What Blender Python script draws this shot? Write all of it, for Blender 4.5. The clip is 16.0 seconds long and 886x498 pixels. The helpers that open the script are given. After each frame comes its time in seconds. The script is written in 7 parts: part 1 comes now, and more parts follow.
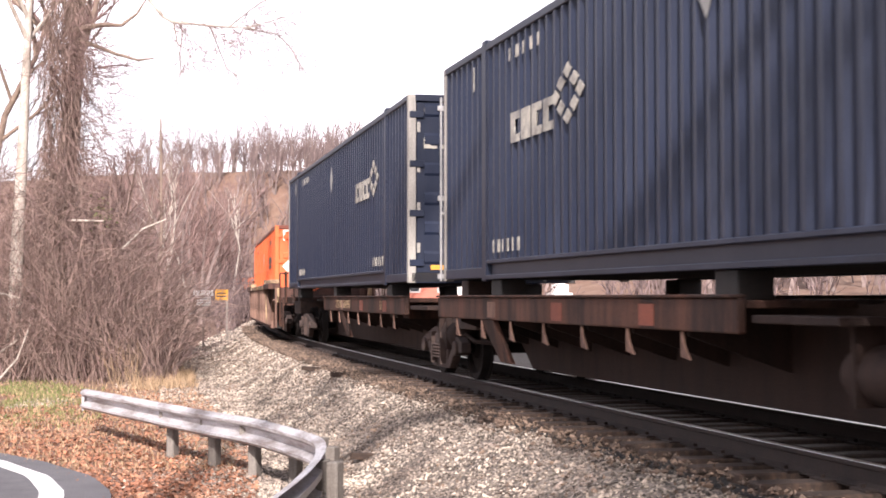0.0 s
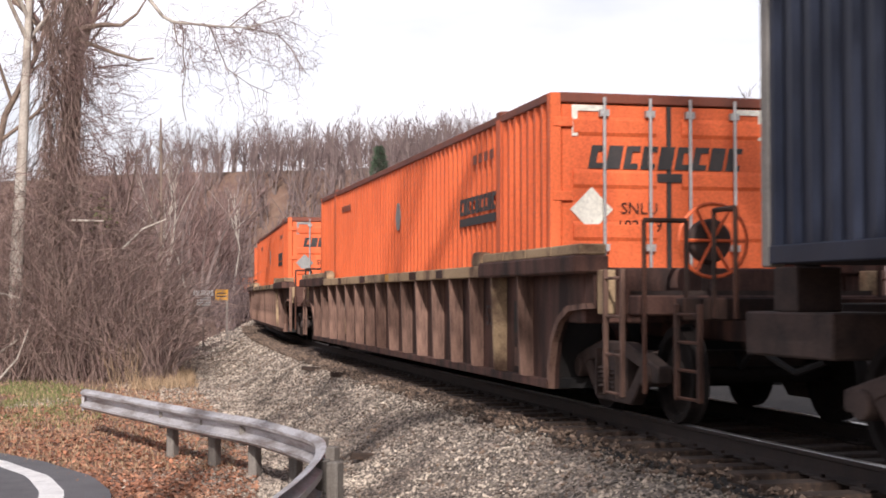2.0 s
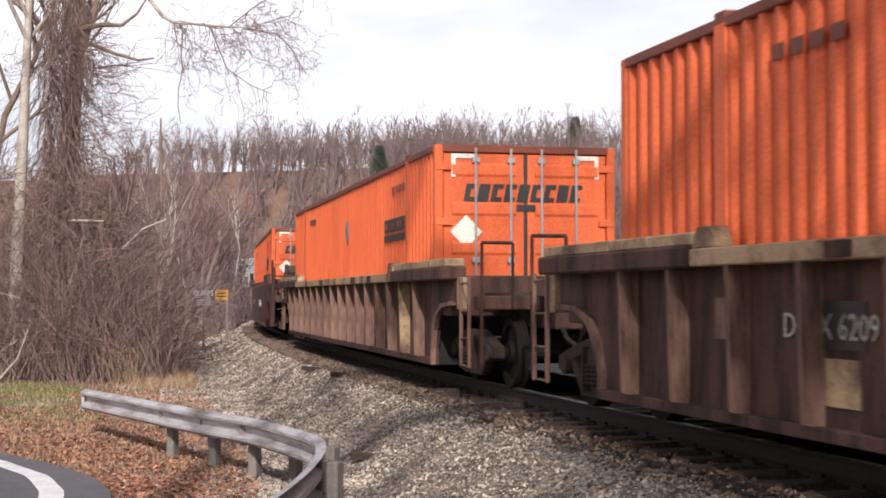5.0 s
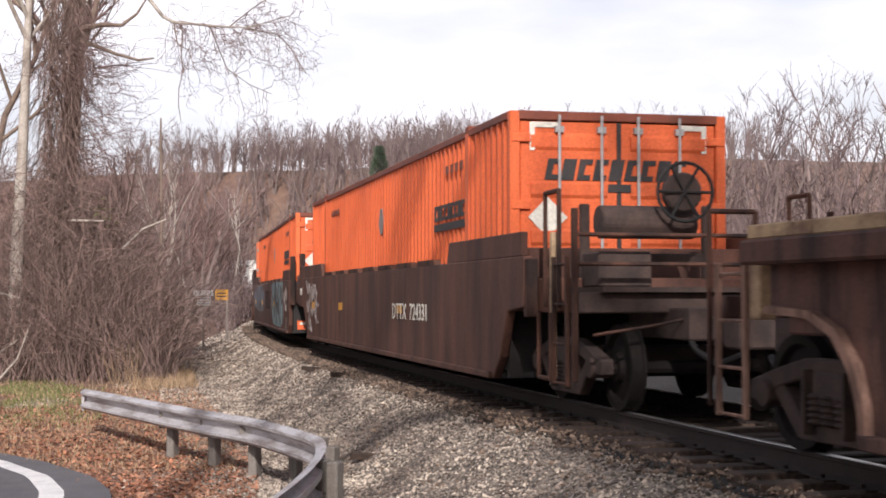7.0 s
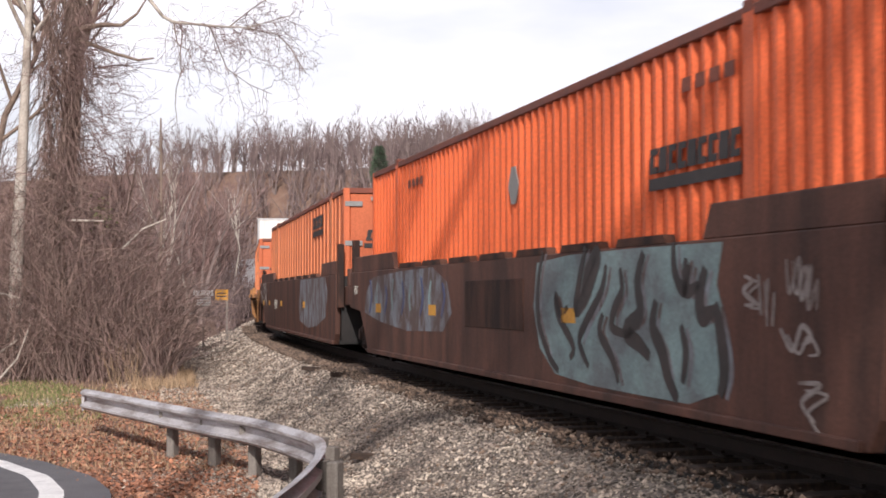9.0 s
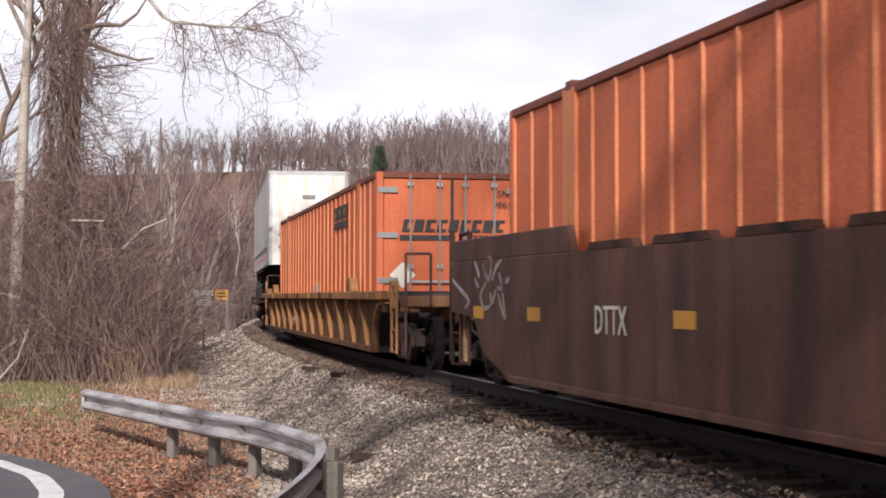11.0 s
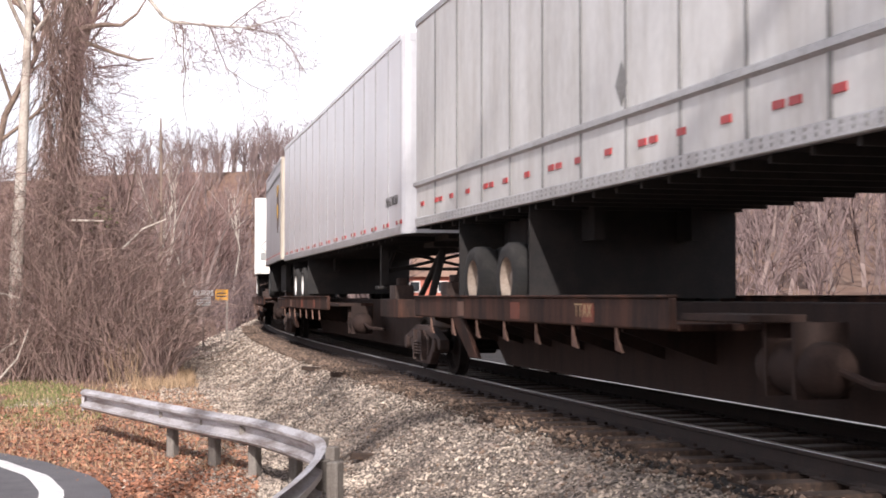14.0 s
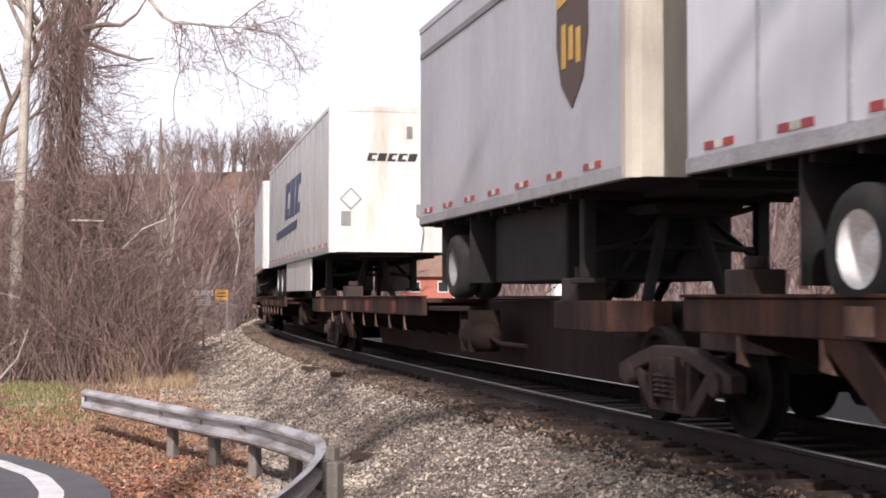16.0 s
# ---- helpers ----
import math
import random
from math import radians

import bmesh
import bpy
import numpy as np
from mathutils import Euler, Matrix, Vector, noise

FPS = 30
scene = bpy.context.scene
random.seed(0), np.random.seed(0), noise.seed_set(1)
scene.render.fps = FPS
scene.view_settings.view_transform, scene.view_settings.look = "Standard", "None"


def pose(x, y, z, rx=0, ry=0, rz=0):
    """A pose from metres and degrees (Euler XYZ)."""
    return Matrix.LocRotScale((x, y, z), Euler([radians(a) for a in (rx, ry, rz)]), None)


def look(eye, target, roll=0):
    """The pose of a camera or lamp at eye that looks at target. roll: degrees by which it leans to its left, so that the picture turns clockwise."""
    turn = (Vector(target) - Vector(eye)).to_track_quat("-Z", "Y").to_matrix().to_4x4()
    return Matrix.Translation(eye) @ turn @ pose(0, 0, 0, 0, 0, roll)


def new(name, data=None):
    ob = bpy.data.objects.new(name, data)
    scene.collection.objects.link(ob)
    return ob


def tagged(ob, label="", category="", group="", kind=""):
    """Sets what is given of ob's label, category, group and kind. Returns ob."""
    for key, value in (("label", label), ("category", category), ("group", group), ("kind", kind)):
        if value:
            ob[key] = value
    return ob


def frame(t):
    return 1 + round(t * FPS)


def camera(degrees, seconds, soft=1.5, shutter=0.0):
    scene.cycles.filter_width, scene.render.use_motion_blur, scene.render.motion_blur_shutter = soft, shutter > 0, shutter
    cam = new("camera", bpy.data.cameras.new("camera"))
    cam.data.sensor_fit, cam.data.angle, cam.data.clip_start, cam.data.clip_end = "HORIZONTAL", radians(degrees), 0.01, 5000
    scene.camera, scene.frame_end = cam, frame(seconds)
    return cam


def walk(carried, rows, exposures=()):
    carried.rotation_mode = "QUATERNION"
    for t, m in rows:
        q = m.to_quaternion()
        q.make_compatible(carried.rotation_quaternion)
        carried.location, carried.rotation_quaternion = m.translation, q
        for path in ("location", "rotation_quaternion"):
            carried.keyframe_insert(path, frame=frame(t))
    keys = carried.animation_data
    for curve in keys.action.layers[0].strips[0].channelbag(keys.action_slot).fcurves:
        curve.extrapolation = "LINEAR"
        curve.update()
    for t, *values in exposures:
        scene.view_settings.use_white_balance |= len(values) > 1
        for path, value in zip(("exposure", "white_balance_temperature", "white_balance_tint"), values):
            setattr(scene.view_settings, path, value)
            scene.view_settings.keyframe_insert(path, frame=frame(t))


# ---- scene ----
cam = camera(34.742, 16.0, soft=1.75, shutter=0.12)
EYE = Vector((0, 0, 1.1066))
VIEW = look(EYE, EYE + Vector((0, 2506.2, 84.65)))
walk(cam, [(0, VIEW), (16, VIEW)],
     exposures=[(0, 0.95, 6400, 18), (1.0, 0.75, 6400, 18), (1.6, 0.42, 6270, 14), (2.2, 0.01, 6300, 14), (9.2, 0.01, 6300, 14), (11.3, -0.1, 6300, 14),
                (12.5, -0.02, 6300, 14), (13.5, 0.32, 6300, 15), (14.5, 0.46, 6300, 16), (15.2, 0.3, 6270, 16), (16, 0.15, 6270, 16)])

# ---- light ----
TO_SUN = Vector((-0.015, -1.0, 0.60)).normalized()
ELEV, AZ = math.asin(TO_SUN.z), math.atan2(TO_SUN.x, TO_SUN.y)
world = bpy.data.worlds.new("sky")
scene.world = world
world.use_nodes = True
wn, wl = world.node_tree.nodes, world.node_tree.links
wn.clear()
w_out, w_bg, w_sky = wn.new("ShaderNodeOutputWorld"), wn.new("ShaderNodeBackground"), wn.new("ShaderNodeTexSky")
w_sky.sky_type, w_sky.sun_disc = "NISHITA", False
w_sky.sun_elevation, w_sky.sun_rotation, w_sky.dust_density = ELEV, AZ, 2.5
w_co, w_map, w_noise = wn.new("ShaderNodeTexCoord"), wn.new("ShaderNodeMapping"), wn.new("ShaderNodeTexNoise")
w_map.inputs["Scale"].default_value = (2.2, 2.2, 7)
w_noise.inputs["Scale"].default_value, w_noise.inputs["Detail"].default_value = 1.6, 5
w_ramp, w_mix = wn.new("ShaderNodeMapRange"), wn.new("ShaderNodeMix")
w_ramp.inputs["From Min"].default_value, w_ramp.inputs["From Max"].default_value = 0.32, 0.62
w_ramp.inputs["To Min"].default_value, w_ramp.inputs["To Max"].default_value = 0.55, 0.97
w_mix.data_type = "RGBA"
w_mix.inputs["B"].default_value = (15.5, 15.3, 15.7, 1)
w_bg.inputs["Strength"].default_value = 0.075
wl.new(w_co.outputs["Generated"], w_map.inputs["Vector"])
wl.new(w_map.outputs["Vector"], w_noise.inputs["Vector"])
wl.new(w_noise.outputs["Fac"], w_ramp.inputs["Value"])
w_sep, w_up, w_mul = wn.new("ShaderNodeSeparateXYZ"), wn.new("ShaderNodeMapRange"), wn.new("ShaderNodeMath")
w_up.inputs["From Min"].default_value, w_up.inputs["From Max"].default_value = 0.25, 0.75
w_up.inputs["To Min"].default_value, w_up.inputs["To Max"].default_value = 1.0, 0.2
w_mul.operation = "MULTIPLY"
wl.new(w_co.outputs["Generated"], w_sep.inputs["Vector"])
wl.new(w_sep.outputs["Z"], w_up.inputs["Value"])
wl.new(w_ramp.outputs["Result"], w_mul.inputs[0])
wl.new(w_up.outputs["Result"], w_mul.inputs[1])
wl.new(w_mul.outputs["Value"], w_mix.inputs["Factor"])
wl.new(w_sky.outputs["Color"], w_mix.inputs["A"])
wl.new(w_mix.outputs["Result"], w_bg.inputs["Color"])
wl.new(w_bg.outputs["Background"], w_out.inputs["Surface"])
sun = new("sun", bpy.data.lights.new("sun", "SUN"))
sun.data.energy, sun.data.angle, sun.data.color = 4.6, radians(0.8), (1.0, 0.94, 0.87)
sun.matrix_world = look(TO_SUN * 100, (0, 0, 0))


# ---- materials ----
def material(name, base, second, amount=0.5, scale=1.5, stretch=(1, 1, 1), rough=0.6, metal=0.0, fine=40.0, bump=0.15,
             jitter=0.12, low=0.42, high=0.68, island=False, gloss=0.5, speck=1.0):
    """Paint or earth: base worn towards second by broad noise, fine grain, a little change from object to object."""
    m = bpy.data.materials.new(name)
    m.use_nodes = True
    n, l = m.node_tree.nodes, m.node_tree.links
    b = n["Principled BSDF"]
    b.inputs["Roughness"].default_value, b.inputs["Metallic"].default_value = rough, metal
    b.inputs["Specular IOR Level"].default_value = gloss
    co, mp = n.new("ShaderNodeTexCoord"), n.new("ShaderNodeMapping")
    mp.inputs["Scale"].default_value = stretch
    l.new(co.outputs["Object"], mp.inputs["Vector"])
    broad, grain = n.new("ShaderNodeTexNoise"), n.new("ShaderNodeTexNoise")
    broad.inputs["Scale"].default_value, broad.inputs["Detail"].default_value = scale, 6
    broad.inputs["Roughness"].default_value = 0.65
    grain.inputs["Scale"].default_value, grain.inputs["Detail"].default_value = fine, 3
    l.new(mp.outputs["Vector"], broad.inputs["Vector"])
    l.new(co.outputs["Object"], grain.inputs["Vector"])
    rng = n.new("ShaderNodeMapRange")
    rng.inputs["From Min"].default_value, rng.inputs["From Max"].default_value = low, high
    rng.inputs["To Max"].default_value = amount
    l.new(broad.outputs["Fac"], rng.inputs["Value"])
    mix = n.new("ShaderNodeMix")
    mix.data_type = "RGBA"
    mix.inputs["A"].default_value, mix.inputs["B"].default_value = (*base, 1), (*second, 1)
    l.new(rng.outputs["Result"], mix.inputs["Factor"])
    hsv = n.new("ShaderNodeHueSaturation")
    val = n.new("ShaderNodeMapRange")
    val.inputs["To Min"].default_value, val.inputs["To Max"].default_value = 1 - jitter, 1 + jitter
    if island:
        l.new(n.new("ShaderNodeNewGeometry").outputs["Random Per Island"], val.inputs["Value"])
    else:
        l.new(n.new("ShaderNodeObjectInfo").outputs["Random"], val.inputs["Value"])
    grv, mul = n.new("ShaderNodeMapRange"), n.new("ShaderNodeMath")
    grv.inputs["From Min"].default_value, grv.inputs["From Max"].default_value = 0.3, 0.7
    grv.inputs["To Min"].default_value, grv.inputs["To Max"].default_value = 1 - 0.18 * speck, 1 + 0.15 * speck
    mul.operation = "MULTIPLY"
    l.new(grain.outputs["Fac"], grv.inputs["Value"])
    l.new(grv.outputs["Result"], mul.inputs[0])
    l.new(val.outputs["Result"], mul.inputs[1])
    l.new(mul.outputs["Value"], hsv.inputs["Value"])
    l.new(mix.outputs["Result"], hsv.inputs["Color"])
    l.new(hsv.outputs["Color"], b.inputs["Base Color"])
    if bump:
        bp = n.new("ShaderNodeBump")
        bp.inputs["Strength"].default_value, bp.inputs["Distance"].default_value = bump, 0.02
        l.new(grain.outputs["Fac"], bp.inputs["Height"])
        l.new(bp.outputs["Normal"], b.inputs["Normal"])
    return m


STREAK = (2.2, 2.2, 0.45)
M_ORANGE = material("orange paint", (0.71, 0.145, 0.05), (0.46, 0.085, 0.035), 0.55, 1.1, STREAK, 0.5, gloss=0.22)
M_ORANGE_OLD = material("faded orange paint", (0.58, 0.155, 0.068), (0.40, 0.095, 0.045), 0.6, 1.3, STREAK, 0.6, gloss=0.22)
M_ORANGE_RIB = material("bleached orange rib", (0.66, 0.22, 0.09), (0.50, 0.13, 0.05), 0.5, 2, STREAK, 0.6)
M_ORANGE_DARK = material("grimy dark orange rail", (0.20, 0.045, 0.02), (0.08, 0.03, 0.02), 0.6, 2, (1, 1, 1), 0.6)
M_NAVY = material("navy paint", (0.0115, 0.017, 0.036), (0.023, 0.028, 0.046), 0.7, 1.0, STREAK, 0.45, gloss=0.28, bump=0.05, speck=0.5)
M_PALE = material("pale post", (0.30, 0.28, 0.25), (0.16, 0.145, 0.13), 0.6, 2, STREAK, 0.6)
M_GALV = material("galvanised steel", (0.40, 0.39, 0.38), (0.26, 0.25, 0.25), 0.6, 4, (1, 1, 1), 0.45, 0.35)
M_MARK = material("off-white marking", (0.72, 0.69, 0.60), (0.50, 0.47, 0.40), 0.6, 3, (1, 1, 1), 0.6, bump=0)
M_DULL_MARK = material("dull cream marking", (0.46, 0.43, 0.36), (0.16, 0.15, 0.14), 0.8, 4, (1, 1, 1), 0.6, bump=0, low=0.42, high=0.6)
M_BLACK = material("black marking", (0.022, 0.02, 0.02), (0.06, 0.04, 0.035), 0.6, 3, (1, 1, 1), 0.6, bump=0)
M_GREY_MARK = material("grey placard", (0.25, 0.25, 0.24), (0.16, 0.15, 0.14), 0.6, 3, (1, 1, 1), 0.6, bump=0)
M_RUST = material("brown rusted steel", (0.095, 0.044, 0.03), (0.022, 0.014, 0.012), 0.95, 1.2, STREAK, 0.75, gloss=0.22, low=0.38, high=0.6)
M_MAROON = material("dark maroon well paint", (0.135, 0.062, 0.044), (0.055, 0.03, 0.024), 0.9, 0.9, STREAK, 0.65, gloss=0.22, low=0.38, high=0.62)
# Sheet colour holds the shade under the sill; worn dirt comes on top.
M_WELL = material("dirty tan well paint", (0.105, 0.053, 0.041), (0.027, 0.017, 0.015), 0.95, 1.4, STREAK, 0.75, gloss=0.22, low=0.42, high=0.62)
M_WELL_SILL = material("dusty yellow sill", (0.42, 0.295, 0.175), (0.12, 0.07, 0.05), 0.9, 2.2, (1, 1, 1), 0.75, gloss=0.22, low=0.46, high=0.64)
M_YELLOW = material("worn yellow well paint", (0.33, 0.155, 0.058), (0.095, 0.05, 0.03), 0.95, 2.0, STREAK, 0.7, gloss=0.22, jitter=0.2, low=0.44, high=0.64)
# Ribs take a lighter tan than the sheet, as faces turned sunward.
M_WELL_RIB = material("scuffed tan rib", (0.23, 0.135, 0.10), (0.065, 0.037, 0.03), 0.9, 3, STREAK, 0.75, gloss=0.25, jitter=0.25, low=0.42, high=0.64, speck=0.5)
# Web darker than the yellow ribs: shade below the sill is in its colour.
M_MUSTARD = material("grimy mustard web", (0.165, 0.078, 0.036), (0.045, 0.025, 0.019), 0.95, 1.5, STREAK, 0.75, gloss=0.25)
M_BROWN_STONE = material("brown dirty ballast", (0.17, 0.118, 0.085), (0.07, 0.05, 0.04), 0.9, 1.2, (1, 1, 1), 0.9, fine=14, jitter=0.6, island=True)
M_YELLOW_CLEAN = material("yellow patch", (0.62, 0.30, 0.03), (0.45, 0.2, 0.03), 0.5, 3, (1, 1, 1), 0.6)
M_UNDER = material("black undergear", (0.010, 0.009, 0.009), (0.026, 0.02, 0.017), 0.8, 3, (1, 1, 1), 0.8)
M_TRUCK = material("dusty brown cast steel", (0.06, 0.037, 0.03), (0.02, 0.014, 0.012), 0.85, 4, (1, 1, 1), 0.85)
M_WHEEL = material("rolled steel wheel", (0.009, 0.007, 0.0065), (0.018, 0.012, 0.01), 0.7, 5, (1, 1, 1), 0.8, gloss=0.2)
M_STEEL = material("polished rail head", (0.62, 0.60, 0.58), (0.42, 0.38, 0.34), 0.5, 6, (1, 1, 1), 0.28, 0.9)
# Rail web far darker than its rust, for the shade under the train.
M_RAIL = material("oily rusty rail web", (0.024, 0.014, 0.011), (0.011, 0.008, 0.007), 0.8, 5, (1, 1, 1), 0.85)
M_TIE = material("creosoted tie timber", (0.04, 0.026, 0.019), (0.085, 0.05, 0.034), 0.8, 6, (1, 4, 1), 0.9)
M_WHITE = material("white trailer sheet", (0.80, 0.81, 0.83), (0.66, 0.66, 0.67), 0.5, 0.5, STREAK, 0.3, bump=0.02, fine=6, speck=0.15)
M_WHITE_DIRTY = material("weathered white trailer sheet", (0.74, 0.735, 0.71), (0.50, 0.475, 0.43), 0.7, 1.0, STREAK, 0.4, bump=0.02, fine=9, speck=0.3)
M_FRONT = material("stained white nose sheet", (0.76, 0.745, 0.70), (0.50, 0.41, 0.29), 0.7, 1.2, STREAK, 0.5, bump=0.03, speck=0.4)
M_GREY = material("pale grey trailer sheet", (0.50, 0.50, 0.52), (0.38, 0.38, 0.39), 0.6, 0.6, STREAK, 0.38, bump=0.02, fine=8, speck=0.25)
M_CREAM = material("cream nose paint", (0.50, 0.45, 0.37), (0.36, 0.31, 0.25), 0.7, 1.5, STREAK, 0.5, bump=0.03, speck=0.3)
M_ALU = material("dull aluminium rail", (0.50, 0.50, 0.50), (0.32, 0.31, 0.30), 0.6, 3, (1, 1, 1), 0.45, 0.5)
M_RED = material("red reflector tape", (0.42, 0.03, 0.03), (0.30, 0.03, 0.03), 0.5, 5, (1, 1, 1), 0.4, bump=0)
M_TYRE = material("dusty tyre rubber", (0.016, 0.0155, 0.015), (0.04, 0.036, 0.032), 0.7, 3, (1, 1, 1), 0.9)
M_RIM = material("white steel rim", (0.74, 0.73, 0.70), (0.45, 0.42, 0.38), 0.6, 5, (1, 1, 1), 0.5)
M_RIM_OLD = material("rusty pale rim", (0.36, 0.29, 0.23), (0.16, 0.11, 0.08), 0.8, 4, (1, 1, 1), 0.7)
# The shade below the spine car decks is put into this brown.
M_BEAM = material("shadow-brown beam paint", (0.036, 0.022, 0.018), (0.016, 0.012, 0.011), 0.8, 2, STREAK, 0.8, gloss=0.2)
M_BROWN_LOGO = material("brown shield paint", (0.07, 0.03, 0.015), (0.09, 0.045, 0.02), 0.5, 3, (1, 1, 1), 0.5, bump=0)
M_GOLD = material("gold shield paint", (0.72, 0.42, 0.05), (0.6, 0.35, 0.05), 0.5, 3, (1, 1, 1), 0.5, bump=0)
M_BLUE = material("blue logo paint", (0.03, 0.05, 0.14), (0.08, 0.09, 0.16), 0.6, 3, (1, 1, 1), 0.5, bump=0)
M_TEAL = material("teal spray paint", (0.21, 0.30, 0.30), (0.13, 0.14, 0.15), 0.85, 1.7, (1, 1, 1.3), 0.7, bump=0, low=0.42, high=0.62)
M_SPRAY_GREY = material("faded grey spray paint", (0.22, 0.24, 0.27), (0.10, 0.06, 0.05), 0.95, 2.6, (1.6, 1, 0.7), 0.7, bump=0, low=0.4, high=0.56)
M_SPRAY_WHITE = material("thin white spray paint", (0.36, 0.32, 0.30), (0.13, 0.085, 0.07), 0.9, 3, (1, 1, 1), 0.7, bump=0)
M_GROUND = material("leaf-strewn earth", (0.19, 0.112, 0.08), (0.26, 0.175, 0.125), 0.8, 0.6, (1, 1, 1), 0.95, fine=9, bump=0.6)
M_GRAVEL_BED = material("gravel bed", (0.215, 0.178, 0.147), (0.095, 0.074, 0.062), 0.95, 1.1, (1, 1, 1), 0.95, fine=22, bump=0.9)


def pebbles(m, size):
    """Small loose stones over a bed: cells of their own shade, domed."""
    n, l = m.node_tree.nodes, m.node_tree.links
    b = n["Principled BSDF"]
    co, cell = n.new("ShaderNodeTexCoord"), n.new("ShaderNodeTexVoronoi")
    cell.inputs["Scale"].default_value = 1 / size
    l.new(co.outputs["Object"], cell.inputs["Vector"])
    sep, shade, mul = n.new("ShaderNodeSeparateColor"), n.new("ShaderNodeMapRange"), n.new("ShaderNodeMix")
    shade.inputs["To Min"].default_value, shade.inputs["To Max"].default_value = 0.35, 1.75
    mul.data_type, mul.blend_type = "RGBA", "MULTIPLY"
    mul.inputs["Factor"].default_value = 1.0
    was = b.inputs["Base Color"].links[0].from_socket
    l.new(cell.outputs["Color"], sep.inputs["Color"])
    l.new(sep.outputs["Red"], shade.inputs["Value"])
    l.new(was, mul.inputs["A"])
    l.new(shade.outputs["Result"], mul.inputs["B"])
    l.new(mul.outputs["Result"], b.inputs["Base Color"])
    bump = n.new("ShaderNodeBump")
    bump.invert = True
    bump.inputs["Strength"].default_value, bump.inputs["Distance"].default_value = 1.0, size * 0.8
    l.new(cell.outputs["Distance"], bump.inputs["Height"])
    l.new(bump.outputs["Normal"], b.inputs["Normal"])


pebbles(M_GRAVEL_BED, 0.042)
M_STONE = material("crushed limestone", (0.44, 0.372, 0.30), (0.15, 0.116, 0.097), 0.95, 0.9, (1, 1, 1), 0.9, fine=14, jitter=0.8, island=True, low=0.38, high=0.64)
# Oily stones and cinders, made darker still for the shade under the train.
M_OILY_SHADE = material("oil-darkened ballast", (0.032, 0.022, 0.018), (0.015, 0.012, 0.011), 0.8, 3, (1, 1, 1), 0.9, jitter=0.45, island=True)
M_CINDER_SHADE = material("black cinder bed", (0.024, 0.019, 0.016), (0.013, 0.011, 0.010), 0.8, 2, (1, 1, 1), 0.95, fine=22, bump=0.8)
M_LEAF = material("dead leaf litter", (0.33, 0.14, 0.078), (0.44, 0.25, 0.155), 0.9, 1.2, (1, 1, 1), 0.85, fine=12, jitter=0.55, island=True, bump=0)
M_GRASS_DRY = material("dry straw grass", (0.40, 0.28, 0.17), (0.27, 0.17, 0.10), 0.8, 2, (1, 1, 1), 0.8, jitter=0.35, island=True, bump=0)
M_GRASS = material("short green grass", (0.14, 0.165, 0.05), (0.24, 0.20, 0.09), 0.9, 1.5, (1, 1, 1), 0.8, jitter=0.4, island=True, bump=0)
M_ASPHALT = material("grey asphalt", (0.15, 0.143, 0.15), (0.10, 0.094, 0.098), 0.8, 1.5, (1, 1, 1), 0.9, fine=60, bump=0.5)
M_LINE = material("worn white road paint", (0.74, 0.72, 0.70), (0.45, 0.43, 0.42), 0.6, 4, (1, 1, 1), 0.7, bump=0.1)
M_GUARD = material("weathered guardrail steel", (0.56, 0.54, 0.55), (0.20, 0.155, 0.135), 0.85, 2.6, (0.6, 0.6, 4), 0.5, 0.12, low=0.44, high=0.64)
M_POST = material("grey weathered timber", (0.22, 0.195, 0.17), (0.12, 0.10, 0.085), 0.8, 4, (4, 4, 0.6), 0.9)
M_BARK = material("grey brown bark", (0.235, 0.175, 0.135), (0.12, 0.085, 0.065), 0.8, 3, (3, 3, 0.5), 0.9, fine=18, bump=0.8)
M_BARK_PALE = material("pale mottled bark", (0.48, 0.43, 0.37), (0.25, 0.20, 0.165), 0.8, 2.2, (2, 2, 0.7), 0.85, fine=18, bump=0.6)
M_TWIG = material("reddish brown twigs", (0.225, 0.145, 0.128), (0.135, 0.087, 0.08), 0.8, 0.7, (1, 1, 1), 0.9, jitter=0.4, island=True, bump=0)
M_VINE = material("dry tan vines", (0.255, 0.178, 0.148), (0.12, 0.08, 0.067), 0.8, 1.4, (1, 1, 1), 0.9, jitter=0.5, island=True, bump=0)
M_WOODS = material("distant bare branches", (0.17, 0.122, 0.116), (0.11, 0.079, 0.077), 0.8, 0.05, (1, 1, 1), 0.95, jitter=0.4, island=True, bump=0)
M_WOODS_PALE = material("distant pale trunks", (0.22, 0.17, 0.155), (0.14, 0.108, 0.097), 0.8, 0.2, (1, 1, 1), 0.95, jitter=0.35, island=True, bump=0)
M_PINE = material("dark pine needles", (0.06, 0.09, 0.055), (0.085, 0.105, 0.065), 0.8, 2, (1, 1, 1), 0.9, jitter=0.4, island=True, bump=0)
M_SALMON = material("salmon wall boards", (0.50, 0.17, 0.12), (0.38, 0.13, 0.09), 0.6, 1, (1, 1, 5), 0.8)
M_ROOF = material("brown shingle roof", (0.27, 0.17, 0.125), (0.18, 0.115, 0.085), 0.7, 2, (1, 1, 1), 0.9)
M_SIGN = material("weathered white sign", (0.66, 0.63, 0.60), (0.46, 0.42, 0.40), 0.6, 4, (1, 1, 1), 0.6, bump=0)
M_MARBLE = material("white marble", (0.82, 0.80, 0.76), (0.62, 0.60, 0.57), 0.5, 3, (1, 1, 1), 0.6)
M_GLASS = material("dark window glass", (0.03, 0.035, 0.04), (0.05, 0.055, 0.06), 0.5, 2, (1, 1, 1), 0.08, bump=0)


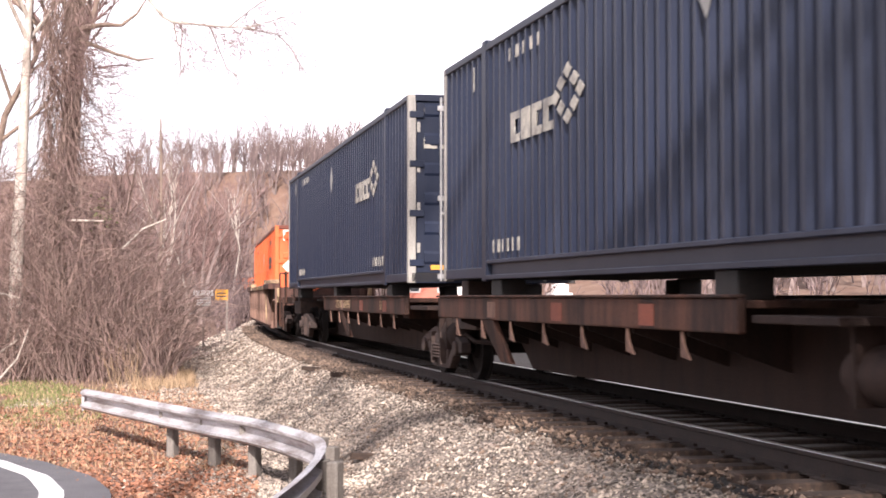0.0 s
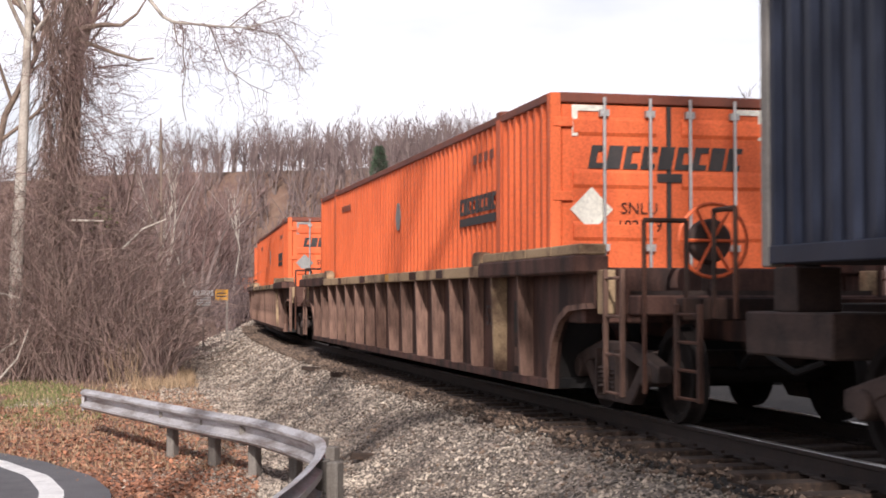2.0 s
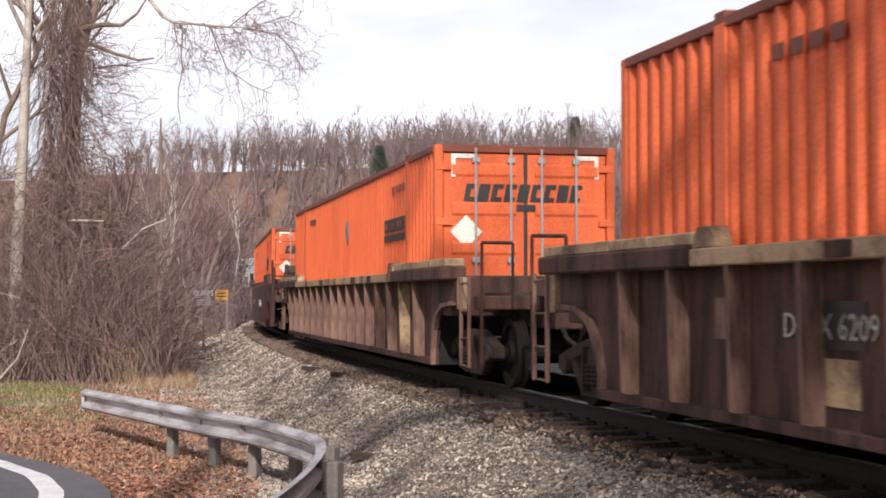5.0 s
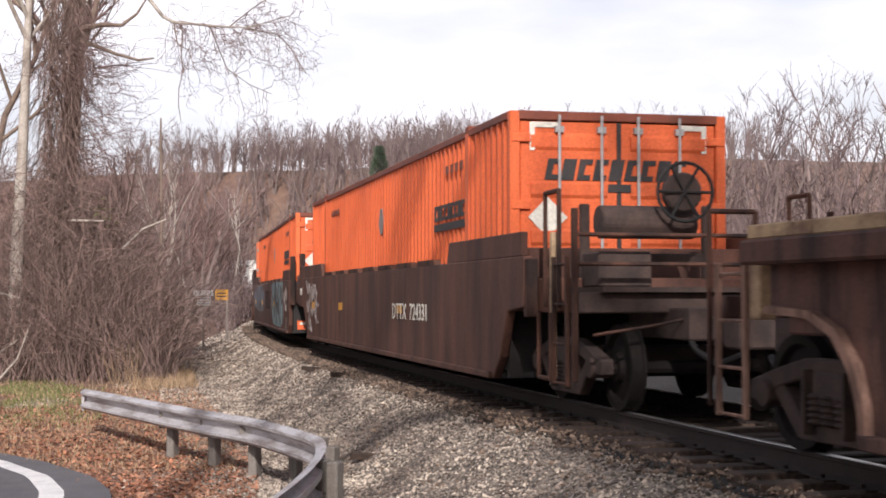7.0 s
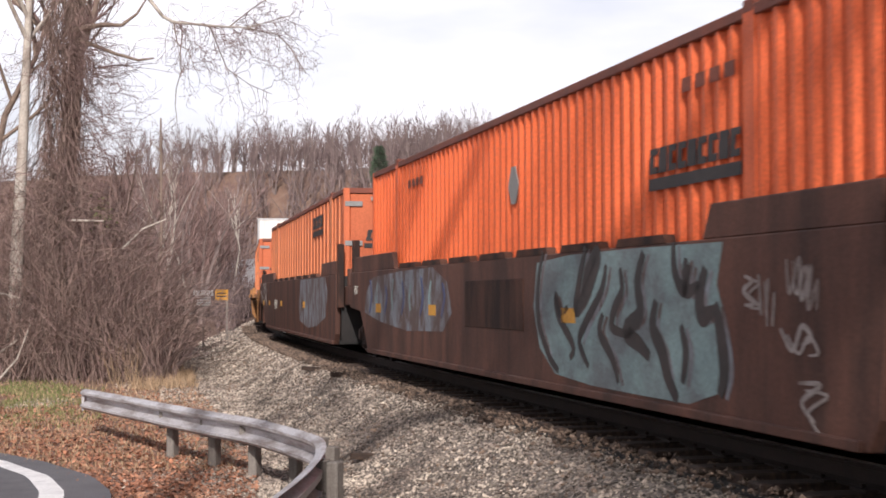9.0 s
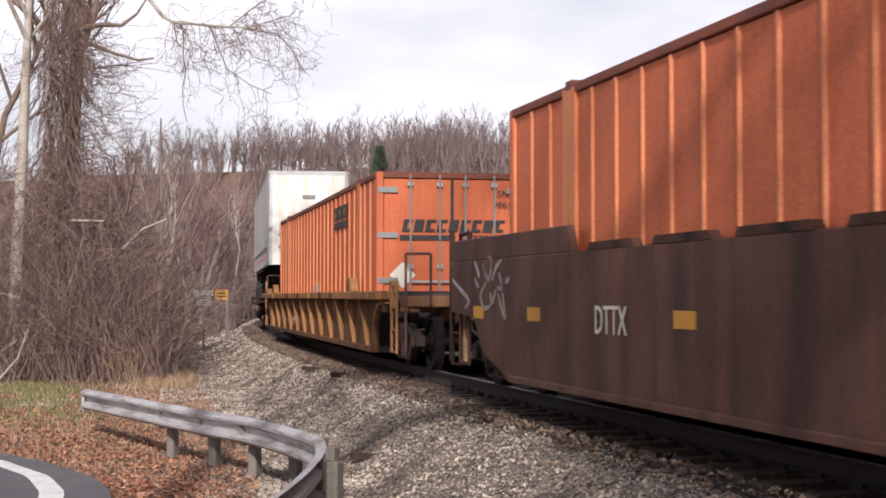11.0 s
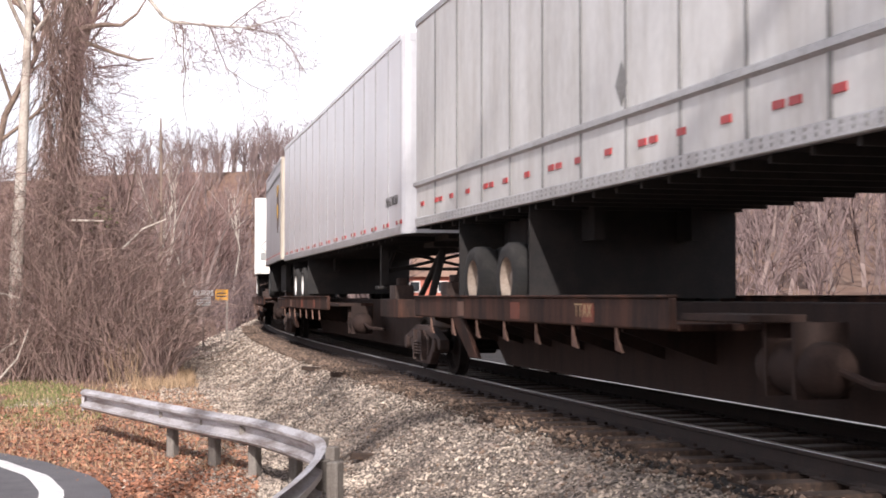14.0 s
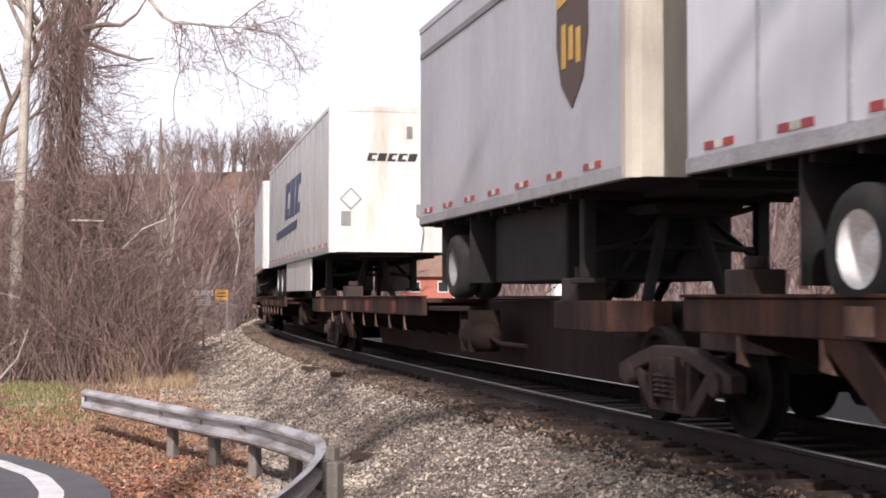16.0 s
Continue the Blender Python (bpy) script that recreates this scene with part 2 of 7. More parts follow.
# ---- mesh tools ----
class Build:
    """Collects faces, then makes one mesh."""

    def __init__(self):
        self.v, self.f = [], []

    def add(self, verts, faces):
        k = len(self.v)
        self.v += [tuple(p) for p in verts]
        self.f += [tuple(i + k for i in q) for q in faces]
        return self

    def box(self, x0, x1, y0, y1, z0, z1):
        return self.add([(x, y, z) for x in (x0, x1) for y in (y0, y1) for z in (z0, z1)],
                        [(0, 1, 3, 2), (4, 6, 7, 5), (0, 4, 5, 1), (2, 3, 7, 6), (0, 2, 6, 4), (1, 5, 7, 3)])

    def prism(self, ring, axis, a, b):
        """A polygon of (u, w) drawn out along an axis: x: (y, z), y: (x, z), z: (x, y)."""
        n, put = len(ring), {"x": lambda u, w, c: (c, u, w), "y": lambda u, w, c: (u, c, w), "z": lambda u, w, c: (u, w, c)}[axis]
        return self.add([put(u, w, a) for u, w in ring] + [put(u, w, b) for u, w in ring],
                        [tuple(range(n)), tuple(range(2 * n - 1, n - 1, -1))] + [(i, i + n, (i + 1) % n + n, (i + 1) % n) for i in range(n)])

    def rod(self, p, q, r, n=6, r2=None):
        p, q = Vector(p), Vector(q)
        d = (q - p).normalized()
        u = d.orthogonal().normalized()
        w = d.cross(u)
        ring = [(math.cos(2 * math.pi * i / n), math.sin(2 * math.pi * i / n)) for i in range(n)]
        r2 = r if r2 is None else r2
        return self.add([p + (u * c + w * s) * r for c, s in ring] + [q + (u * c + w * s) * r2 for c, s in ring],
                        [tuple(range(n - 1, -1, -1)), tuple(range(n, 2 * n))] + [(i, (i + 1) % n, (i + 1) % n + n, i + n) for i in range(n)])

    def path(self, pts, r, n=5):
        for p, q in zip(pts, pts[1:]):
            self.rod(p, q, r, n)
        return self

    def lathe(self, profile, centre=(0, 0, 0), n=20):
        """A profile of (radius, y) turned round the y axis."""
        k, c = len(profile), centre
        verts = [(c[0] + r * math.cos(2 * math.pi * i / n), c[1] + y, c[2] + r * math.sin(2 * math.pi * i / n)) for i in range(n) for r, y in profile]
        return self.add(verts, [(i * k + j, (i + 1) % n * k + j, (i + 1) % n * k + j + 1, i * k + j + 1) for i in range(n) for j in range(k - 1)])

    def mesh(self, name, mat, smooth=False, bevel=0.0):
        me = bpy.data.meshes.new(name)
        me.from_pydata(self.v, [], self.f)
        if bevel:
            bm = bmesh.new()
            bm.from_mesh(me)
            bmesh.ops.bevel(bm, geom=[e for e in bm.edges if e.calc_face_angle(0) > 0.5], offset=bevel, segments=1, affect="EDGES", clamp_overlap=True)
            bm.to_mesh(me)
            bm.free()
        me.materials.append(mat)
        if smooth:
            me.polygons.foreach_set("use_smooth", [True] * len(me.polygons))
        return me


def part(name, b, mat, parent, label="", smooth=False, bevel=0.0, at=None):
    ob = new(name, b.mesh(name, mat, smooth, bevel))
    ob.parent = parent
    if at is not None:
        ob.matrix_basis = at
    return tagged(ob, label) if label else ob


def again(ob, parent, m):
    """The same mesh once more, as a part of its own."""
    o = new(ob.name.split(".")[0], ob.data)
    o.parent, o.matrix_basis = parent, m
    return o


def thing(name, label, category, group=""):
    return tagged(new(name), label, category, group)


def letters(name, text, height, mat, parent, m, label="", squeeze=1.0):
    """Words in the built-in font as a thin mesh, upright in x and z, facing -y."""
    cu = bpy.data.curves.new(name, "FONT")
    cu.body, cu.size, cu.extrude, cu.align_x, cu.resolution_u = text, height * 1.4, 0.002, "CENTER", 2
    tmp = bpy.data.objects.new(name, cu)
    me = bpy.data.meshes.new_from_object(tmp)
    bpy.data.objects.remove(tmp)
    me.transform(m @ pose(0, 0, 0, 90, 0, 0) @ Matrix.Diagonal((squeeze, 1, 1, 1)))
    me.materials.clear()
    me.materials.append(mat)
    ob = new(name, me)
    ob.parent = parent
    return tagged(ob, label) if label else ob


# ---- the track's line ----
STEP = 0.1
LINE_S = np.arange(-300, 60 + STEP / 2, STEP)
_bend = np.interp(LINE_S, [-190, -165, -116, -94, -62, -45, -28, -10, 8], [0.0, -0.012, -0.012, 0.0, 0.0001, 0.00251, 0.00305, 0.0021, 0.00132])
_turn = np.cumsum(_bend) * STEP
LINE_A = _turn - np.interp(0, LINE_S, _turn) - 1.34177
_x = np.concatenate([[0], np.cumsum((np.cos(LINE_A[1:]) + np.cos(LINE_A[:-1])) * STEP / 2)])
_y = np.concatenate([[0], np.cumsum((np.sin(LINE_A[1:]) + np.sin(LINE_A[:-1])) * STEP / 2)])
LINE_X = _x - np.interp(0, LINE_S, _x) + 0.23412
LINE_Y = _y - np.interp(0, LINE_S, _y) + 23.36247
SPEED = 13.7777


def on_line(s, side=0.0):
    """The point of the track's middle at s metres, or side metres to the left of it."""
    x, y, a = (float(np.interp(s, LINE_S, q)) for q in (LINE_X, LINE_Y, LINE_A))
    return Vector((x - math.sin(a) * side, y + math.cos(a) * side, 0)), a


def riding(s, half=9.2, ahead=0.0):
    """The pose of a car whose middle is at s, its ends carried by the track; ahead: a load's place along it."""
    p, q = on_line(s - half)[0], on_line(s + half)[0]
    d = (q - p).normalized()
    c = (p + q) / 2 + d * ahead
    return pose(c.x, c.y, 0, 0, 0, math.degrees(math.atan2(d.y, d.x)))


TIMES = [i * 0.5 for i in range(33)]
MOVING = []  # (thing, middle at 0 s, load's place ahead)
WHEELS = []  # wheelsets, each with its place along its car


def rolls(ob, s, ahead=0.0):
    MOVING.append((ob, s, ahead))
    return ob


def motions():
    for ob, s, ahead in MOVING:
        walk(ob, [(t, riding(s + SPEED * t, ahead=ahead)) for t in TIMES])
    walk(swinging, [(t, pose(-6.85, 36.85, 8.3, 0, -a, 0)) for t, a in SWING])
    for ob, x in WHEELS:
        walk(ob, [(i / FPS, pose(x, 0, 0.42) @ Matrix.Rotation(SPEED / 0.42 * i / FPS, 4, "Y")) for i in range(16 * FPS + 1)])


# ---- ground ----
def line_near(x, y):
    """How far points lie from the track's middle (positive: the camera's side) and where along it."""
    k = slice(0, None, 10)
    dx, dy = np.subtract.outer(x, LINE_X[k]), np.subtract.outer(y, LINE_Y[k])
    i = np.argmin(dx * dx + dy * dy, axis=-1)
    a = LINE_A[k][i]
    ddx, ddy = x - LINE_X[k][i], y - LINE_Y[k][i]
    return ddx * np.sin(a) - ddy * np.cos(a), LINE_S[k][i] + ddx * np.cos(a) + ddy * np.sin(a)


def smooth(x, a, b):
    t = np.clip((x - a) / (b - a), 0, 1)
    return t * t * (3 - 2 * t)


def waves(x, y, size):
    return np.sin(x / size + 1.3) * np.sin(y / size * 1.17 + 0.4) + 0.5 * np.sin(x / size * 2.3 + y / size * 1.9)


def height(x, y):
    """The ground: a ballast bank along the track, lower verge and road, wooded hills round it."""
    x, y = np.asarray(x, float), np.asarray(y, float)
    side, s = line_near(x, y)
    far = np.abs(side)
    bank = -0.27 - 0.73 * smooth(far, 1.55, 3.1)
    base = -1.0 + 0.05 * waves(x, y, 2.6) * smooth(far, 3, 5)
    base = np.where(side > 0, base + 0.55 * smooth(y, 30, 60) * smooth(side, 3, 9), base + 0.7 * smooth(far, 5, 14))
    h = np.where(far < 3.1, bank, base)
    r = np.hypot(x, y)
    rise = smooth(far, 6, 30)
    hill = 14.0 * smooth(r, 75, 185) * rise * (1 + 0.12 * waves(x, y, 34))
    hill = hill + 6.0 * smooth(r, 160, 245) * rise
    return h + hill + 2.0 * smooth(far, 9, 40) * smooth(r, 45, 80)


def grid(xs, ys):
    X, Y = np.meshgrid(xs, ys)
    Z = np.concatenate([height(r, q) for r, q in zip(np.array_split(X.ravel(), 60), np.array_split(Y.ravel(), 60))])
    Z = Z - 0.07 * (np.abs(np.concatenate([line_near(i, j)[0] for i, j in zip(np.array_split(X.ravel(), 60), np.array_split(Y.ravel(), 60))]) + 2.6) < 6.3) * (Y.ravel() > -60)
    n, m = len(xs), len(ys)
    i = (np.arange(m - 1)[:, None] * n + np.arange(n - 1)[None]).ravel()
    return np.stack([X.ravel(), Y.ravel(), Z], 1), np.stack([i, i + 1, i + 1 + n, i + n], 1)


def array_mesh(name, verts, faces, mat, smoothed=False):
    me = bpy.data.meshes.new(name)
    k = faces.shape[1]
    me.vertices.add(len(verts))
    me.vertices.foreach_set("co", np.asarray(verts, np.float32).ravel())
    me.loops.add(faces.size)
    me.loops.foreach_set("vertex_index", faces.astype(np.int32).ravel())
    me.polygons.add(len(faces))
    me.polygons.foreach_set("loop_start", np.arange(0, faces.size, k, dtype=np.int32))
    me.polygons.foreach_set("use_smooth", np.full(len(faces), smoothed))
    me.update(calc_edges=True)
    me.materials.append(mat)
    return me


def steps(lo, mid_lo, fine_lo, fine_hi, mid_hi, hi, n=16):
    """Grid lines: close together in the middle, three metres apart round it, then ever wider."""
    out = np.linspace(0, 1, n) ** 2.2
    return np.concatenate([mid_lo - (mid_lo - lo) * out[:0:-1], np.arange(mid_lo, fine_lo - 1, 3.0), np.arange(fine_lo, fine_hi, 0.3), np.arange(fine_hi, mid_hi - 1, 3.0), mid_hi + (hi - mid_hi) * out])


gv, gf = grid(steps(-900, -74, -14, 10, 85, 900), steps(-500, -26, 4, 62, 263, 1400))
ground = tagged(new("ground", array_mesh("ground", gv, gf, M_GROUND, True)), "brown leaf-strewn earth rising into wooded hills", "ground", kind="structure")


def ribbon(name, mat, lo, hi, s0, s1, lift, label, step=1.0):
    """A strip of ground along the track."""
    ss, uu = np.arange(s0, s1, step), np.linspace(lo, hi, 41)
    pts = [on_line(s, -u)[0] for s in ss for u in uu]
    x, y = np.array([p.x for p in pts]), np.array([p.y for p in pts])
    z = height(x, y) + lift
    n = len(uu)
    i = (np.arange(len(ss) - 1)[:, None] * n + np.arange(n - 1)[None]).ravel()
    return tagged(new(name, array_mesh(name, np.stack([x, y, z], 1), np.stack([i, i + 1, i + 1 + n, i + n], 1), mat, True)), label, kind="structure")


# This dark sheet also carries the train's shade onto the far side.
track_bed = ribbon("track_bed", M_CINDER_SHADE, -9.0, 1.5, -120, 40, 0.03, "oily cinders under the rails, blackened for shade")
ballast_bed = ribbon("ballast_bed", M_GRAVEL_BED, 1.45, 3.6, -120, 40, 0.012, "pale crushed stone bank under the track")

# ---- track ----
track = tagged(new("railway_track"), "single curved railway track with rusty rails on timber ties", "railway track", kind="structure")


def rail(side):
    web = [(-0.07, -0.17), (0.07, -0.17), (0.07, -0.155), (0.012, -0.13), (0.012, -0.045), (0.036, -0.035), (0.036, -0.006),
           (-0.036, -0.006), (-0.036, -0.035), (-0.012, -0.045), (-0.012, -0.13), (-0.07, -0.155)]
    head = [(-0.03, -0.006), (0.03, -0.006), (0.026, 0.0), (-0.026, 0.0)]
    ss = np.concatenate([np.arange(-260, -60, 4), np.arange(-60, 40, 1.0)])
    for name, ring, mat in (("rail", web, M_RAIL), ("rail_head", head, M_STEEL)):
        b, n = Build(), len(ring)
        verts = []
        for s in ss:
            for u, w in ring:
                p = on_line(s, side + u)[0]
                verts.append((p.x, p.y, w))
        b.add(verts, [(k * n + i, k * n + (i + 1) % n, (k + 1) * n + (i + 1) % n, (k + 1) * n + i) for k in range(len(ss) - 1) for i in range(n)])
        part(name, b, mat, track)


rail(0.75)
rail(-0.75)


# ---- running gear ----
def truck(car, x, spring=True):
    """A two-axle truck: side frames with spring nests, bolster and two turning wheelsets."""
    b = Build()
    for y in (-1.0, 1.0):
        e = 0.07 if y < 0 else -0.07
        b.prism([(-1.14, 0.36), (-1.14, 0.5), (-0.72, 0.61), (-0.34, 0.69), (0.34, 0.69), (0.72, 0.61), (1.14, 0.5), (1.14, 0.36), (0.98, 0.36), (0.7, 0.48), (0.34, 0.56), (-0.34, 0.56), (-0.7, 0.48), (-0.98, 0.36)], "y", y - 0.07, y + 0.07)
        b.prism([(-0.82, 0.45), (-0.68, 0.5), (-0.38, 0.25), (0.38, 0.25), (0.68, 0.5), (0.82, 0.45), (0.46, 0.13), (-0.46, 0.13)], "y", y - 0.06, y + 0.06)
        for u in (-0.36, 0.29):
            b.box(u, u + 0.07, y - 0.06, y + 0.06, 0.2, 0.6)
        for u in (-0.89, 0.89):
            b.rod((u, y - 0.11, 0.42), (u, y + 0.11, 0.42), 0.105, 10)
    b.box(-0.2, 0.2, -1.1, 1.1, 0.40, 0.60)
    o = part("truck", b, M_TRUCK, car, "dusty brown cast steel truck frame", bevel=0.012, at=pose(x, 0, 0))
    for y in (-1.07, 1.07):
        for u in (-0.17, 0.0, 0.17):
            coil = [(0.0, 0.25)] + [(0.08 if k % 2 else 0.05, 0.25 + 0.021 * k) for k in range(11)] + [(0.0, 0.46)]
            c = Build().lathe(coil, n=10)
            c.v = [(x + u, y0 * 0 + y + z0 * 0 + 0.0 + w, z) for (x, z, w), y0, z0 in ((p, 0, 0) for p in c.v)]
            part("coil_spring", c, M_TRUCK, o)
        for u in (-0.27, 0.235):
            part("spring_guide", Build().box(u, u + 0.035, y - 0.07, y + 0.07, 0.18, 0.62), M_TRUCK, o)
    for u in (-0.89, 0.89):
        w = Build()
        for y in (-0.75, 0.75):
            k = 1 if y < 0 else -1
            w.lathe([(0.06, -0.09 * k), (0.13, -0.08 * k), (0.15, -0.03 * k), (0.32, -0.01 * k), (0.35, -0.06 * k), (0.42, -0.065 * k), (0.425, 0.04 * k),
                     (0.45, 0.055 * k), (0.45, 0.075 * k), (0.36, 0.075 * k), (0.32, 0.03 * k), (0.13, 0.05 * k), (0.06, 0.09 * k)], (0, y, 0), 24)
        w.rod((0, -1.05, 0), (0, 1.05, 0), 0.075, 10)
        ws = part("wheelset", w, M_WHEEL, o, "steel axle with two flanged wheels", smooth=False, at=pose(u, 0, 0.42))
        WHEELS.append((ws, u))
    return o


def coupler(car, x, out):
    b = Build()
    b.box(min(x, x + out * 0.55), max(x, x + out * 0.55), -0.13, 0.13, 0.66, 0.9)
    b.box(min(x + out * 0.5, x + out * 0.85), max(x + out * 0.5, x + out * 0.85), -0.2, 0.16, 0.64, 0.95)
    part("coupler", b, M_TRUCK, car, bevel=0.02)
    h = Build().path([(x, -0.35, 0.78), (x + out * 0.3, -0.38, 0.62), (x + out * 0.6, -0.3, 0.5), (x + out * 0.9, -0.2, 0.6)], 0.028, 6)
    part("air_hose", h, M_UNDER, car, "black rubber brake hose")


def ladder(car, x, y, z0, z1, mat, name="ladder", w=0.42, rungs=4):
    o = part(name, Build().box(x - w / 2 - 0.025, x - w / 2 + 0.025, y - 0.02, y + 0.02, z0, z1), mat, car, bevel=0.006)
    part("stile", Build().box(x + w / 2 - 0.025, x + w / 2 + 0.025, y - 0.02, y + 0.02, z0, z1), mat, o, bevel=0.006)
    for i in range(rungs):
        z = z0 + 0.02 + (z1 - z0 - 0.1) * i / max(rungs - 1, 1)
        part("rung", Build().rod((x - w / 2, y, z), (x + w / 2, y, z), 0.014, 6), mat, o)
    return o


def brake_wheel(car, x, z, mat, r=0.36, y=-0.35):
    """A hand brake wheel whose face looks along the track."""
    b, n = Build(), 20
    ring = [(x, y + r * math.cos(2 * math.pi * i / n), z + r * math.sin(2 * math.pi * i / n)) for i in range(n + 1)]
    b.path(ring, 0.019, 5)
    for i in range(6):
        b.rod((x - 0.02, y, z), (x, y + r * math.cos(math.pi * i / 3), z + r * math.sin(math.pi * i / 3)), 0.016, 5)
    o = part("brake_wheel", b, mat, car, "spoked hand brake wheel")
    h = Build().rod((x - 0.16, y, z), (x - 0.03, y, z), 0.2, 16)
    part("brake_housing", h, M_TRUCK, car, bevel=0.02)
    return o


# ---- well cars ----
def ribbed_well_car(s, paint, rib, sill, top, label, marks, step=0.13, brake=False, ribs=19, cream=None, tail=0.0, foot=1.485):
    """A single well car with fin-ribbed sides; its load sinks between them."""
    car = rolls(thing("well_car", label, "rail car", "well cars in the train"), s)
    L = 8.35

    def end(e, u):
        return u if e > 0 else -u - tail

    for side in (-1, 1):
        y0, y1 = (side * 1.34, side * 1.42)
        lo, hi = min(side * 1.30, side * 1.345), max(side * 1.30, side * 1.345)
        arch = [(L, 0.2), (L + 0.02, 0.42), (L + 0.12, 0.66), (L + 0.32, 0.86), (L + 0.62, 0.97), (9.55, 1.0), (9.55, top - 0.1)]
        ring = arch + [(-u - tail, w) for u, w in arch[::-1]]
        part("side_sheet", Build().prism(ring, "y", lo, hi), paint, car)
        a, z = min(side * 1.30, side * 1.53), max(side * 1.30, side * 1.53)
        part("top_sill", Build().box(end(-1, 6.15), 6.15, a, z, top - 0.13, top), sill, car, "dusty top sill", bevel=0.01)
        for e in (-1, 1):
            a, z = min(end(e, 6.15), end(e, 9.6)), max(end(e, 6.15), end(e, 9.6))
            if step > 0.05:
                part("end_sill", Build().box(a, z, min(side * 1.22, side * 1.56), max(side * 1.22, side * 1.56), top - 0.14, top + 0.03), paint, car, "raised grimy end sill", bevel=0.02)
                for k in range(4):
                    u0, u1 = a + (z - a) * k / 4 + 0.012, a + (z - a) * (k + 1) / 4 - 0.012
                    part("sill_cap", Build().box(u0, u1, min(side * 1.24, side * 1.50), max(side * 1.24, side * 1.50), top + 0.03, top + step), sill, car, bevel=0.012)
            else:
                part("end_sill", Build().box(a, z, min(side * 1.22, side * 1.56), max(side * 1.22, side * 1.56), top - 0.14, top + step), sill, car, "dusty end sill", bevel=0.02)
            k = 1.0 if step > 0.05 else 1.5
            b = Build().prism([(-0.2 * k, 0), (0.2 * k, 0), (0.2 * k, 0.05), (0.12 * k, 0.16 * k), (-0.12 * k, 0.16 * k), (-0.2 * k, 0.06)], "y", side * 1.38, side * 1.52)
            part("lifting_lug", b, sill, car, bevel=0.01, at=pose(end(e, 5.92), 0, top) if step > 0.05 else pose(end(e, 6.4), 0, top + step))
        for x, w, mm in ((-4.2, 0.32, M_RUST), (-1.9, 0.5, M_WELL), (0.4, 0.28, M_YELLOW_CLEAN), (2.2, 0.45, M_RUST), (3.9, 0.36, M_WELL)):
            a, z = min(side * 1.529, side * 1.533), max(side * 1.529, side * 1.533)
            part("paint_patch", Build().box(x, x + w, a, z, top - 0.118, top - 0.014), mm, car)
        part("bottom_chord", Build().box(-L - tail, L, min(side * 1.33, side * 1.43), max(side * 1.33, side * 1.43), 0.2, 0.29), paint, car, bevel=0.008)
        fin = None
        for i in range(ribs):
            x = -7.6 - tail + i * (15.21 + tail) / (ribs - 1)
            if fin is None:
                b = Build().add([(-0.03, side * 1.345, 0.27), (0.03, side * 1.345, 0.27), (0.03, side * foot, 0.30), (-0.03, side * foot, 0.30),
                                 (-0.03, side * 1.345, top - 0.12), (0.03, side * 1.345, top - 0.12), (0.03, side * 1.52, top - 0.12), (-0.03, side * 1.52, top - 0.12)],
                                [(0, 1, 2, 3), (4, 7, 6, 5), (0, 4, 5, 1), (1, 5, 6, 2), (2, 6, 7, 3), (3, 7, 4, 0)])
                fin = part("side_rib", b, rib, car, at=pose(x, 0, 0))
            elif i == cream:
                part("side_rib", b, sill, car, "cream painted rib", at=pose(x, 0, 0))
            else:
                again(fin, car, pose(x, 0, 0))
        for e in (-1, 1):
            lip = [(end(e, u + 0.01), w) for u, w in arch[:6]] + [(end(e, u - 0.05), w + 0.05) for u, w in arch[5::-1]]
            part("arch_flange", Build().prism(lip, "y", min(side * 1.345, side * 1.41), max(side * 1.345, side * 1.41)), rib, car)
        for x, w, h, zz, mm in ((7.15, 0.42, 0.34, 0.72, M_UNDER), (7.2, 0.5, 0.2, 0.36, M_WELL_RIB), (3.1, 0.3, 0.3, 0.75, M_WELL_SILL), (-4.45, 0.86, 0.3, 0.78, M_BLACK), (-4.3, 0.42, 0.3, 0.42, M_WELL_SILL), (-2.0, 0.4, 0.46, 0.5, M_WELL_RIB), (-5.9, 0.4, 0.3, 0.8, M_WELL_RIB)):
            a, z = min(side * 1.34, side * 1.352), max(side * 1.34, side * 1.352)
            part("stencil_panel", Build().box(x - w / 2, x + w / 2, a, z, zz, zz + h), mm, car)
    part("well_floor", Build().box(-L - tail, L, -1.3, 1.3, 0.2, 0.3), M_UNDER, car)
    for e in (-1, 1):
        part("well_bulkhead", Build().box(min(end(e, 8.17), end(e, 8.25)), max(end(e, 8.17), end(e, 8.25)), -1.29, 1.29, 0.3, 1.2), M_UNDER, car)
    for e in (-1, 1):
        b = Build().box(min(end(e, 8.35), end(e, 10.9)), max(end(e, 8.35), end(e, 10.9)), -0.45, 0.45, 0.72, 1.02)
        b.box(min(end(e, 8.8), end(e, 9.3)), max(end(e, 8.8), end(e, 9.3)), -1.35, 1.35, 0.86, top - 0.08)
        b.box(min(end(e, 10.3), end(e, 10.55)), max(end(e, 10.3), end(e, 10.55)), -1.3, 1.3, 0.95, 1.12)
        part("end_frame", b, paint, car, bevel=0.015)
        b = Build().box(min(end(e, 9.3), end(e, 10.5)), max(end(e, 9.3), end(e, 10.5)), -0.9, 0.9, 1.12, 1.16)
        part("end_platform", b, M_TRUCK, car)
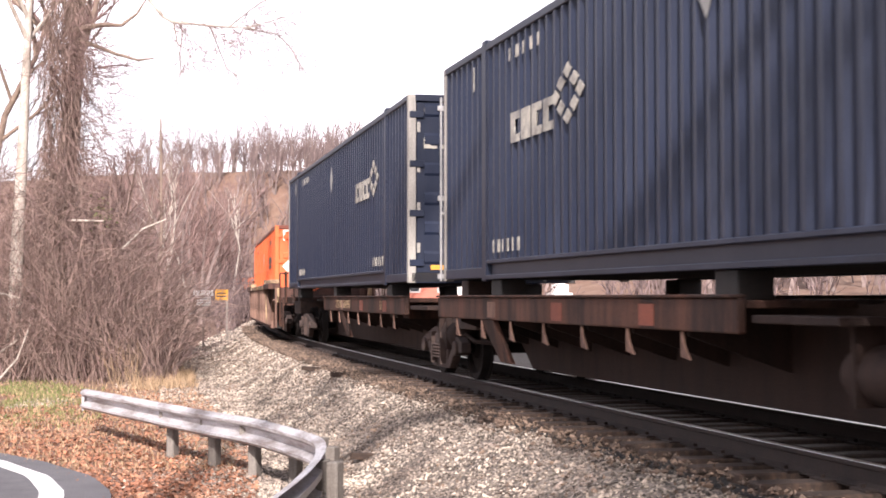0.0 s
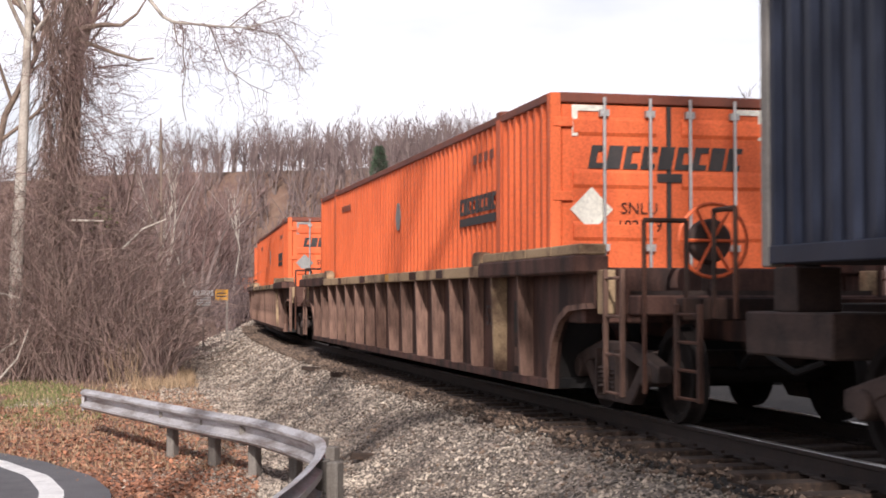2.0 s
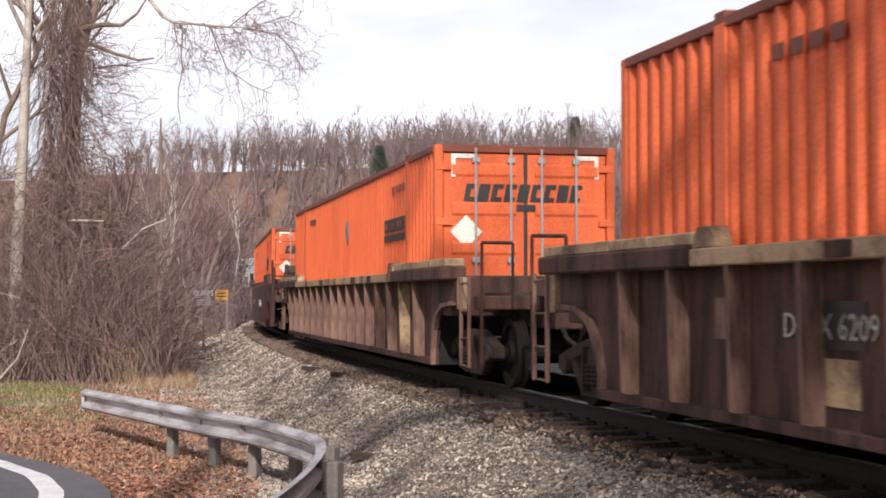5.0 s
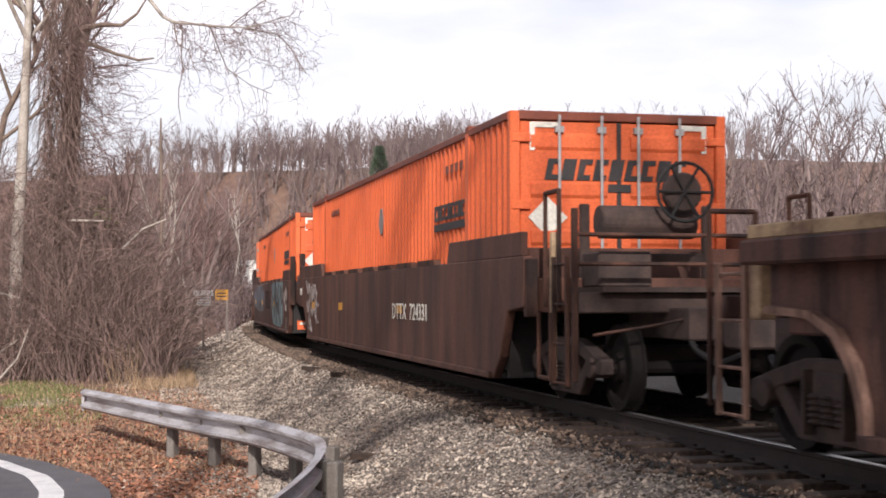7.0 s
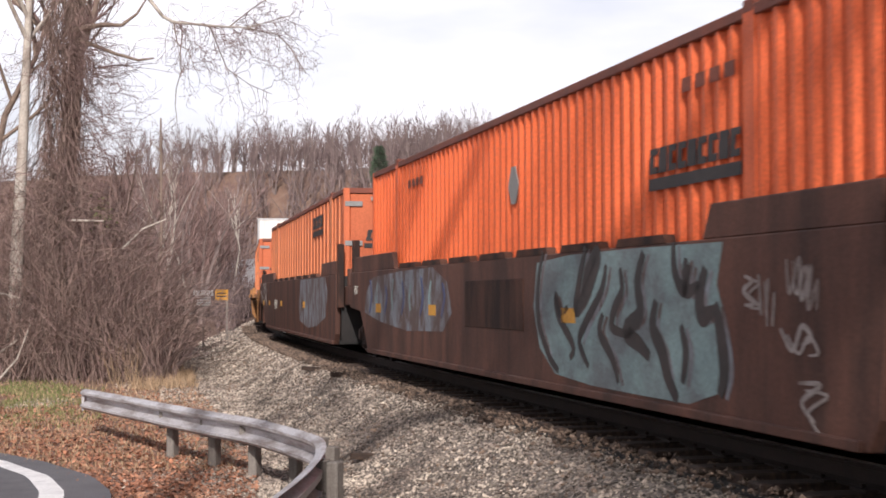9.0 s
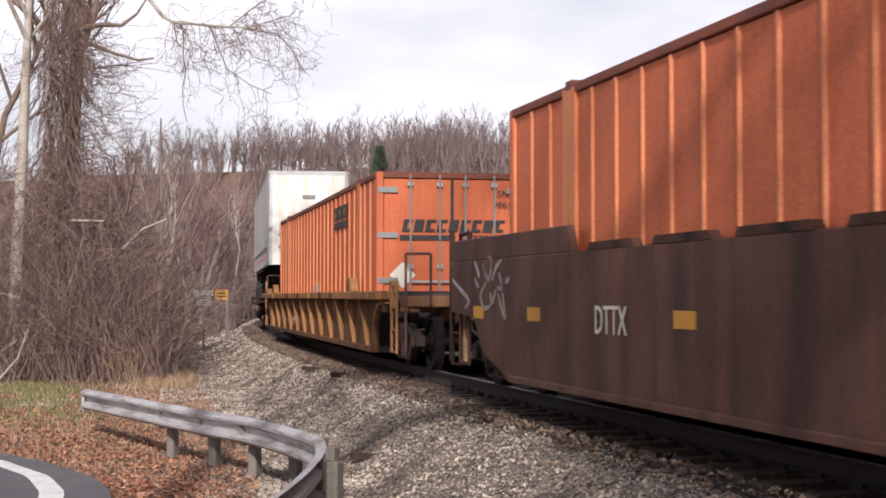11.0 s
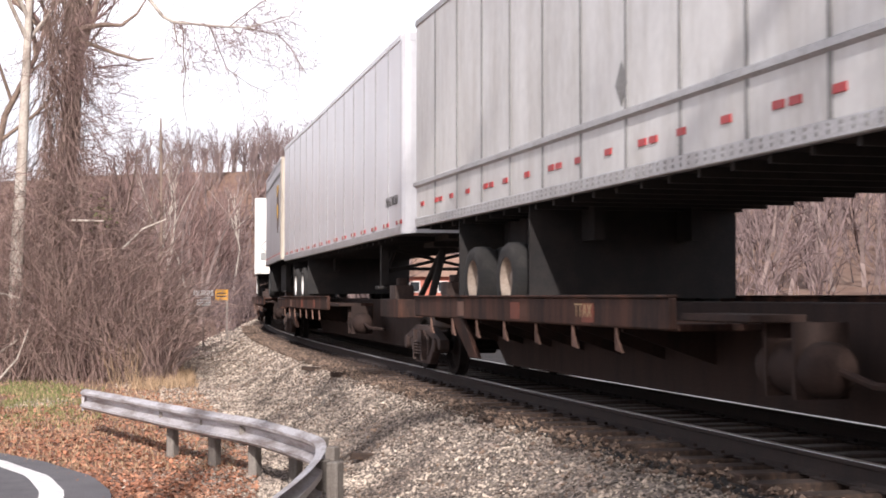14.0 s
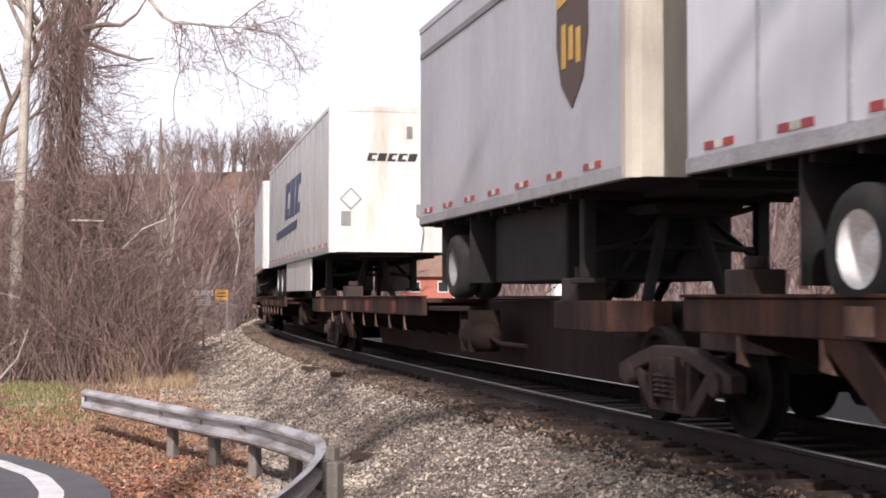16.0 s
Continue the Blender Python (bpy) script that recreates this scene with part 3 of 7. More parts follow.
        for side in (-1, 1):
            ladder(car, end(e, 10.1), side * 1.36, 0.25, 1.35, rib)
            b = Build().path([(end(e, 10.62), side * 1.28, 0.3), (end(e, 10.62), side * 1.28, 1.75), (end(e, 10.62), side * 0.9, 1.75), (end(e, 10.62), side * 0.9, 1.0)], 0.022, 6)
            part("grab_iron", b, M_RUST, car)
            b = Build().box(end(e, 9.75) - 0.08, end(e, 9.75) + 0.08, min(side * 1.24, side * 1.36), max(side * 1.24, side * 1.36), 0.95, 1.35)
            part("corner_post", b, sill, car, bevel=0.01)
        coupler(car, end(e, 10.8), e)
        truck(car, end(e, 9.25))
    if brake:
        part("brake_post", Build().rod((9.85, -0.38, 1.0), (9.85, -0.38, 1.55), 0.05, 8), M_TRUCK, car)
        brake_wheel(car, 10.0, 1.61, M_ORANGE, 0.33, -0.38)
    for text, x, z, hgt, mm in marks:
        letters("stencil_number", text, hgt, mm, car, pose(x, -1.36, z))
    return car


def smooth_well_unit(s, label, front, rear, marks=(), lone_wheel=False):
    """One unit of an articulated well car with plain plate sides cut away at the ends."""
    car = rolls(thing("articulated_well_unit", label, "rail car", "articulated well units in the train"), s)
    top, tail = 1.53, 10.0 if rear == "end" else 9.3
    for side in (-1, 1):
        lo, hi = min(side * 1.36, side * 1.46), max(side * 1.36, side * 1.46)
        nose = [(7.95, 0.2), (8.25, 0.45), (8.55, 0.95), (9.15, 1.0), (9.15, top)] if front == "end" else [(7.95, 0.2), (8.08, 0.4), (8.15, 0.95), (8.15, top)]
        ring = [(-7.55, 0.2)] + nose + [(-tail, top), (-tail, 0.92), (1.0 - tail, 0.86), (1.45 - tail, 0.45)]
        part("side_sheet", Build().prism(ring, "y", lo, hi), M_MAROON, car, "dark maroon plate side with grime", bevel=0.012)
        part("bottom_chord", Build().box(-7.5, 7.9, min(side * 1.44, side * 1.50), max(side * 1.44, side * 1.50), 0.2, 0.27), M_MAROON, car, bevel=0.008)
        for e in (-1, 1):
            u = 8.1 if e > 0 and front != "end" else 9.95 if e < 0 and rear == "end" else 9.0
            b = Build().prism([(e * 5.6, top), (e * u, top), (e * u, top + 0.26), (e * 5.75, top + 0.26)], "y", side * 1.44, side * 1.36)
            part("guide_plate", b, M_MAROON, car, bevel=0.01)
        pipe = None
        for i in range(7):
            x = -4.6 + i * 1.5
            if pipe is None:
                pipe = part("sill_cover", Build().prism([(-0.55, 0), (0.55, 0), (0.5, 0.07), (-0.5, 0.07)], "y", side * 1.36, side * 1.46), M_RUST, car, at=pose(x, 0, top))
            else:
                again(pipe, car, pose(x, 0, top))
        for x in (-6.7, -3.0, 2.6) if rear != "end" else (-8.75, -6.7, -3.0, 2.6):
            part("reflector", Build().box(x - 0.2, x + 0.2, min(side * 1.46, side * 1.468), max(side * 1.46, side * 1.468), 0.86, 1.0), M_YELLOW_CLEAN, car, "small yellow reflector panel")
    part("well_floor", Build().box(-8, 8, -1.36, 1.36, 0.2, 0.3), M_UNDER, car)
    for side in (-1, 1):
        part("well_liner", Build().box(-8.15, 8.15, min(side * 1.315, side * 1.35), max(side * 1.315, side * 1.35), 0.3, 1.4), M_UNDER, car)
    for e in (-1, 1):
        part("well_bulkhead", Build().box(min(e * 8.16, e * 8.24), max(e * 8.16, e * 8.24), -1.35, 1.35, 0.22, 1.5), M_UNDER, car)
    for e, kind in ((1, front), (-1, rear)):
        b = Build().box(min(e * 8.2, e * 9.6), max(e * 8.2, e * 9.6), -1.3, 1.3, 0.95, 1.3)
        b.box(min(e * 8.6, e * 8.8), max(e * 8.6, e * 8.8), -1.3, 1.3, 1.3, top + 0.1)
        part("end_frame", b, M_MAROON, car, bevel=0.015)
        if kind == "end":
            b = Build().box(min(e * 9.4, e * 11.0), max(e * 9.4, e * 11.0), -0.4, 0.4, 0.7, 1.0).box(min(e * 10.3, e * 10.5), max(e * 10.3, e * 10.5), -1.3, 1.3, 0.95, 1.15)
            part("draft_sill", b, M_TRUCK, car, bevel=0.015)
            part("end_platform", Build().box(min(e * 9.4, e * 10.6), max(e * 9.4, e * 10.6), -1.1, 1.1, 1.15, 1.2), M_TRUCK, car)
            for side in (-1, 1):
                ladder(car, e * 10.1, side * 1.36, 0.25, 1.5, M_RUST)
                z = 2.15 if e > 0 else 1.88
                b = Build().path([(e * 9.55, side * 1.34, 1.0), (e * 9.55, side * 1.34, z), (e * 10.0, side * 1.34, z), (e * 10.0, side * 1.34, 1.0)], 0.026, 6)
                part("handrail", b, M_RUST, car)
                for u, z1 in ((9.78, 1.75), (10.45, 1.95)):
                    part("grab_post", Build().box(e * u - 0.03, e * u + 0.03, min(side * 1.30, side * 1.36), max(side * 1.30, side * 1.36), 0.3, z1), M_RUST if u > 10 else M_WELL_SILL, car, bevel=0.008)
                part("stirrup", Build().path([(e * 9.45, side * 1.38, 0.95), (e * 9.45, side * 1.38, 0.3), (e * 9.85, side * 1.38, 0.3), (e * 9.85, side * 1.38, 0.95)], 0.024, 6), M_RUST, car)
            for z in (1.42, 1.7):
                part("cross_rail", Build().rod((e * 10.45, -1.3, z), (e * 10.45, 1.3, z), 0.022, 6), M_RUST, car)
            part("valve_box", Build().box(min(e * 9.7, e * 10.2), max(e * 9.7, e * 10.2), -1.0, -0.45, 1.2, 1.55), M_TRUCK, car, bevel=0.02)
            part("cut_lever", Build().path([(e * 10.75, -1.25, 0.75), (e * 10.8, -0.6, 0.85), (e * 10.9, -0.2, 0.95)], 0.016, 6), M_RUST, car)
            truck(car, e * 9.3)
            coupler(car, e * 10.8, e)
        elif kind == "truck":
            truck(car, e * 9.72)
        u = 8.2 if kind == "truck" and e > 0 else 9.1
        b = Build().box(min(e * u, e * (u + 0.14)), max(e * u, e * (u + 0.14)), -1.44, -1.32, 0.9, 2.1 if kind != "end" else 1.5)
        part("corner_post", b, M_RUST, car, bevel=0.01)
    if lone_wheel:
        b = Build().rod((9.9, -0.9, 1.85), (9.9, 0.1, 1.85), 0.17, 12).box(9.52, 9.6, -0.98, -0.88, 1.2, 2.05).box(9.52, 9.6, 0.35, 0.45, 1.2, 2.05).box(9.53, 9.59, -0.9, 0.4, 1.45, 1.55)
        part("brake_cylinder", b, M_TRUCK, car, bevel=0.015)
        brake_wheel(car, 10.2, 2.14, M_UNDER, 0.29, -0.1)
    for text, x, z, hgt, mm in marks:
        letters("stencil_number", text, hgt, mm, car, pose(x, -1.47, z), "pale stencilled reporting mark", 1.2 if len(text) > 6 else 0.8)
    return car


# ---- spine cars ----
def spine_unit(s, label, front, rear, plat, legs, marks=(), stand=None, deck=1.083):
    """One unit of an articulated spine car: a centre beam with wheel platforms on brackets."""
    car = rolls(thing("spine_car_unit", label, "rail car", "articulated spine car units in the train"), s)
    f = 7.5 if front == "end" else 9.0
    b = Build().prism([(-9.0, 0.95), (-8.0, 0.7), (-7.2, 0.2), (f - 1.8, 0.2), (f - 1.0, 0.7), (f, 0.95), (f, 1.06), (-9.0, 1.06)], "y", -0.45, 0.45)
    part("centre_beam", b, M_BEAM, car, "brown steel centre beam, darkened for shade", bevel=0.01)
    p0, p1 = plat
    part("wheel_platform", Build().box(p0, p1, -1.33, 1.33, deck - 0.06, deck), M_RUST, car, "rusty brown wheel platform", bevel=0.008)
    for side in (-1, 1):
        b = Build().prism([(side * 1.33, 0.84), (side * 1.40, 0.84), (side * 1.40, 1.10), (side * 1.33, 1.10)], "x", p0, p1)
        part("side_sill", b, M_RUST, car, "rust streaked side sill", bevel=0.012)
        part("sill_lip", Build().box(p0, p1, min(side * 1.33, side * 1.43), max(side * 1.33, side * 1.43), 1.10, 1.125), M_RUST, car, bevel=0.006)
        n = int((p1 - p0) / 1.15)
        for i in range(n):
            x = p0 + 0.9 + i * 1.15
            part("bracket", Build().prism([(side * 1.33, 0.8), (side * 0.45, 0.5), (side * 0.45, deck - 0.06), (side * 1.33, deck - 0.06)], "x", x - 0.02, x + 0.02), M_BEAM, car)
            # Pale triangle added as the bracket's sunlit tip below the sill.
            part("gusset", Build().prism([(-0.02, 0.84), (0.0, 0.84), (0.03, 0.74), (0.15, 0.62), (-0.02, 0.64)], "y", side * 1.37, side * 1.39), M_WELL_RIB, car, at=pose(x, 0, 0))
            part("sill_patch", Build().box(x + 0.3, x + 0.62, min(side * 1.40, side * 1.404), max(side * 1.40, side * 1.404), 0.87, 1.05), M_WELL_RIB if i % 3 == 1 else M_ORANGE_DARK, car) if i % 2 else None
        b = Build().add([(p0 + 1.9, side * 1.39, 0.9), (p0 + 2.45, side * 1.39, 0.9), (p0 + 2.95, side * 1.3, 0.36), (p0 + 2.55, side * 1.3, 0.36),
                         (p0 + 1.9, side * 1.33, 0.9), (p0 + 2.45, side * 1.33, 0.9), (p0 + 2.95, side * 1.24, 0.36), (p0 + 2.55, side * 1.24, 0.36)],
                        [(0, 1, 2, 3), (7, 6, 5, 4), (0, 4, 5, 1), (1, 5, 6, 2), (2, 6, 7, 3), (3, 7, 4, 0)])
        part("step_plate", b, M_RUST, car, "slanted rusty guard plate", bevel=0.01)
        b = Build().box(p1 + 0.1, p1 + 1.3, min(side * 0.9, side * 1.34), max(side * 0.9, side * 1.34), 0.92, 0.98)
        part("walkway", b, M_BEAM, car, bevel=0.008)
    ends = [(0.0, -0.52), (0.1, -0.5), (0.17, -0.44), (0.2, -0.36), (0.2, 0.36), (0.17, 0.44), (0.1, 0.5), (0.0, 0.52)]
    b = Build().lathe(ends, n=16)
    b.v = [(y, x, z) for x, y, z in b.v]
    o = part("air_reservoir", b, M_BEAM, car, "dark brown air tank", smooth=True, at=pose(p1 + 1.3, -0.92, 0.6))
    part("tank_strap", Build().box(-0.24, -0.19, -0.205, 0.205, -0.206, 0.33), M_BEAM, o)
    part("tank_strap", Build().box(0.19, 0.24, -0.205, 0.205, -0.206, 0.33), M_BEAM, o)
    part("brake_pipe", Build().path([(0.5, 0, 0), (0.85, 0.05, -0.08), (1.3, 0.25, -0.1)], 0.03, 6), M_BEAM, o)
    b = Build().prism([(-8.95, 0.68), (-7.7, 0.68), (-7.7, 1.0), (-8.95, 1.0)], "y", -1.05, 1.05)
    part("rear_bolster", b, M_TRUCK, car, bevel=0.015)
    b = Build().box(-8.6, -8.25, -1.0, -0.65, 1.0, 1.32).rod((-8.42, -0.82, 1.32), (-8.42, -0.82, 1.42), 0.1, 10)
    part("hitch_lock", b, M_TRUCK, car, bevel=0.01)
    for side in (-1, 1):
        part("front_step", Build().box(6.1, 7.7, min(side * 0.6, side * 1.24), max(side * 0.6, side * 1.24), 0.78, 1.07), M_RUST, car, bevel=0.01)
        for x in legs:
            part("container_pedestal", Build().box(x - 0.2, x + 0.2, min(side * 0.95, side * 1.25), max(side * 0.95, side * 1.25), 1.08, 1.31), M_UNDER, car, bevel=0.01)
    if stand is not None:
        o = part("hitch_box", Build().box(5.62, 6.14, -1.0, -0.68, 1.06, 1.3), M_TRUCK, car, bevel=0.015)
        part("knob", Build().rod((5.88, -0.84, 1.3), (5.88, -0.84, 1.42), 0.09, 10), M_TRUCK, o)
        b = Build()
        for side in (-1, 1):
            b.rod((stand, side * 0.42, 1.06), (stand - 0.1, side * 0.18, 1.95), 0.065, 8)
            b.rod((stand - 1.5, side * 0.3, 1.1), (stand - 0.1, side * 0.2, 1.9), 0.055, 8)
        b.box(stand - 0.45, stand + 0.35, -0.45, 0.45, 1.93, 2.03)
        part("trailer_hitch", b, M_UNDER, car, "black folding trailer hitch stand")
    for e, kind in ((1, front), (-1, rear)):
        if kind == "truck":
            truck(car, e * 9.5)
        elif kind == "end":
            end = 8.0 if e > 0 else 9.6
            truck(car, e * 6.4)
            b = Build().box(min(e * (end - 0.6), e * (end + 0.4)), max(e * (end - 0.6), e * (end + 0.4)), -0.33, 0.33, 0.68, 1.05).box(min(e * (end - 0.1), e * (end + 0.05)), max(e * (end - 0.1), e * (end + 0.05)), -1.3, 1.3, 0.92, 1.1)
            part("end_sill", b, M_RUST, car, bevel=0.012)
            coupler(car, e * (end + 0.3), e)
            for side in (-1, 1):
                ladder(car, e * (end - 0.25), side * 1.33, 0.3, 1.6 if e > 0 else 1.05, M_WELL_SILL if e > 0 else M_RUST)
                b = Build().path([(e * (end - 1.0), side * 1.3, 0.95), (e * (end - 1.0), side * 1.3, 1.75), (e * (end - 0.65), side * 1.3, 1.75), (e * (end - 0.65), side * 1.3, 0.95)], 0.02, 6)
                part("handrail", b, M_RUST, car)
            if e > 0:
                part("battery_box", Build().box(5.4, 6.6, -1.2, -0.8, 1.1, 1.26), M_YELLOW_CLEAN, car, "yellow painted box", bevel=0.01)
                part("brake_post", Build().box(7.7, 7.85, -0.72, -0.48, 1.0, 1.7), M_TRUCK, car)
                brake_wheel(car, 8.02, 1.76, M_UNDER, 0.28, -0.6)
    for text, x, z, hgt, mm in marks:
        letters("stencil_number", text, hgt, mm, car, pose(x, -1.408, z), "faded stencilled number", 1.45 if len(text) > 6 else 1.0)
    return car


# ---- containers ----
def corrugated(x0, x1, y_out, y_in, z0, z1, pitch):
    n = max(1, round((x1 - x0) / pitch))
    p = (x1 - x0) / n
    ring = []
    for i in range(n):
        u = x0 + i * p
        ring += [(u, y_out), (u + 0.24 * p, y_out), (u + 0.40 * p, y_in), (u + 0.84 * p, y_in)]
    back = y_in + (y_in - y_out) * 0.6
    ring += [(x1, y_out), (x1, back), (x0, back)]
    return Build().prism(ring, "z", z0, z1)


def seamed(x0, x1, y_out, y_in, z0, z1):
    return Build().box(x0, x1, min(y_out, y_in), max(y_out, y_in), z0, z1)


def blocks(name, x0, x1, z0, z1, y, n, mat, parent, lean=0.12, label=""):
    """A row of slanted plain blocks, standing for a lettered brand."""
    w = (x1 - x0) / n
    for i in range(n):
        b = Build()
        a, c, d = x0 + i * w + w * 0.06, x0 + (i + 1) * w - w * 0.1, lean * (z1 - z0)
        t = (z1 - z0) * 0.26
        b.prism([(a, z0), (c, z0), (c + d, z1), (a + d, z1)] if i % 3 == 1 else
                [(a, z0), (c, z0), (c + t * lean, z0 + t), (a + (c - a) * 0.5 + t * lean, z0 + t), (a + (c - a) * 0.5 + d - t * lean, z1 - t), (c + d - t * lean, z1 - t), (c + d, z1), (a + d, z1)], "y", y, y + 0.006)
        part(name, b, mat, parent, label)


def end_blocks(name, y0, y1, z0, z1, x, n, mat, parent, lean=0.15, label=""):
    """The same on a face that looks along the track; y0 is its left edge as one reads it."""
    w = (y1 - y0) / n
    for i in range(n):
        b = Build()
        a, c, d, t = y0 + i * w + w * 0.06, y0 + (i + 1) * w - w * 0.12, lean * (z1 - z0), (z1 - z0) * 0.25
        m = (a + c) / 2
        b.prism([(a, z0), (c, z0), (c + d, z1), (a + d, z1)] if i % 3 == 1 else
                [(a, z0), (c, z0), (c + t * lean, z0 + t), (m + t * lean, z0 + t), (m + d - t * lean, z1 - t), (c + d - t * lean, z1 - t), (c + d, z1), (a + d, z1)], "x", x, x + 0.006)
        part(name, b, mat, parent, label)


def diamond(name, c, r, mat, parent, axis="x", label=""):
    u, y, z = c
    ring = [(-r, 0), (0, -r), (r, 0), (0, r)]
    if axis == "x":
        b = Build().prism([(y + a, z + w) for a, w in ring], "x", u, u + 0.006)
    else:
        b = Build().prism([(u + a * 0.72, z + w) for a, w in ring], "y", y, y - 0.006)
    return part(name, b, mat, parent, label)


def container(s, z0, z1, look_of, label, ahead=0.0, number="", placard="white"):
    """A 53-foot container: posts, rails, pressed or plate sides, doors with lock rods at its leading end."""
    navy, plate = look_of == "navy", look_of == "plate"
    body = M_NAVY if navy else M_ORANGE_OLD if plate else M_ORANGE
    edge = M_NAVY if navy else M_ORANGE_DARK
    c = rolls(thing("shipping_container", label, "container", "containers on the train"), s, ahead)
    H, W, P = 8.075, 1.295, 6.1
    low = z0 + (0.22 if navy else 0.16)
    for side in (-1, 1):
        yo, yi = side * (W - 0.012), side * (W - 0.058)
        for a, b, zz in ((-H + 0.12, -P - 0.1, z0 + 0.12), (-P + 0.1, P - 0.1, low), (P + 0.1, H - 0.12, z0 + 0.12)):
            if plate:
                part("side_panel", seamed(a, b, side * (W - 0.03), side * (W - 0.07), zz, z1 - 0.1), body, c)
            else:
                part("side_panel", corrugated(a, b, yo, yi, zz, z1 - 0.09, 0.245), body, c)
        if plate:
            rib = None
            for i in range(27):
                x = -7.93 + i * 0.61
                if abs(abs(x) - P) < 0.2:
                    continue
                if rib is None:
                    rib = part("panel_rib", Build().prism([(-0.026, side * (W - 0.03)), (0.026, side * (W - 0.03)), (0.013, side * (W - 0.004)), (-0.013, side * (W - 0.004))], "z", z0 + 0.14, z1 - 0.1), M_ORANGE_RIB, c, at=pose(x, 0, 0))
                else:
                    again(rib, c, pose(x, 0, 0))
        for x in (-P, P):
            wdt = 0.19 if plate else 0.1
            part("lifting_post", Build().box(x - wdt, x + wdt, min(side * (W - 0.08), side * (W + 0.004)), max(side * (W - 0.08), side * (W + 0.004)), z0 - 0.02, z1 - 0.02), M_ORANGE_RIB if plate else body, c, bevel=0.012)
            part("corner_casting", Build().box(x - 0.09, x + 0.09, min(side * (W - 0.16), side * (W + 0.006)), max(side * (W - 0.16), side * (W + 0.006)), z1 - 0.06, z1 + 0.045), edge, c, bevel=0.012)
        for x in (-H, H):
            a, b = (x, x + 0.12) if x < 0 else (x - 0.12, x)
            pale = navy
            part("corner_post", Build().box(a, b, min(side * (W - 0.12), side * W), max(side * (W - 0.12), side * W), z0, z1), M_PALE if pale else body, c, "pale scuffed corner post" if pale else "", bevel=0.012)
        part("top_rail", Build().box(-H + 0.1, H - 0.1, min(side * (W - 0.1), side * (W + 0.003)), max(side * (W - 0.1), side * (W + 0.003)), z1 - 0.09, z1), edge, c, bevel=0.01)
        if navy:
            o = part("bottom_rail", Build().box(-P, P, min(side * (W - 0.1), side * (W - 0.055)), max(side * (W - 0.1), side * (W - 0.055)), z0 + 0.02, low), body, c)
            for a, b, u in ((low - 0.035, low + 0.012, 0.002), (z0, z0 + 0.055, 0.004)):
                part("rail_lip", Build().box(-P, P, min(side * (W - 0.1), side * (W + u)), max(side * (W - 0.1), side * (W + u)), a, b), body, o, bevel=0.008)
        else:
            part("bottom_rail", Build().box(-P, P, min(side * (W - 0.1), side * (W + 0.002)), max(side * (W - 0.1), side * (W + 0.002)), z0, low + 0.01), body, c, bevel=0.01)
        for a, b in ((-H, -P), (P, H)):
            part("end_rail", Build().box(a + 0.1, b - 0.1, min(side * (W - 0.1), side * (W - 0.004)), max(side * (W - 0.1), side * (W - 0.004)), z0 + 0.02, z0 + 0.15), body, c, bevel=0.01)
    part("roof", Build().box(-H + 0.05, H - 0.05, -W + 0.02, W - 0.02, z1 - 0.05, z1 - 0.015), edge, c)
    part("floor_frame", Build().box(-H, H, -W + 0.06, W - 0.06, z0 + 0.02, z0 + 0.15), M_UNDER, c)
    part("rear_wall", corrugated(-W + 0.1, W - 0.1, 0, 0.04, z0 + 0.1, z1 - 0.05, 0.285), body, c, at=pose(-H + 0.03, 0, 0, 0, 0, -90))
    # doors
    part("door_header", Build().box(H - 0.1, H, -W + 0.1, W - 0.1, z1 - 0.1, z1 + 0.004), edge, c, bevel=0.01)
    part("door_threshold", Build().box(H - 0.1, H, -W + 0.1, W - 0.1, z0, z0 + 0.14), body, c, bevel=0.01)
    hi = z1 - 0.11
    for side in (-1, 1):
        y0, y1 = sorted((side * 0.02, side * (W - 0.13)))
        door = part("door", Build().box(H - 0.08, H - 0.03, y0, y1, z0 + 0.15, hi), body, c, "orange door leaf" if not navy else "navy door leaf", bevel=0.01)
        if not plate:
            for k in range(6 if navy else 5):
                zc = z0 + 0.38 + k * (hi - z0 - 0.5) / (5 if navy else 4.2)
                b = Build().prism([(zc - 0.1, H - 0.03), (zc + 0.1, H - 0.03), (zc + 0.06, H - 0.008), (zc - 0.06, H - 0.008)], "z", 0, 1)
                b.v = [(x, y0 + 0.12 + t * (y1 - y0 - 0.24), z) for z, x, t in b.v]
                part("pressing", b, body, door)
        for k, yy in enumerate((0.22, 0.72) if not navy else (0.3, 0.8)):
            rod = part("lock_rod", Build().rod((H + 0.02, side * yy, z0 + 0.03), (H + 0.02, side * yy, z1 - 0.04), 0.019, 8), M_GALV if not plate else M_GREY_MARK, c, "galvanised door lock rod")
            for zz in (z0 + 0.1, z0 + 0.45 * (z1 - z0), z1 - 0.2):
                part("rod_guide", Build().box(H - 0.03, H + 0.03, side * yy - 0.05, side * yy + 0.05, zz - 0.035, zz + 0.035), M_GALV, rod)
            part("rod_handle", Build().box(H + 0.02, H + 0.04, side * yy - (0.45 if side * yy > 0 else 0), side * yy + (0.0 if side * yy > 0 else 0.45), z0 + 1.02, z0 + 1.06), M_GALV, rod)
        for k in range(4):
            zz = z0 + 0.3 + k * (z1 - z0 - 0.6) / 3
            part("hinge", Build().box(H - 0.03, H + 0.012, min(side * (W - 0.02), side * (W - (0.36 if plate else 0.24))), max(side * (W - 0.02), side * (W - (0.36 if plate else 0.24))), zz - 0.05, zz + 0.05), M_GREY_MARK if plate else body, c, bevel=0.008)
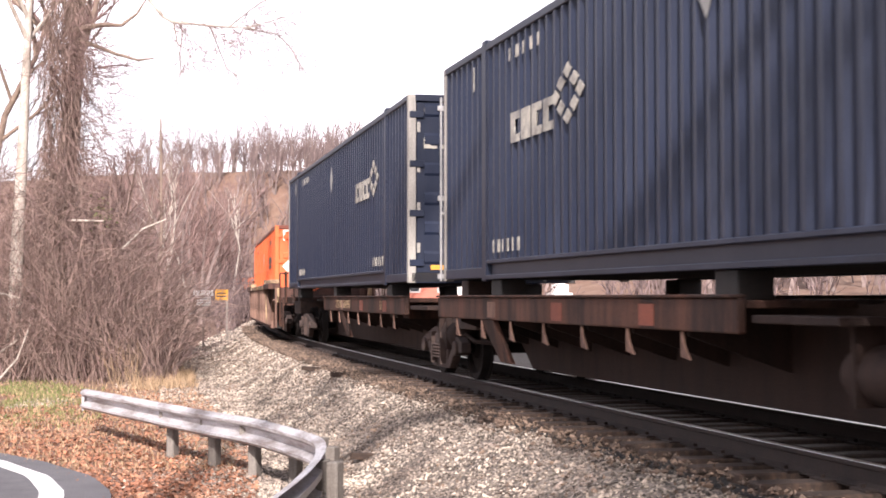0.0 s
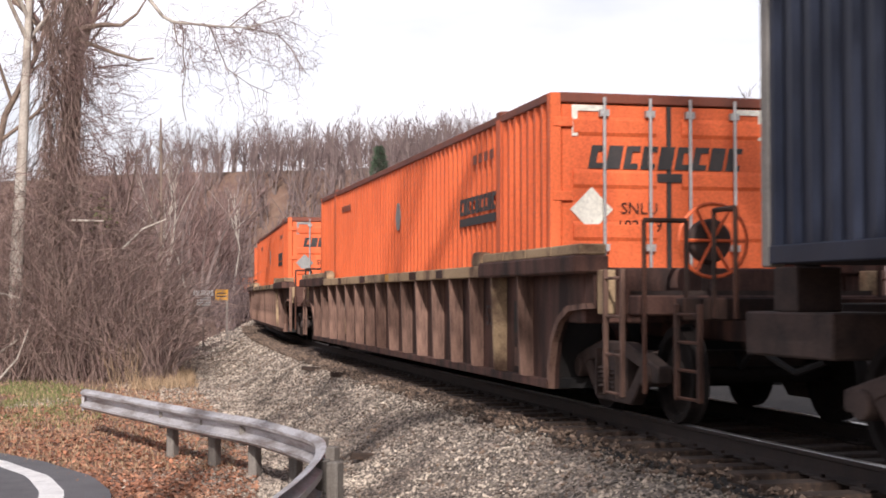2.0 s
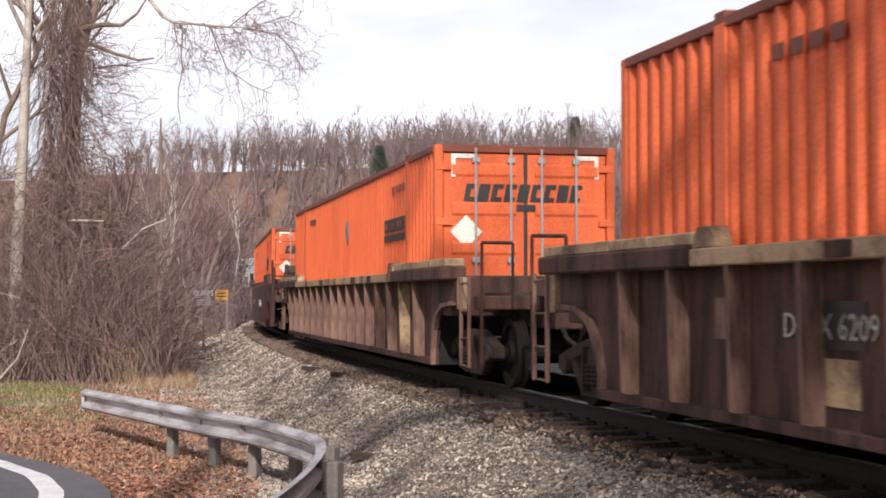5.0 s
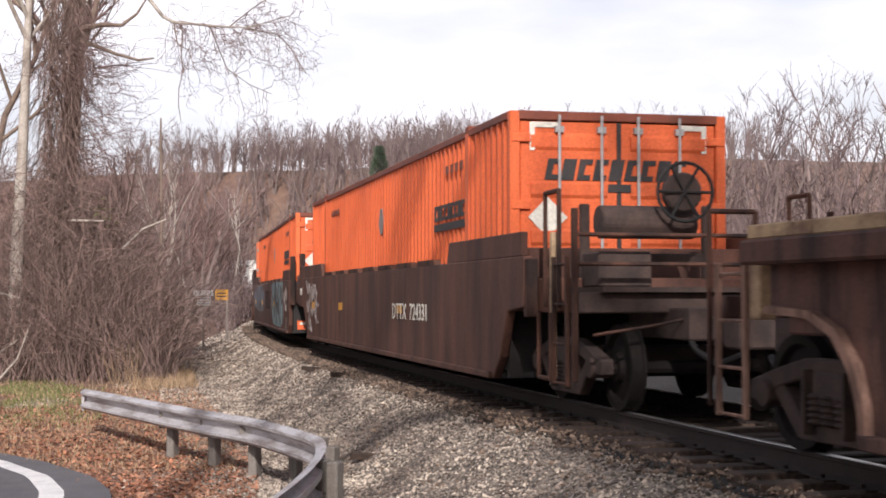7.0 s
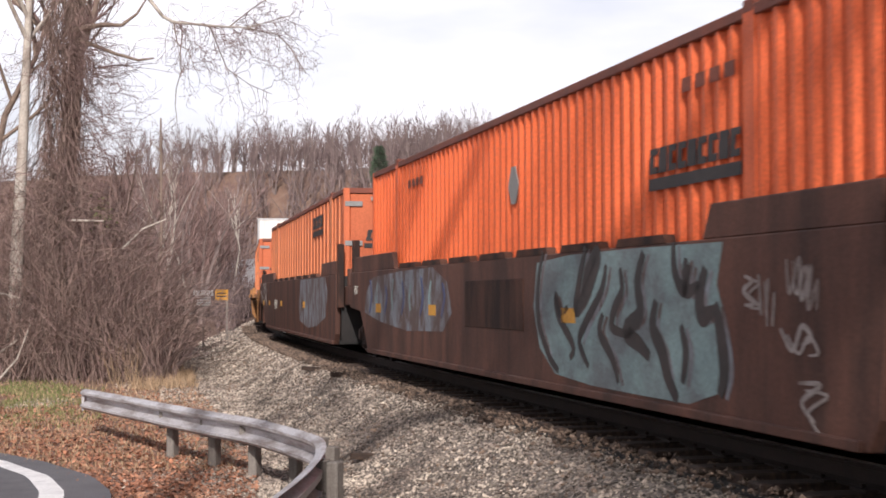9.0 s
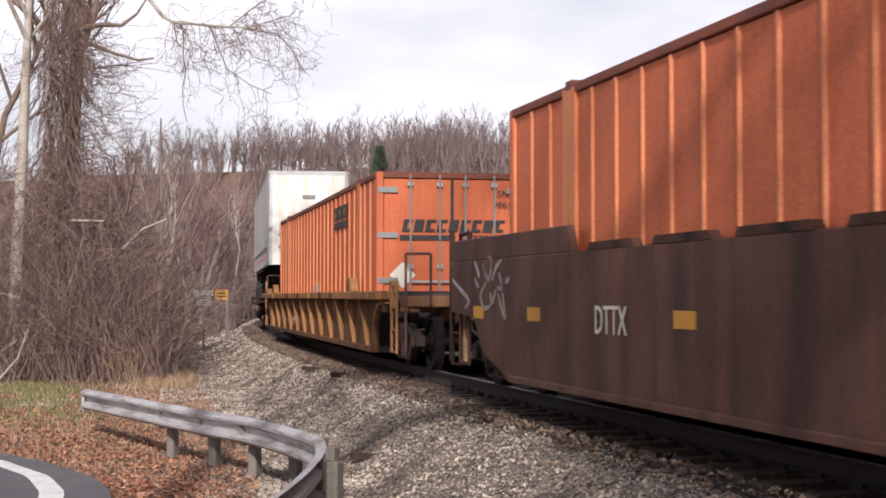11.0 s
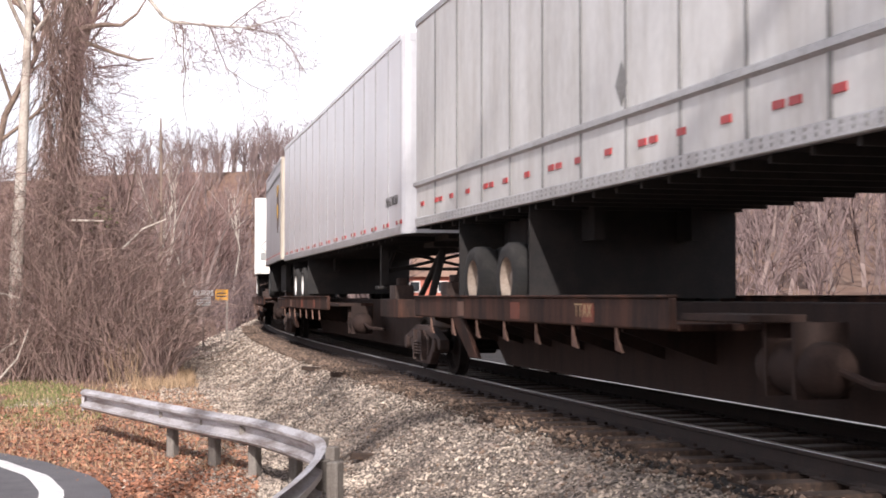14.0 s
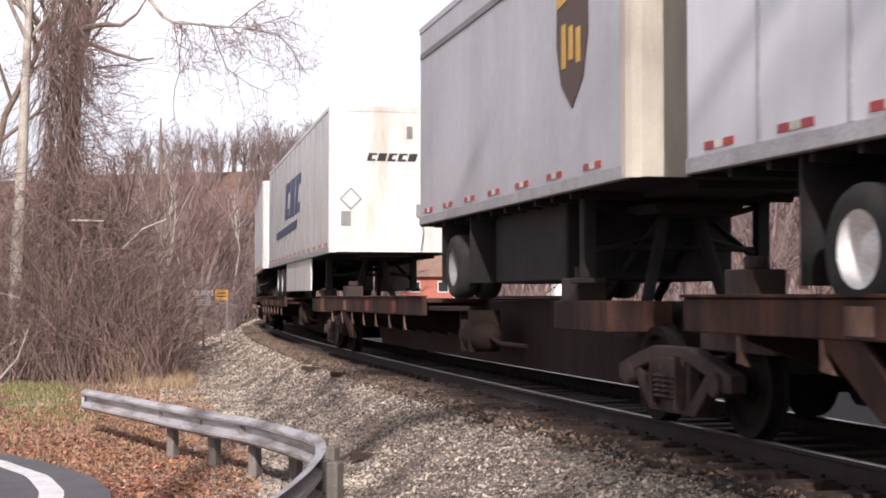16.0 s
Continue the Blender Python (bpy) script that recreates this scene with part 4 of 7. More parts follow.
    part("door_gasket", Build().box(H - 0.05, H - 0.022, -0.025, 0.025, z0 + 0.15, hi), M_BLACK, c)
    X = H - 0.02
    ink = M_DULL_MARK if navy else M_BLACK
    if navy:
        end_blocks("brand_mark", -1.07, -0.1, z1 - 0.80, z1 - 0.64, X, 4, ink, c, 0, "pale letter block")
        part("data_plate", Build().box(X, X + 0.006, -1.05, -0.55, z1 - 0.28, z1 - 0.2), ink, c)
        part("data_plate", Build().box(X, X + 0.006, -0.95, -0.5, z0 + 0.2, z0 + 0.27), M_YELLOW_CLEAN, c)
        for k in range(4):
            part("reflective_tape", Build().box(X, X + 0.006, -1.16, -1.11, z0 + 0.45 + k * 0.6, z0 + 0.6 + k * 0.6), M_PALE, c)
    elif not plate:
        end_blocks("brand_mark", -0.9, 0.8, z1 - 0.77, z1 - 0.53, X, 9, ink, c, 0.2, "black slanted letter block")
        part("brand_underline", Build().box(X, X + 0.006, -0.93, 0.80, z1 - 0.90, z1 - 0.81), ink, c)
        diamond("placard", (X, -0.85, z1 - 1.19), 0.23, M_MARK, c, "x", "white diamond placard" if placard == "white" else "scuffed grey diamond placard").data.materials[0] = M_MARK if placard == "white" else M_GREY_MARK
        for side in (-1, 1):
            b = Build().box(X, X + 0.006, min(side * 0.72, side * 1.06), max(side * 0.72, side * 1.06), z1 - 0.18, z1 - 0.12).box(X, X + 0.006, min(side * 1.0, side * 1.06), max(side * 1.0, side * 1.06), z1 - 0.44, z1 - 0.18)
            part("corner_marking", b, M_MARK if placard == "white" else M_GREY_MARK, c, "reflective corner marking")
        if number:
            for k, word in enumerate(number.split()):
                letters("container_number", word, 0.12, M_RUST, c, pose(X + 0.004, -0.33, z1 - 1.23 - k * 0.18) @ pose(0, 0, 0, 0, 0, 90), "brown stencilled number")
    else:
        end_blocks("brand_mark", -0.88, 0.9, z1 - 1.0, z1 - 0.79, X, 9, ink, c, 0.2, "black slanted letter block")
        part("brand_underline", Build().box(X, X + 0.006, -0.90, 0.05, z1 - 1.14, z1 - 1.05), ink, c)
        end_blocks("brand_mark", 0.1, 0.8, z1 - 1.14, z1 - 1.05, X, 8, ink, c, 0.2)
        diamond("placard", (X, -0.85, z1 - 1.72), 0.22, M_MARK, c, "x", "cream diamond placard")
        if number:
            for k, word in enumerate(number.split()):
                letters("container_number", word, 0.12, ink, c, pose(X + 0.004, 0.98 if k == 0 else 0.95, z1 - 0.4 - k * 0.19) @ pose(0, 0, 0, 0, 0, 90), "black stencilled number")
    # side markings
    Y = -W - 0.003 if plate else -W + 0.005
    if navy:
        for x0, x1, z, hh, n in ((-5.75, -4.6, z0 + 0.31, 0.15, 6), (4.9, 6.0, z0 + 0.31, 0.15, 6), (-5.1, -3.8, z1 - 0.36, 0.14, 5), (-6.6, -6.4, z1 - 0.5, 0.3, 1)):
            for k in range(n):
                u = x0 + (x1 - x0) * k / n
                part("stencil_bar", Build().box(u, u + (x1 - x0) / n * (0.2, 0.45, 0.14, 0.3)[k % 4], Y, Y + 0.006, z, z + hh), ink, c)
    return c, Y, ink


def orange_side(c, Y, z1, ink, plate=False, patch=0.2):
    """The brand bars, number bars and patch on an orange container's side."""
    if plate:
        blocks("brand_mark", 2.9, 4.75, z1 - 0.57, z1 - 0.31, Y, 9, ink, c, 0.1, "black slanted letter block")
        part("brand_underline", Build().box(2.9, 4.75, Y, Y + 0.006, z1 - 0.74, z1 - 0.62), ink, c)
        for x in (-0.25, 0.4):
            part("repair_patch", Build().prism([(x - 0.14, z1 - 1.97), (x + 0.15, z1 - 1.97), (x + 0.12, z1 - 1.87), (x + 0.02, z1 - 1.77), (x - 0.11, z1 - 1.86)], "y", Y, Y + 0.01), M_GREY_MARK, c, "bare grey repair patch")
    else:
        blocks("brand_mark", 4.2, 5.95, z1 - 1.06, z1 - 0.85, Y, 9, ink, c, 0.08, "black slanted letter block")
        part("brand_underline", Build().box(4.2, 5.95, Y, Y + 0.008, z1 - 1.2, z1 - 1.1), ink, c)
        b = Build().prism([(patch - 0.2, z1 - 0.85), (patch - 0.08, z1 - 1.05), (patch + 0.08, z1 - 1.05), (patch + 0.2, z1 - 0.85), (patch + 0.08, z1 - 0.63), (patch - 0.08, z1 - 0.63)], "y", Y, Y + 0.008)
        part("placard", b, M_GREY_MARK, c, "scuffed grey placard holder")
        for k in range(4):
            for x in (4.9, -5.3):
                part("stencil_bar", Build().box(x + k * 0.26, x + k * 0.26 + 0.17, Y, Y + 0.008, z1 - 0.46, z1 - 0.35), M_ORANGE_DARK, c)


# ---- trailers ----
def trailer_wheels(t, x, rim, wz):
    for side in (-1, 1):
        w = Build()
        for y in (1.12, 0.8):
            w.lathe([(0.25, -0.13), (0.33, -0.145), (0.39, -0.13), (0.417, -0.09), (0.42, 0.0), (0.417, 0.09), (0.39, 0.13), (0.33, 0.145), (0.25, 0.13)], (0, side * y, 0), 28)
        o = part("wheel", w, M_TYRE, t, "dusty dual tyres", smooth=True, at=pose(x, 0, wz))
        r = Build().lathe([(0.255, 0.125), (0.235, 0.11), (0.22, -0.05), (0.15, -0.07), (0.13, 0.0), (0.10, 0.05), (0.0, 0.06)] if side > 0 else
                          [(0.255, -0.125), (0.235, -0.11), (0.22, 0.05), (0.15, 0.07), (0.13, 0.0), (0.10, -0.05), (0.0, -0.06)], (0, side * 1.12, 0), 24)
        part("rim", r, rim, o, "white steel rim", smooth=True)
    part("axle", Build().rod((x, -0.9, wz), (x, 0.9, wz), 0.07, 8), M_UNDER, t)


def trailer(s, ahead, L, z0, z1, sheet, nose, label, wheels, leg, seam=1.22, rub=0.0, dirty=False, rim=None, wz=1.503):
    """A road trailer: sheet box with posts and rails, nose, landing gear and tandem wheels."""
    t = rolls(thing("semi_trailer", label, "trailer", "trailers on the train"), s, ahead)
    H, W = L / 2, 1.295
    zb = z0 + 0.13
    for side in (-1, 1):
        part("side_sheet", Build().box(-H + 0.03, H - 0.14, min(side * (W - 0.05), side * (W - 0.012)), max(side * (W - 0.05), side * (W - 0.012)), zb, z1 - 0.1), sheet, t)
        post, n = None, int((L - 0.6) / seam)
        for i in range(1, n + 1):
            x = -H + i * L / (n + 1)
            if post is None:
                post = part("side_post", Build().prism([(-0.03, side * (W - 0.012)), (0.03, side * (W - 0.012)), (0.02, side * (W - 0.002)), (-0.02, side * (W - 0.002))], "z", zb, z1 - 0.1), M_GREY_MARK if dirty else M_ALU, t, at=pose(x, 0, 0))
            else:
                again(post, t, pose(x, 0, 0))
        part("bottom_rail", Build().box(-H, H - 0.1, min(side * (W - 0.08), side * W), max(side * (W - 0.08), side * W), z0, zb), M_ALU, t, "riveted aluminium bottom rail", bevel=0.01)
        part("top_rail", Build().box(-H, H - 0.1, min(side * (W - 0.08), side * (W + 0.002)), max(side * (W - 0.08), side * (W + 0.002)), z1 - 0.1, z1), M_ALU if dirty else sheet, t, bevel=0.012)
        if rub:
            part("rub_rail", Build().prism([(side * (W - 0.015), rub - 0.05), (side * (W + 0.03), rub - 0.025), (side * (W + 0.03), rub + 0.025), (side * (W - 0.015), rub + 0.05)], "x", -H, H - 0.2), M_ALU, t, "half-round rub rail")
        k = 0
        x = -H + 0.35
        while x < H - 0.4:
            zz = (z0 + rub) / 2 - 0.02 if rub else zb + 0.03
            b = Build().box(x, x + 0.16, min(side * (W - 0.012), side * (W + 0.001)), max(side * (W - 0.012), side * (W + 0.001)), zz, zz + 0.06)
            part("reflective_tape", b, M_RED, t)
            if not rub:
                part("reflective_tape", Build().box(x + 0.32, x + 0.47, min(side * (W - 0.012), side * (W + 0.001)), max(side * (W - 0.012), side * (W + 0.001)), zz, zz + 0.06), M_RED, t)
            if not rub or k % 3 == 1:
                part("reflective_tape", Build().box(x + (0.24 if rub else 0.165), x + (0.4 if rub else 0.315), min(side * (W - 0.012), side * (W + 0.001)), max(side * (W - 0.012), side * (W + 0.001)), zz, zz + 0.06), M_RED if rub else M_MARK, t)
            x += 0.82 if rub else 1.15
            k += 1
        # rounded nose corners
        ring = [(H - 0.16, side * (W - 0.0)), (H - 0.06, side * (W - 0.015)), (H - 0.015, side * (W - 0.06)), (H, side * (W - 0.15)), (H - 0.03, side * (W - 0.15)), (H - 0.16, side * (W - 0.06))]
        part("nose_corner", Build().prism(ring, "z", z0 + 0.01, z1), M_ALU if dirty else nose, t)
    part("roof", Build().box(-H, H - 0.05, -W + 0.01, W - 0.01, z1 - 0.04, z1 - 0.01), M_WHITE_DIRTY, t)
    part("nose_sheet", Build().box(H - 0.04, H - 0.006, -W + 0.14, W - 0.14, z0 + 0.02, z1), nose, t, "stained white nose sheet")
    part("nose_rail", Build().box(H - 0.02, H + 0.004, -W + 0.12, W - 0.12, z1 - 0.12, z1 + 0.006), M_ALU if dirty else nose, t, bevel=0.008)
    part("rear_door", Build().box(-H, -H + 0.04, -W + 0.08, W - 0.08, z0 + 0.05, z1 - 0.05), sheet, t)
    part("rear_bumper", Build().box(-H, -H + 0.08, -W + 0.02, W - 0.02, z0 - 0.02, z0 + 0.12), M_UNDER, t)
    part("floor", Build().box(-H + 0.05, H - 0.1, -W + 0.07, W - 0.07, z0 + 0.02, z0 + 0.1), M_UNDER, t)
    beam = None
    x = -H + 0.6
    while x < H - 1.2:
        if beam is None:
            beam = part("cross_member", Build().box(-0.03, 0.03, -W + 0.09, W - 0.09, z0 - 0.06, z0 + 0.02), M_UNDER, t, at=pose(x, 0, 0))
        else:
            again(beam, t, pose(x, 0, 0))
        x += 0.6
    part("kingpin_plate", Build().box(H - 1.6, H - 0.3, -0.5, 0.5, z0 - 0.05, z0 + 0.02), M_UNDER, t)
    if wheels:
        b = Build().box(min(wheels) - 0.9, max(wheels) + 1.2, -0.62, -0.5, 1.72, z0).box(min(wheels) - 0.9, max(wheels) + 1.2, 0.5, 0.62, 1.72, z0)
        part("axle_frame", b, M_UNDER, t)
        for x in wheels:
            part("axle_bracket", Build().box(x - 0.34, x + 0.34, -0.66, 0.66, wz + 0.02, z0 - 0.02), M_UNDER, t, bevel=0.02)
            for y in (-0.5, 0.5):
                part("air_spring", Build().rod((x - 0.5, y, wz - 0.05), (x - 0.5, y, z0 - 0.02), 0.15, 12), M_UNDER, t)
        for x in (min(wheels) - 0.75, max(wheels) + 0.78):
            part("mud_guard", Build().box(x - 0.015, x + 0.015, -1.22, 1.22, wz - 0.22, z0), M_UNDER, t, "black rubber mud guard")
        for x in wheels:
            trailer_wheels(t, x, rim or M_RIM, wz)
    if leg is not None:
        for side in (-1, 1):
            o = part("landing_leg", Build().box(leg - 0.07, leg + 0.07, side * 0.95 - 0.07, side * 0.95 + 0.07, 1.3, z0), M_UNDER, t, "black landing leg", bevel=0.01)
            part("foot_plate", Build().box(leg - 0.16, leg + 0.16, side * 0.95 - 0.14, side * 0.95 + 0.14, 1.24, 1.3), M_UNDER, o, bevel=0.01)
            part("brace", Build().rod((leg, side * 0.95, 1.45), (leg - 0.95, side * 0.55, z0), 0.035, 6), M_UNDER, o)
            part("cross_brace", Build().rod((leg, -side * 0.9, 1.55), (leg, side * 0.9, z0 - 0.1), 0.03, 6), M_UNDER, t)
        part("cross_shaft", Build().rod((leg, -0.9, 1.6), (leg, 0.9, 1.6), 0.03, 6), M_UNDER, t)
    g = Build().box(H, H + 0.04, 0.5, 0.75, z0 + 0.75, z0 + 1.0)
    g.path([(H + 0.03, 0.62, z0 + 0.75), (H + 0.08, 0.64, z0 + 0.4), (H + 0.04, 0.6, z0 + 0.05)], 0.02, 6)
    part("air_fittings", g, M_GREY_MARK, t, "grey air line box with hanging hoses")
    return t


# ---- the train, front to rear ----
TTAX = [("53", 3.2, 0.92, 0.14, M_WELL_SILL)]
spine_unit(12.85, "rusty brown spine car unit carrying a navy container", "truck", "truck", (-8.3, 0.5), (-6.1, 6.1, 0), TTAX)
spine_unit(-5.75, "rusty brown spine car unit with faded stencils", "none", "end", (-0.6, 8.2), (-6.1, 6.1, 0), [("TTAX  654357", 2.1, 0.9, 0.15, M_WELL_SILL), ("53", 6.2, 0.9, 0.15, M_WELL_SILL)])
for s in (12.48, -5.9):
    c, Y, ink = container(s, 1.31, 4.12, "navy", "weathered navy corrugated container with pale block marks")
    zt = 4.12
    x = 4.0 if s < 0 else -4.05
    blocks("brand_mark", x - 1.0, x + 0.55, zt - 1.3, zt - 0.96, Y, 4, ink, c, 0.0, "cream letter block")
    for k, (dx, dz) in enumerate(((0.95, 0.42), (0.95, -0.42), (0.58, 0.0), (1.32, 0.0), (0.75, 0.22), (1.15, 0.22), (0.75, -0.22), (1.15, -0.22))):
        b = Build().prism([(x + dx - 0.13, zt - 1.0 + dz * 0.55), (x + dx, zt - 1.08 + dz * 0.55), (x + dx + 0.13, zt - 1.0 + dz * 0.55), (x + dx, zt - 0.92 + dz * 0.55)], "y", Y, Y + 0.008)
        part("brand_tile", b, ink, c)
    diamond("placard", (0.15 if s > 0 else -0.15, Y, zt - 0.62), 0.26, M_GREY_MARK, c, "y", "grey diamond placard holder")
for s, num, plc in ((-26.64, "SNLU 192679", "white"), (-49.88, "SNLU 12914", "grey"), (-73.05, "", "white")):
    ribbed_well_car(s, M_WELL, M_WELL_RIB, M_WELL_SILL, 1.46, "dirty tan ribbed well car carrying an orange container", [("53", 5.95, 0.78, 0.24, M_BLACK), ("DTTX 6209", -4.45, 0.84, 0.17, M_DULL_MARK)], brake=s > -30, ribs=16, cream=14)
    c, Y, ink = container(s, 0.32, 3.19, "orange", "orange corrugated container with black block lettering", 0.0, num, plc)
    orange_side(c, Y, 3.19, ink)
UNIT_A = smooth_well_unit(-96.97, "maroon plate-sided well unit with brake wheel and pale number", "end", "none", [("125 T", -8.65, 1.15, 0.15, M_MARK), ("DTTX  724331", 3.35, 0.78, 0.24, M_MARK)], True)
UNIT_B = smooth_well_unit(-116.7, "maroon plate-sided well unit covered in teal graffiti", "truck", "none", [("125 T", -8.65, 1.15, 0.15, M_MARK)])
UNIT_C = smooth_well_unit(-135.97, "maroon plate-sided well unit with white graffiti tags", "truck", "end", [("DTTX", -4.55, 0.78, 0.26, M_MARK)])
for s in (-96.97, -116.7):
    c, Y, ink = container(s, 0.32, 3.19, "orange", "orange corrugated container with black block lettering", 0.0, "SNLU" if s < -100 else "")
    orange_side(c, Y, 3.19, ink)
c, Y, ink = container(-135.97, 0.32, 3.18, "plate", "older orange plate-sided container with bleached ribs")
orange_side(c, Y, 3.18, ink, True)
ribbed_well_car(-160.03, M_MUSTARD, M_YELLOW, M_YELLOW, 1.20, "worn yellow ribbed well car carrying an orange container", [("466071", -3.6, 0.52, 0.15, M_MARK), ("53", -0.5, 0.5, 0.26, M_BLACK)], step=0.0, ribs=12, tail=1.4, foot=1.40)
c, Y, ink = container(-160.03, 0.32, 3.19, "plate", "older orange plate-sided container with faded lettering", 0.0, "SNLU 986134")
orange_side(c, Y, 3.19, ink, True)
SPINE_LABEL = "rusty brown spine car unit carrying a road trailer"
spine_unit(-181.25, SPINE_LABEL, "end", "truck", (-8.5, 0.5), (), [("TTAX", -1.5, 0.92, 0.13, M_WELL_SILL)], 7.0, 0.89)
spine_unit(-199.45, SPINE_LABEL, "none", "truck", (-8.5, 0.65), (), (), 6.3, 0.98)
spine_unit(-217.7, SPINE_LABEL, "none", "truck", (-8.5, 0.65), (), (), 6.6)
spine_unit(-235.85, SPINE_LABEL, "none", "truck", (-8.5, 0.65), (), (), 7.4)
spine_unit(-254.0, SPINE_LABEL, "none", "end", (-8.5, 0.65), (), (), 7.0)

t = trailer(-181.25, -0.7, 16.5, 2.11, 5.11, M_WHITE_DIRTY, M_FRONT, "weathered white road trailer with red reflectors and stained nose", (-5.27, -3.82), 5.56, 1.2, 2.72, True, M_RIM_OLD, 1.31)
for k, word in enumerate(("MECZ", "467044")):
    letters("trailer_number", word, 0.145, M_GREY_MARK, t, pose(8.256, -0.68, 3.2 - 0.2 * k) @ pose(0, 0, 0, 0, 0, 90), "grey reporting mark")
    letters("trailer_number", word, 0.13, M_GREY_MARK, t, pose(6.2, -1.30, 3.03 - 0.17 * k), "grey reporting mark")
diamond("placard", (8.246, -0.75, 2.69), 0.22, M_PALE, t, "x", "tan diamond placard holder")
diamond("placard", (-0.1, -1.287, 3.0), 0.2, M_GREY_MARK, t, "y", "grey diamond placard holder")
rivets = Build()
for k in range(104):
    x = -8.1 + k * 0.155
    rivets.box(x - 0.014, x + 0.014, -1.301, -1.294, 2.145, 2.173).box(x - 0.012, x + 0.012, -1.301, -1.294, 2.195, 2.219)
tagged(part("rivet_row", rivets, M_GREY_MARK, t, "two rows of rivets on the bottom rail"), kind="stuff")

part("nose_vent", Build().box(8.246, 8.27, -0.2, 0.21, 4.22, 4.35), M_GREY_MARK, t, "grey vent in the nose", bevel=0.008)
# Nose given grey instead of white, for the shade it stands in.
t = trailer(-199.45, -0.2, 16.95, 2.06, 5.13, M_WHITE, M_GREY, "clean white road trailer with dark number on its side", (-6.05, -4.6), 5.05, 1.2, wz=1.4)
letters("trailer_number", "MLNZ 802281", 0.15, M_BLACK, t, pose(7.66, -1.30, 2.54), "dark reporting mark", 0.84)
t = trailer(-217.7, 4.15, 8.4, 2.14, 5.0, M_GREY, M_CREAM, "short pale grey road trailer with brown and gold shield", (-2.32,), 2.2, 8.0, rim=M_GREY_MARK)
# Black block added in place of the deep shade under this trailer.
part("underfloor_locker", Build().box(-1.3, 1.5, -0.95, 0.95, 1.28, 2.12), M_UNDER, t, "black block added for the shade below the floor", bevel=0.02)
part("top_band", Build().box(-4.1, 4.0, -1.302, -1.29, 4.52, 4.6), M_GREY_MARK, t, "dark stripe below the roof")
ring = [(-0.62, 4.3), (0.62, 4.3), (0.66, 3.62), (0.45, 3.2), (0.0, 2.94), (-0.45, 3.2), (-0.66, 3.62)]
part("shield", Build().prism([(2.72 + u * 0.72, z) for u, z in ring], "y", -1.296, -1.285), M_BROWN_LOGO, t, "brown shield emblem")
part("shield_band", Build().prism([(2.29, 4.3), (3.15, 4.3), (3.15, 4.16), (2.85, 4.06), (2.29, 3.98)], "y", -1.302, -1.294), M_GOLD, t, "gold band of the emblem")
for k in range(3):
    part("shield_bar", Build().box(2.42 + k * 0.22, 2.54 + k * 0.22, -1.302, -1.294, 3.36 + 0.06 * (k % 2), 3.8 - 0.05 * k), M_GOLD, t)
t = trailer(-235.85, 1.65, 16.15, 2.0, 5.0, M_WHITE_DIRTY, M_FRONT, "white road trailer with dark slanted lettering on its nose", (-4.9, -3.5), 5.2, 1.2)
end_blocks("brand_mark", -0.54, 0.51, 3.88, 4.04, 8.075, 5, M_BLACK, t, 0.3, "dark slanted letter block")
diamond("placard", (8.071, -0.85, 3.1), 0.235, M_GREY_MARK, t, "x", "grey edged diamond placard holder")
diamond("placard_face", (8.075, -0.85, 3.1), 0.19, M_SIGN, t, "x", "white diamond placard")
part("data_plate", Build().box(8.073, 8.08, -1.05, -0.85, 2.55, 2.85), M_GREY_MARK, t)
part("nose_vent", Build().box(8.073, 8.09, 0.3, 0.42, 4.35, 4.6), M_GREY_MARK, t, bevel=0.006)
blocks("brand_mark", -2.4, 2.0, 3.2, 4.15, -1.297, 3, M_BLUE, t, 0.4, "dark blue slanted letter block")
part("brand_underline", Build().prism([(-5.0, 2.75), (1.0, 2.85), (1.2, 3.05), (-5.0, 2.95)], "y", -1.299, -1.288), M_BLUE, t)
for side in (-1, 1):
    part("side_skirt", Build().box(-2.3, 4.0, min(side * 1.2, side * 1.24), max(side * 1.2, side * 1.24), 1.25, 2.0), M_WHITE_DIRTY, t, "white aerodynamic skirt", bevel=0.01)
t = trailer(-254.0, 0.0, 16.15, 2.06, 5.05, M_GREY, M_WHITE_DIRTY, "plain grey road trailer at the rear", (-5.75, -4.3), 5.2, 1.2)


# ---- graffiti on the plate-sided units ----
def stroke(name, pts, w, mat, car, depth, y=-1.462):
    """A sprayed line: a flat tapering ribbon along smoothed points."""
    fine = []
    for i in range(len(pts) - 1):
        p0, p1, p2, p3 = (Vector(pts[max(0, min(len(pts) - 1, i + k))]) for k in (-1, 0, 1, 2))
        for j in range(6):
            t = j / 6
            fine.append(0.5 * ((2 * p1) + (p2 - p0) * t + (2 * p0 - 5 * p1 + 4 * p2 - p3) * t * t + (3 * p1 - p0 - 3 * p2 + p3) * t ** 3))
    fine.append(Vector(pts[-1]))
    b, verts, n = Build(), [], len(fine)
    for i, p in enumerate(fine):
        d = (fine[min(i + 1, n - 1)] - fine[max(i - 1, 0)]).normalized()
        k = w * (0.45 + 0.55 * math.sin(math.pi * (i + 0.6) / (n + 0.2)))
        for e in (-1, 1):
            verts += [(p.x - d.y * k * e, y - depth, p.y + d.x * k * e), (p.x - d.y * k * e, y, p.y + d.x * k * e)]
    b.add(verts, [f for i in range(n - 1) for f in ((4 * i, 4 * i + 2, 4 * i + 6, 4 * i + 4), (4 * i, 4 * i + 4, 4 * i + 5, 4 * i + 1), (4 * i + 2, 4 * i + 3, 4 * i + 7, 4 * i + 6))])
    return part(name, b, mat, car)


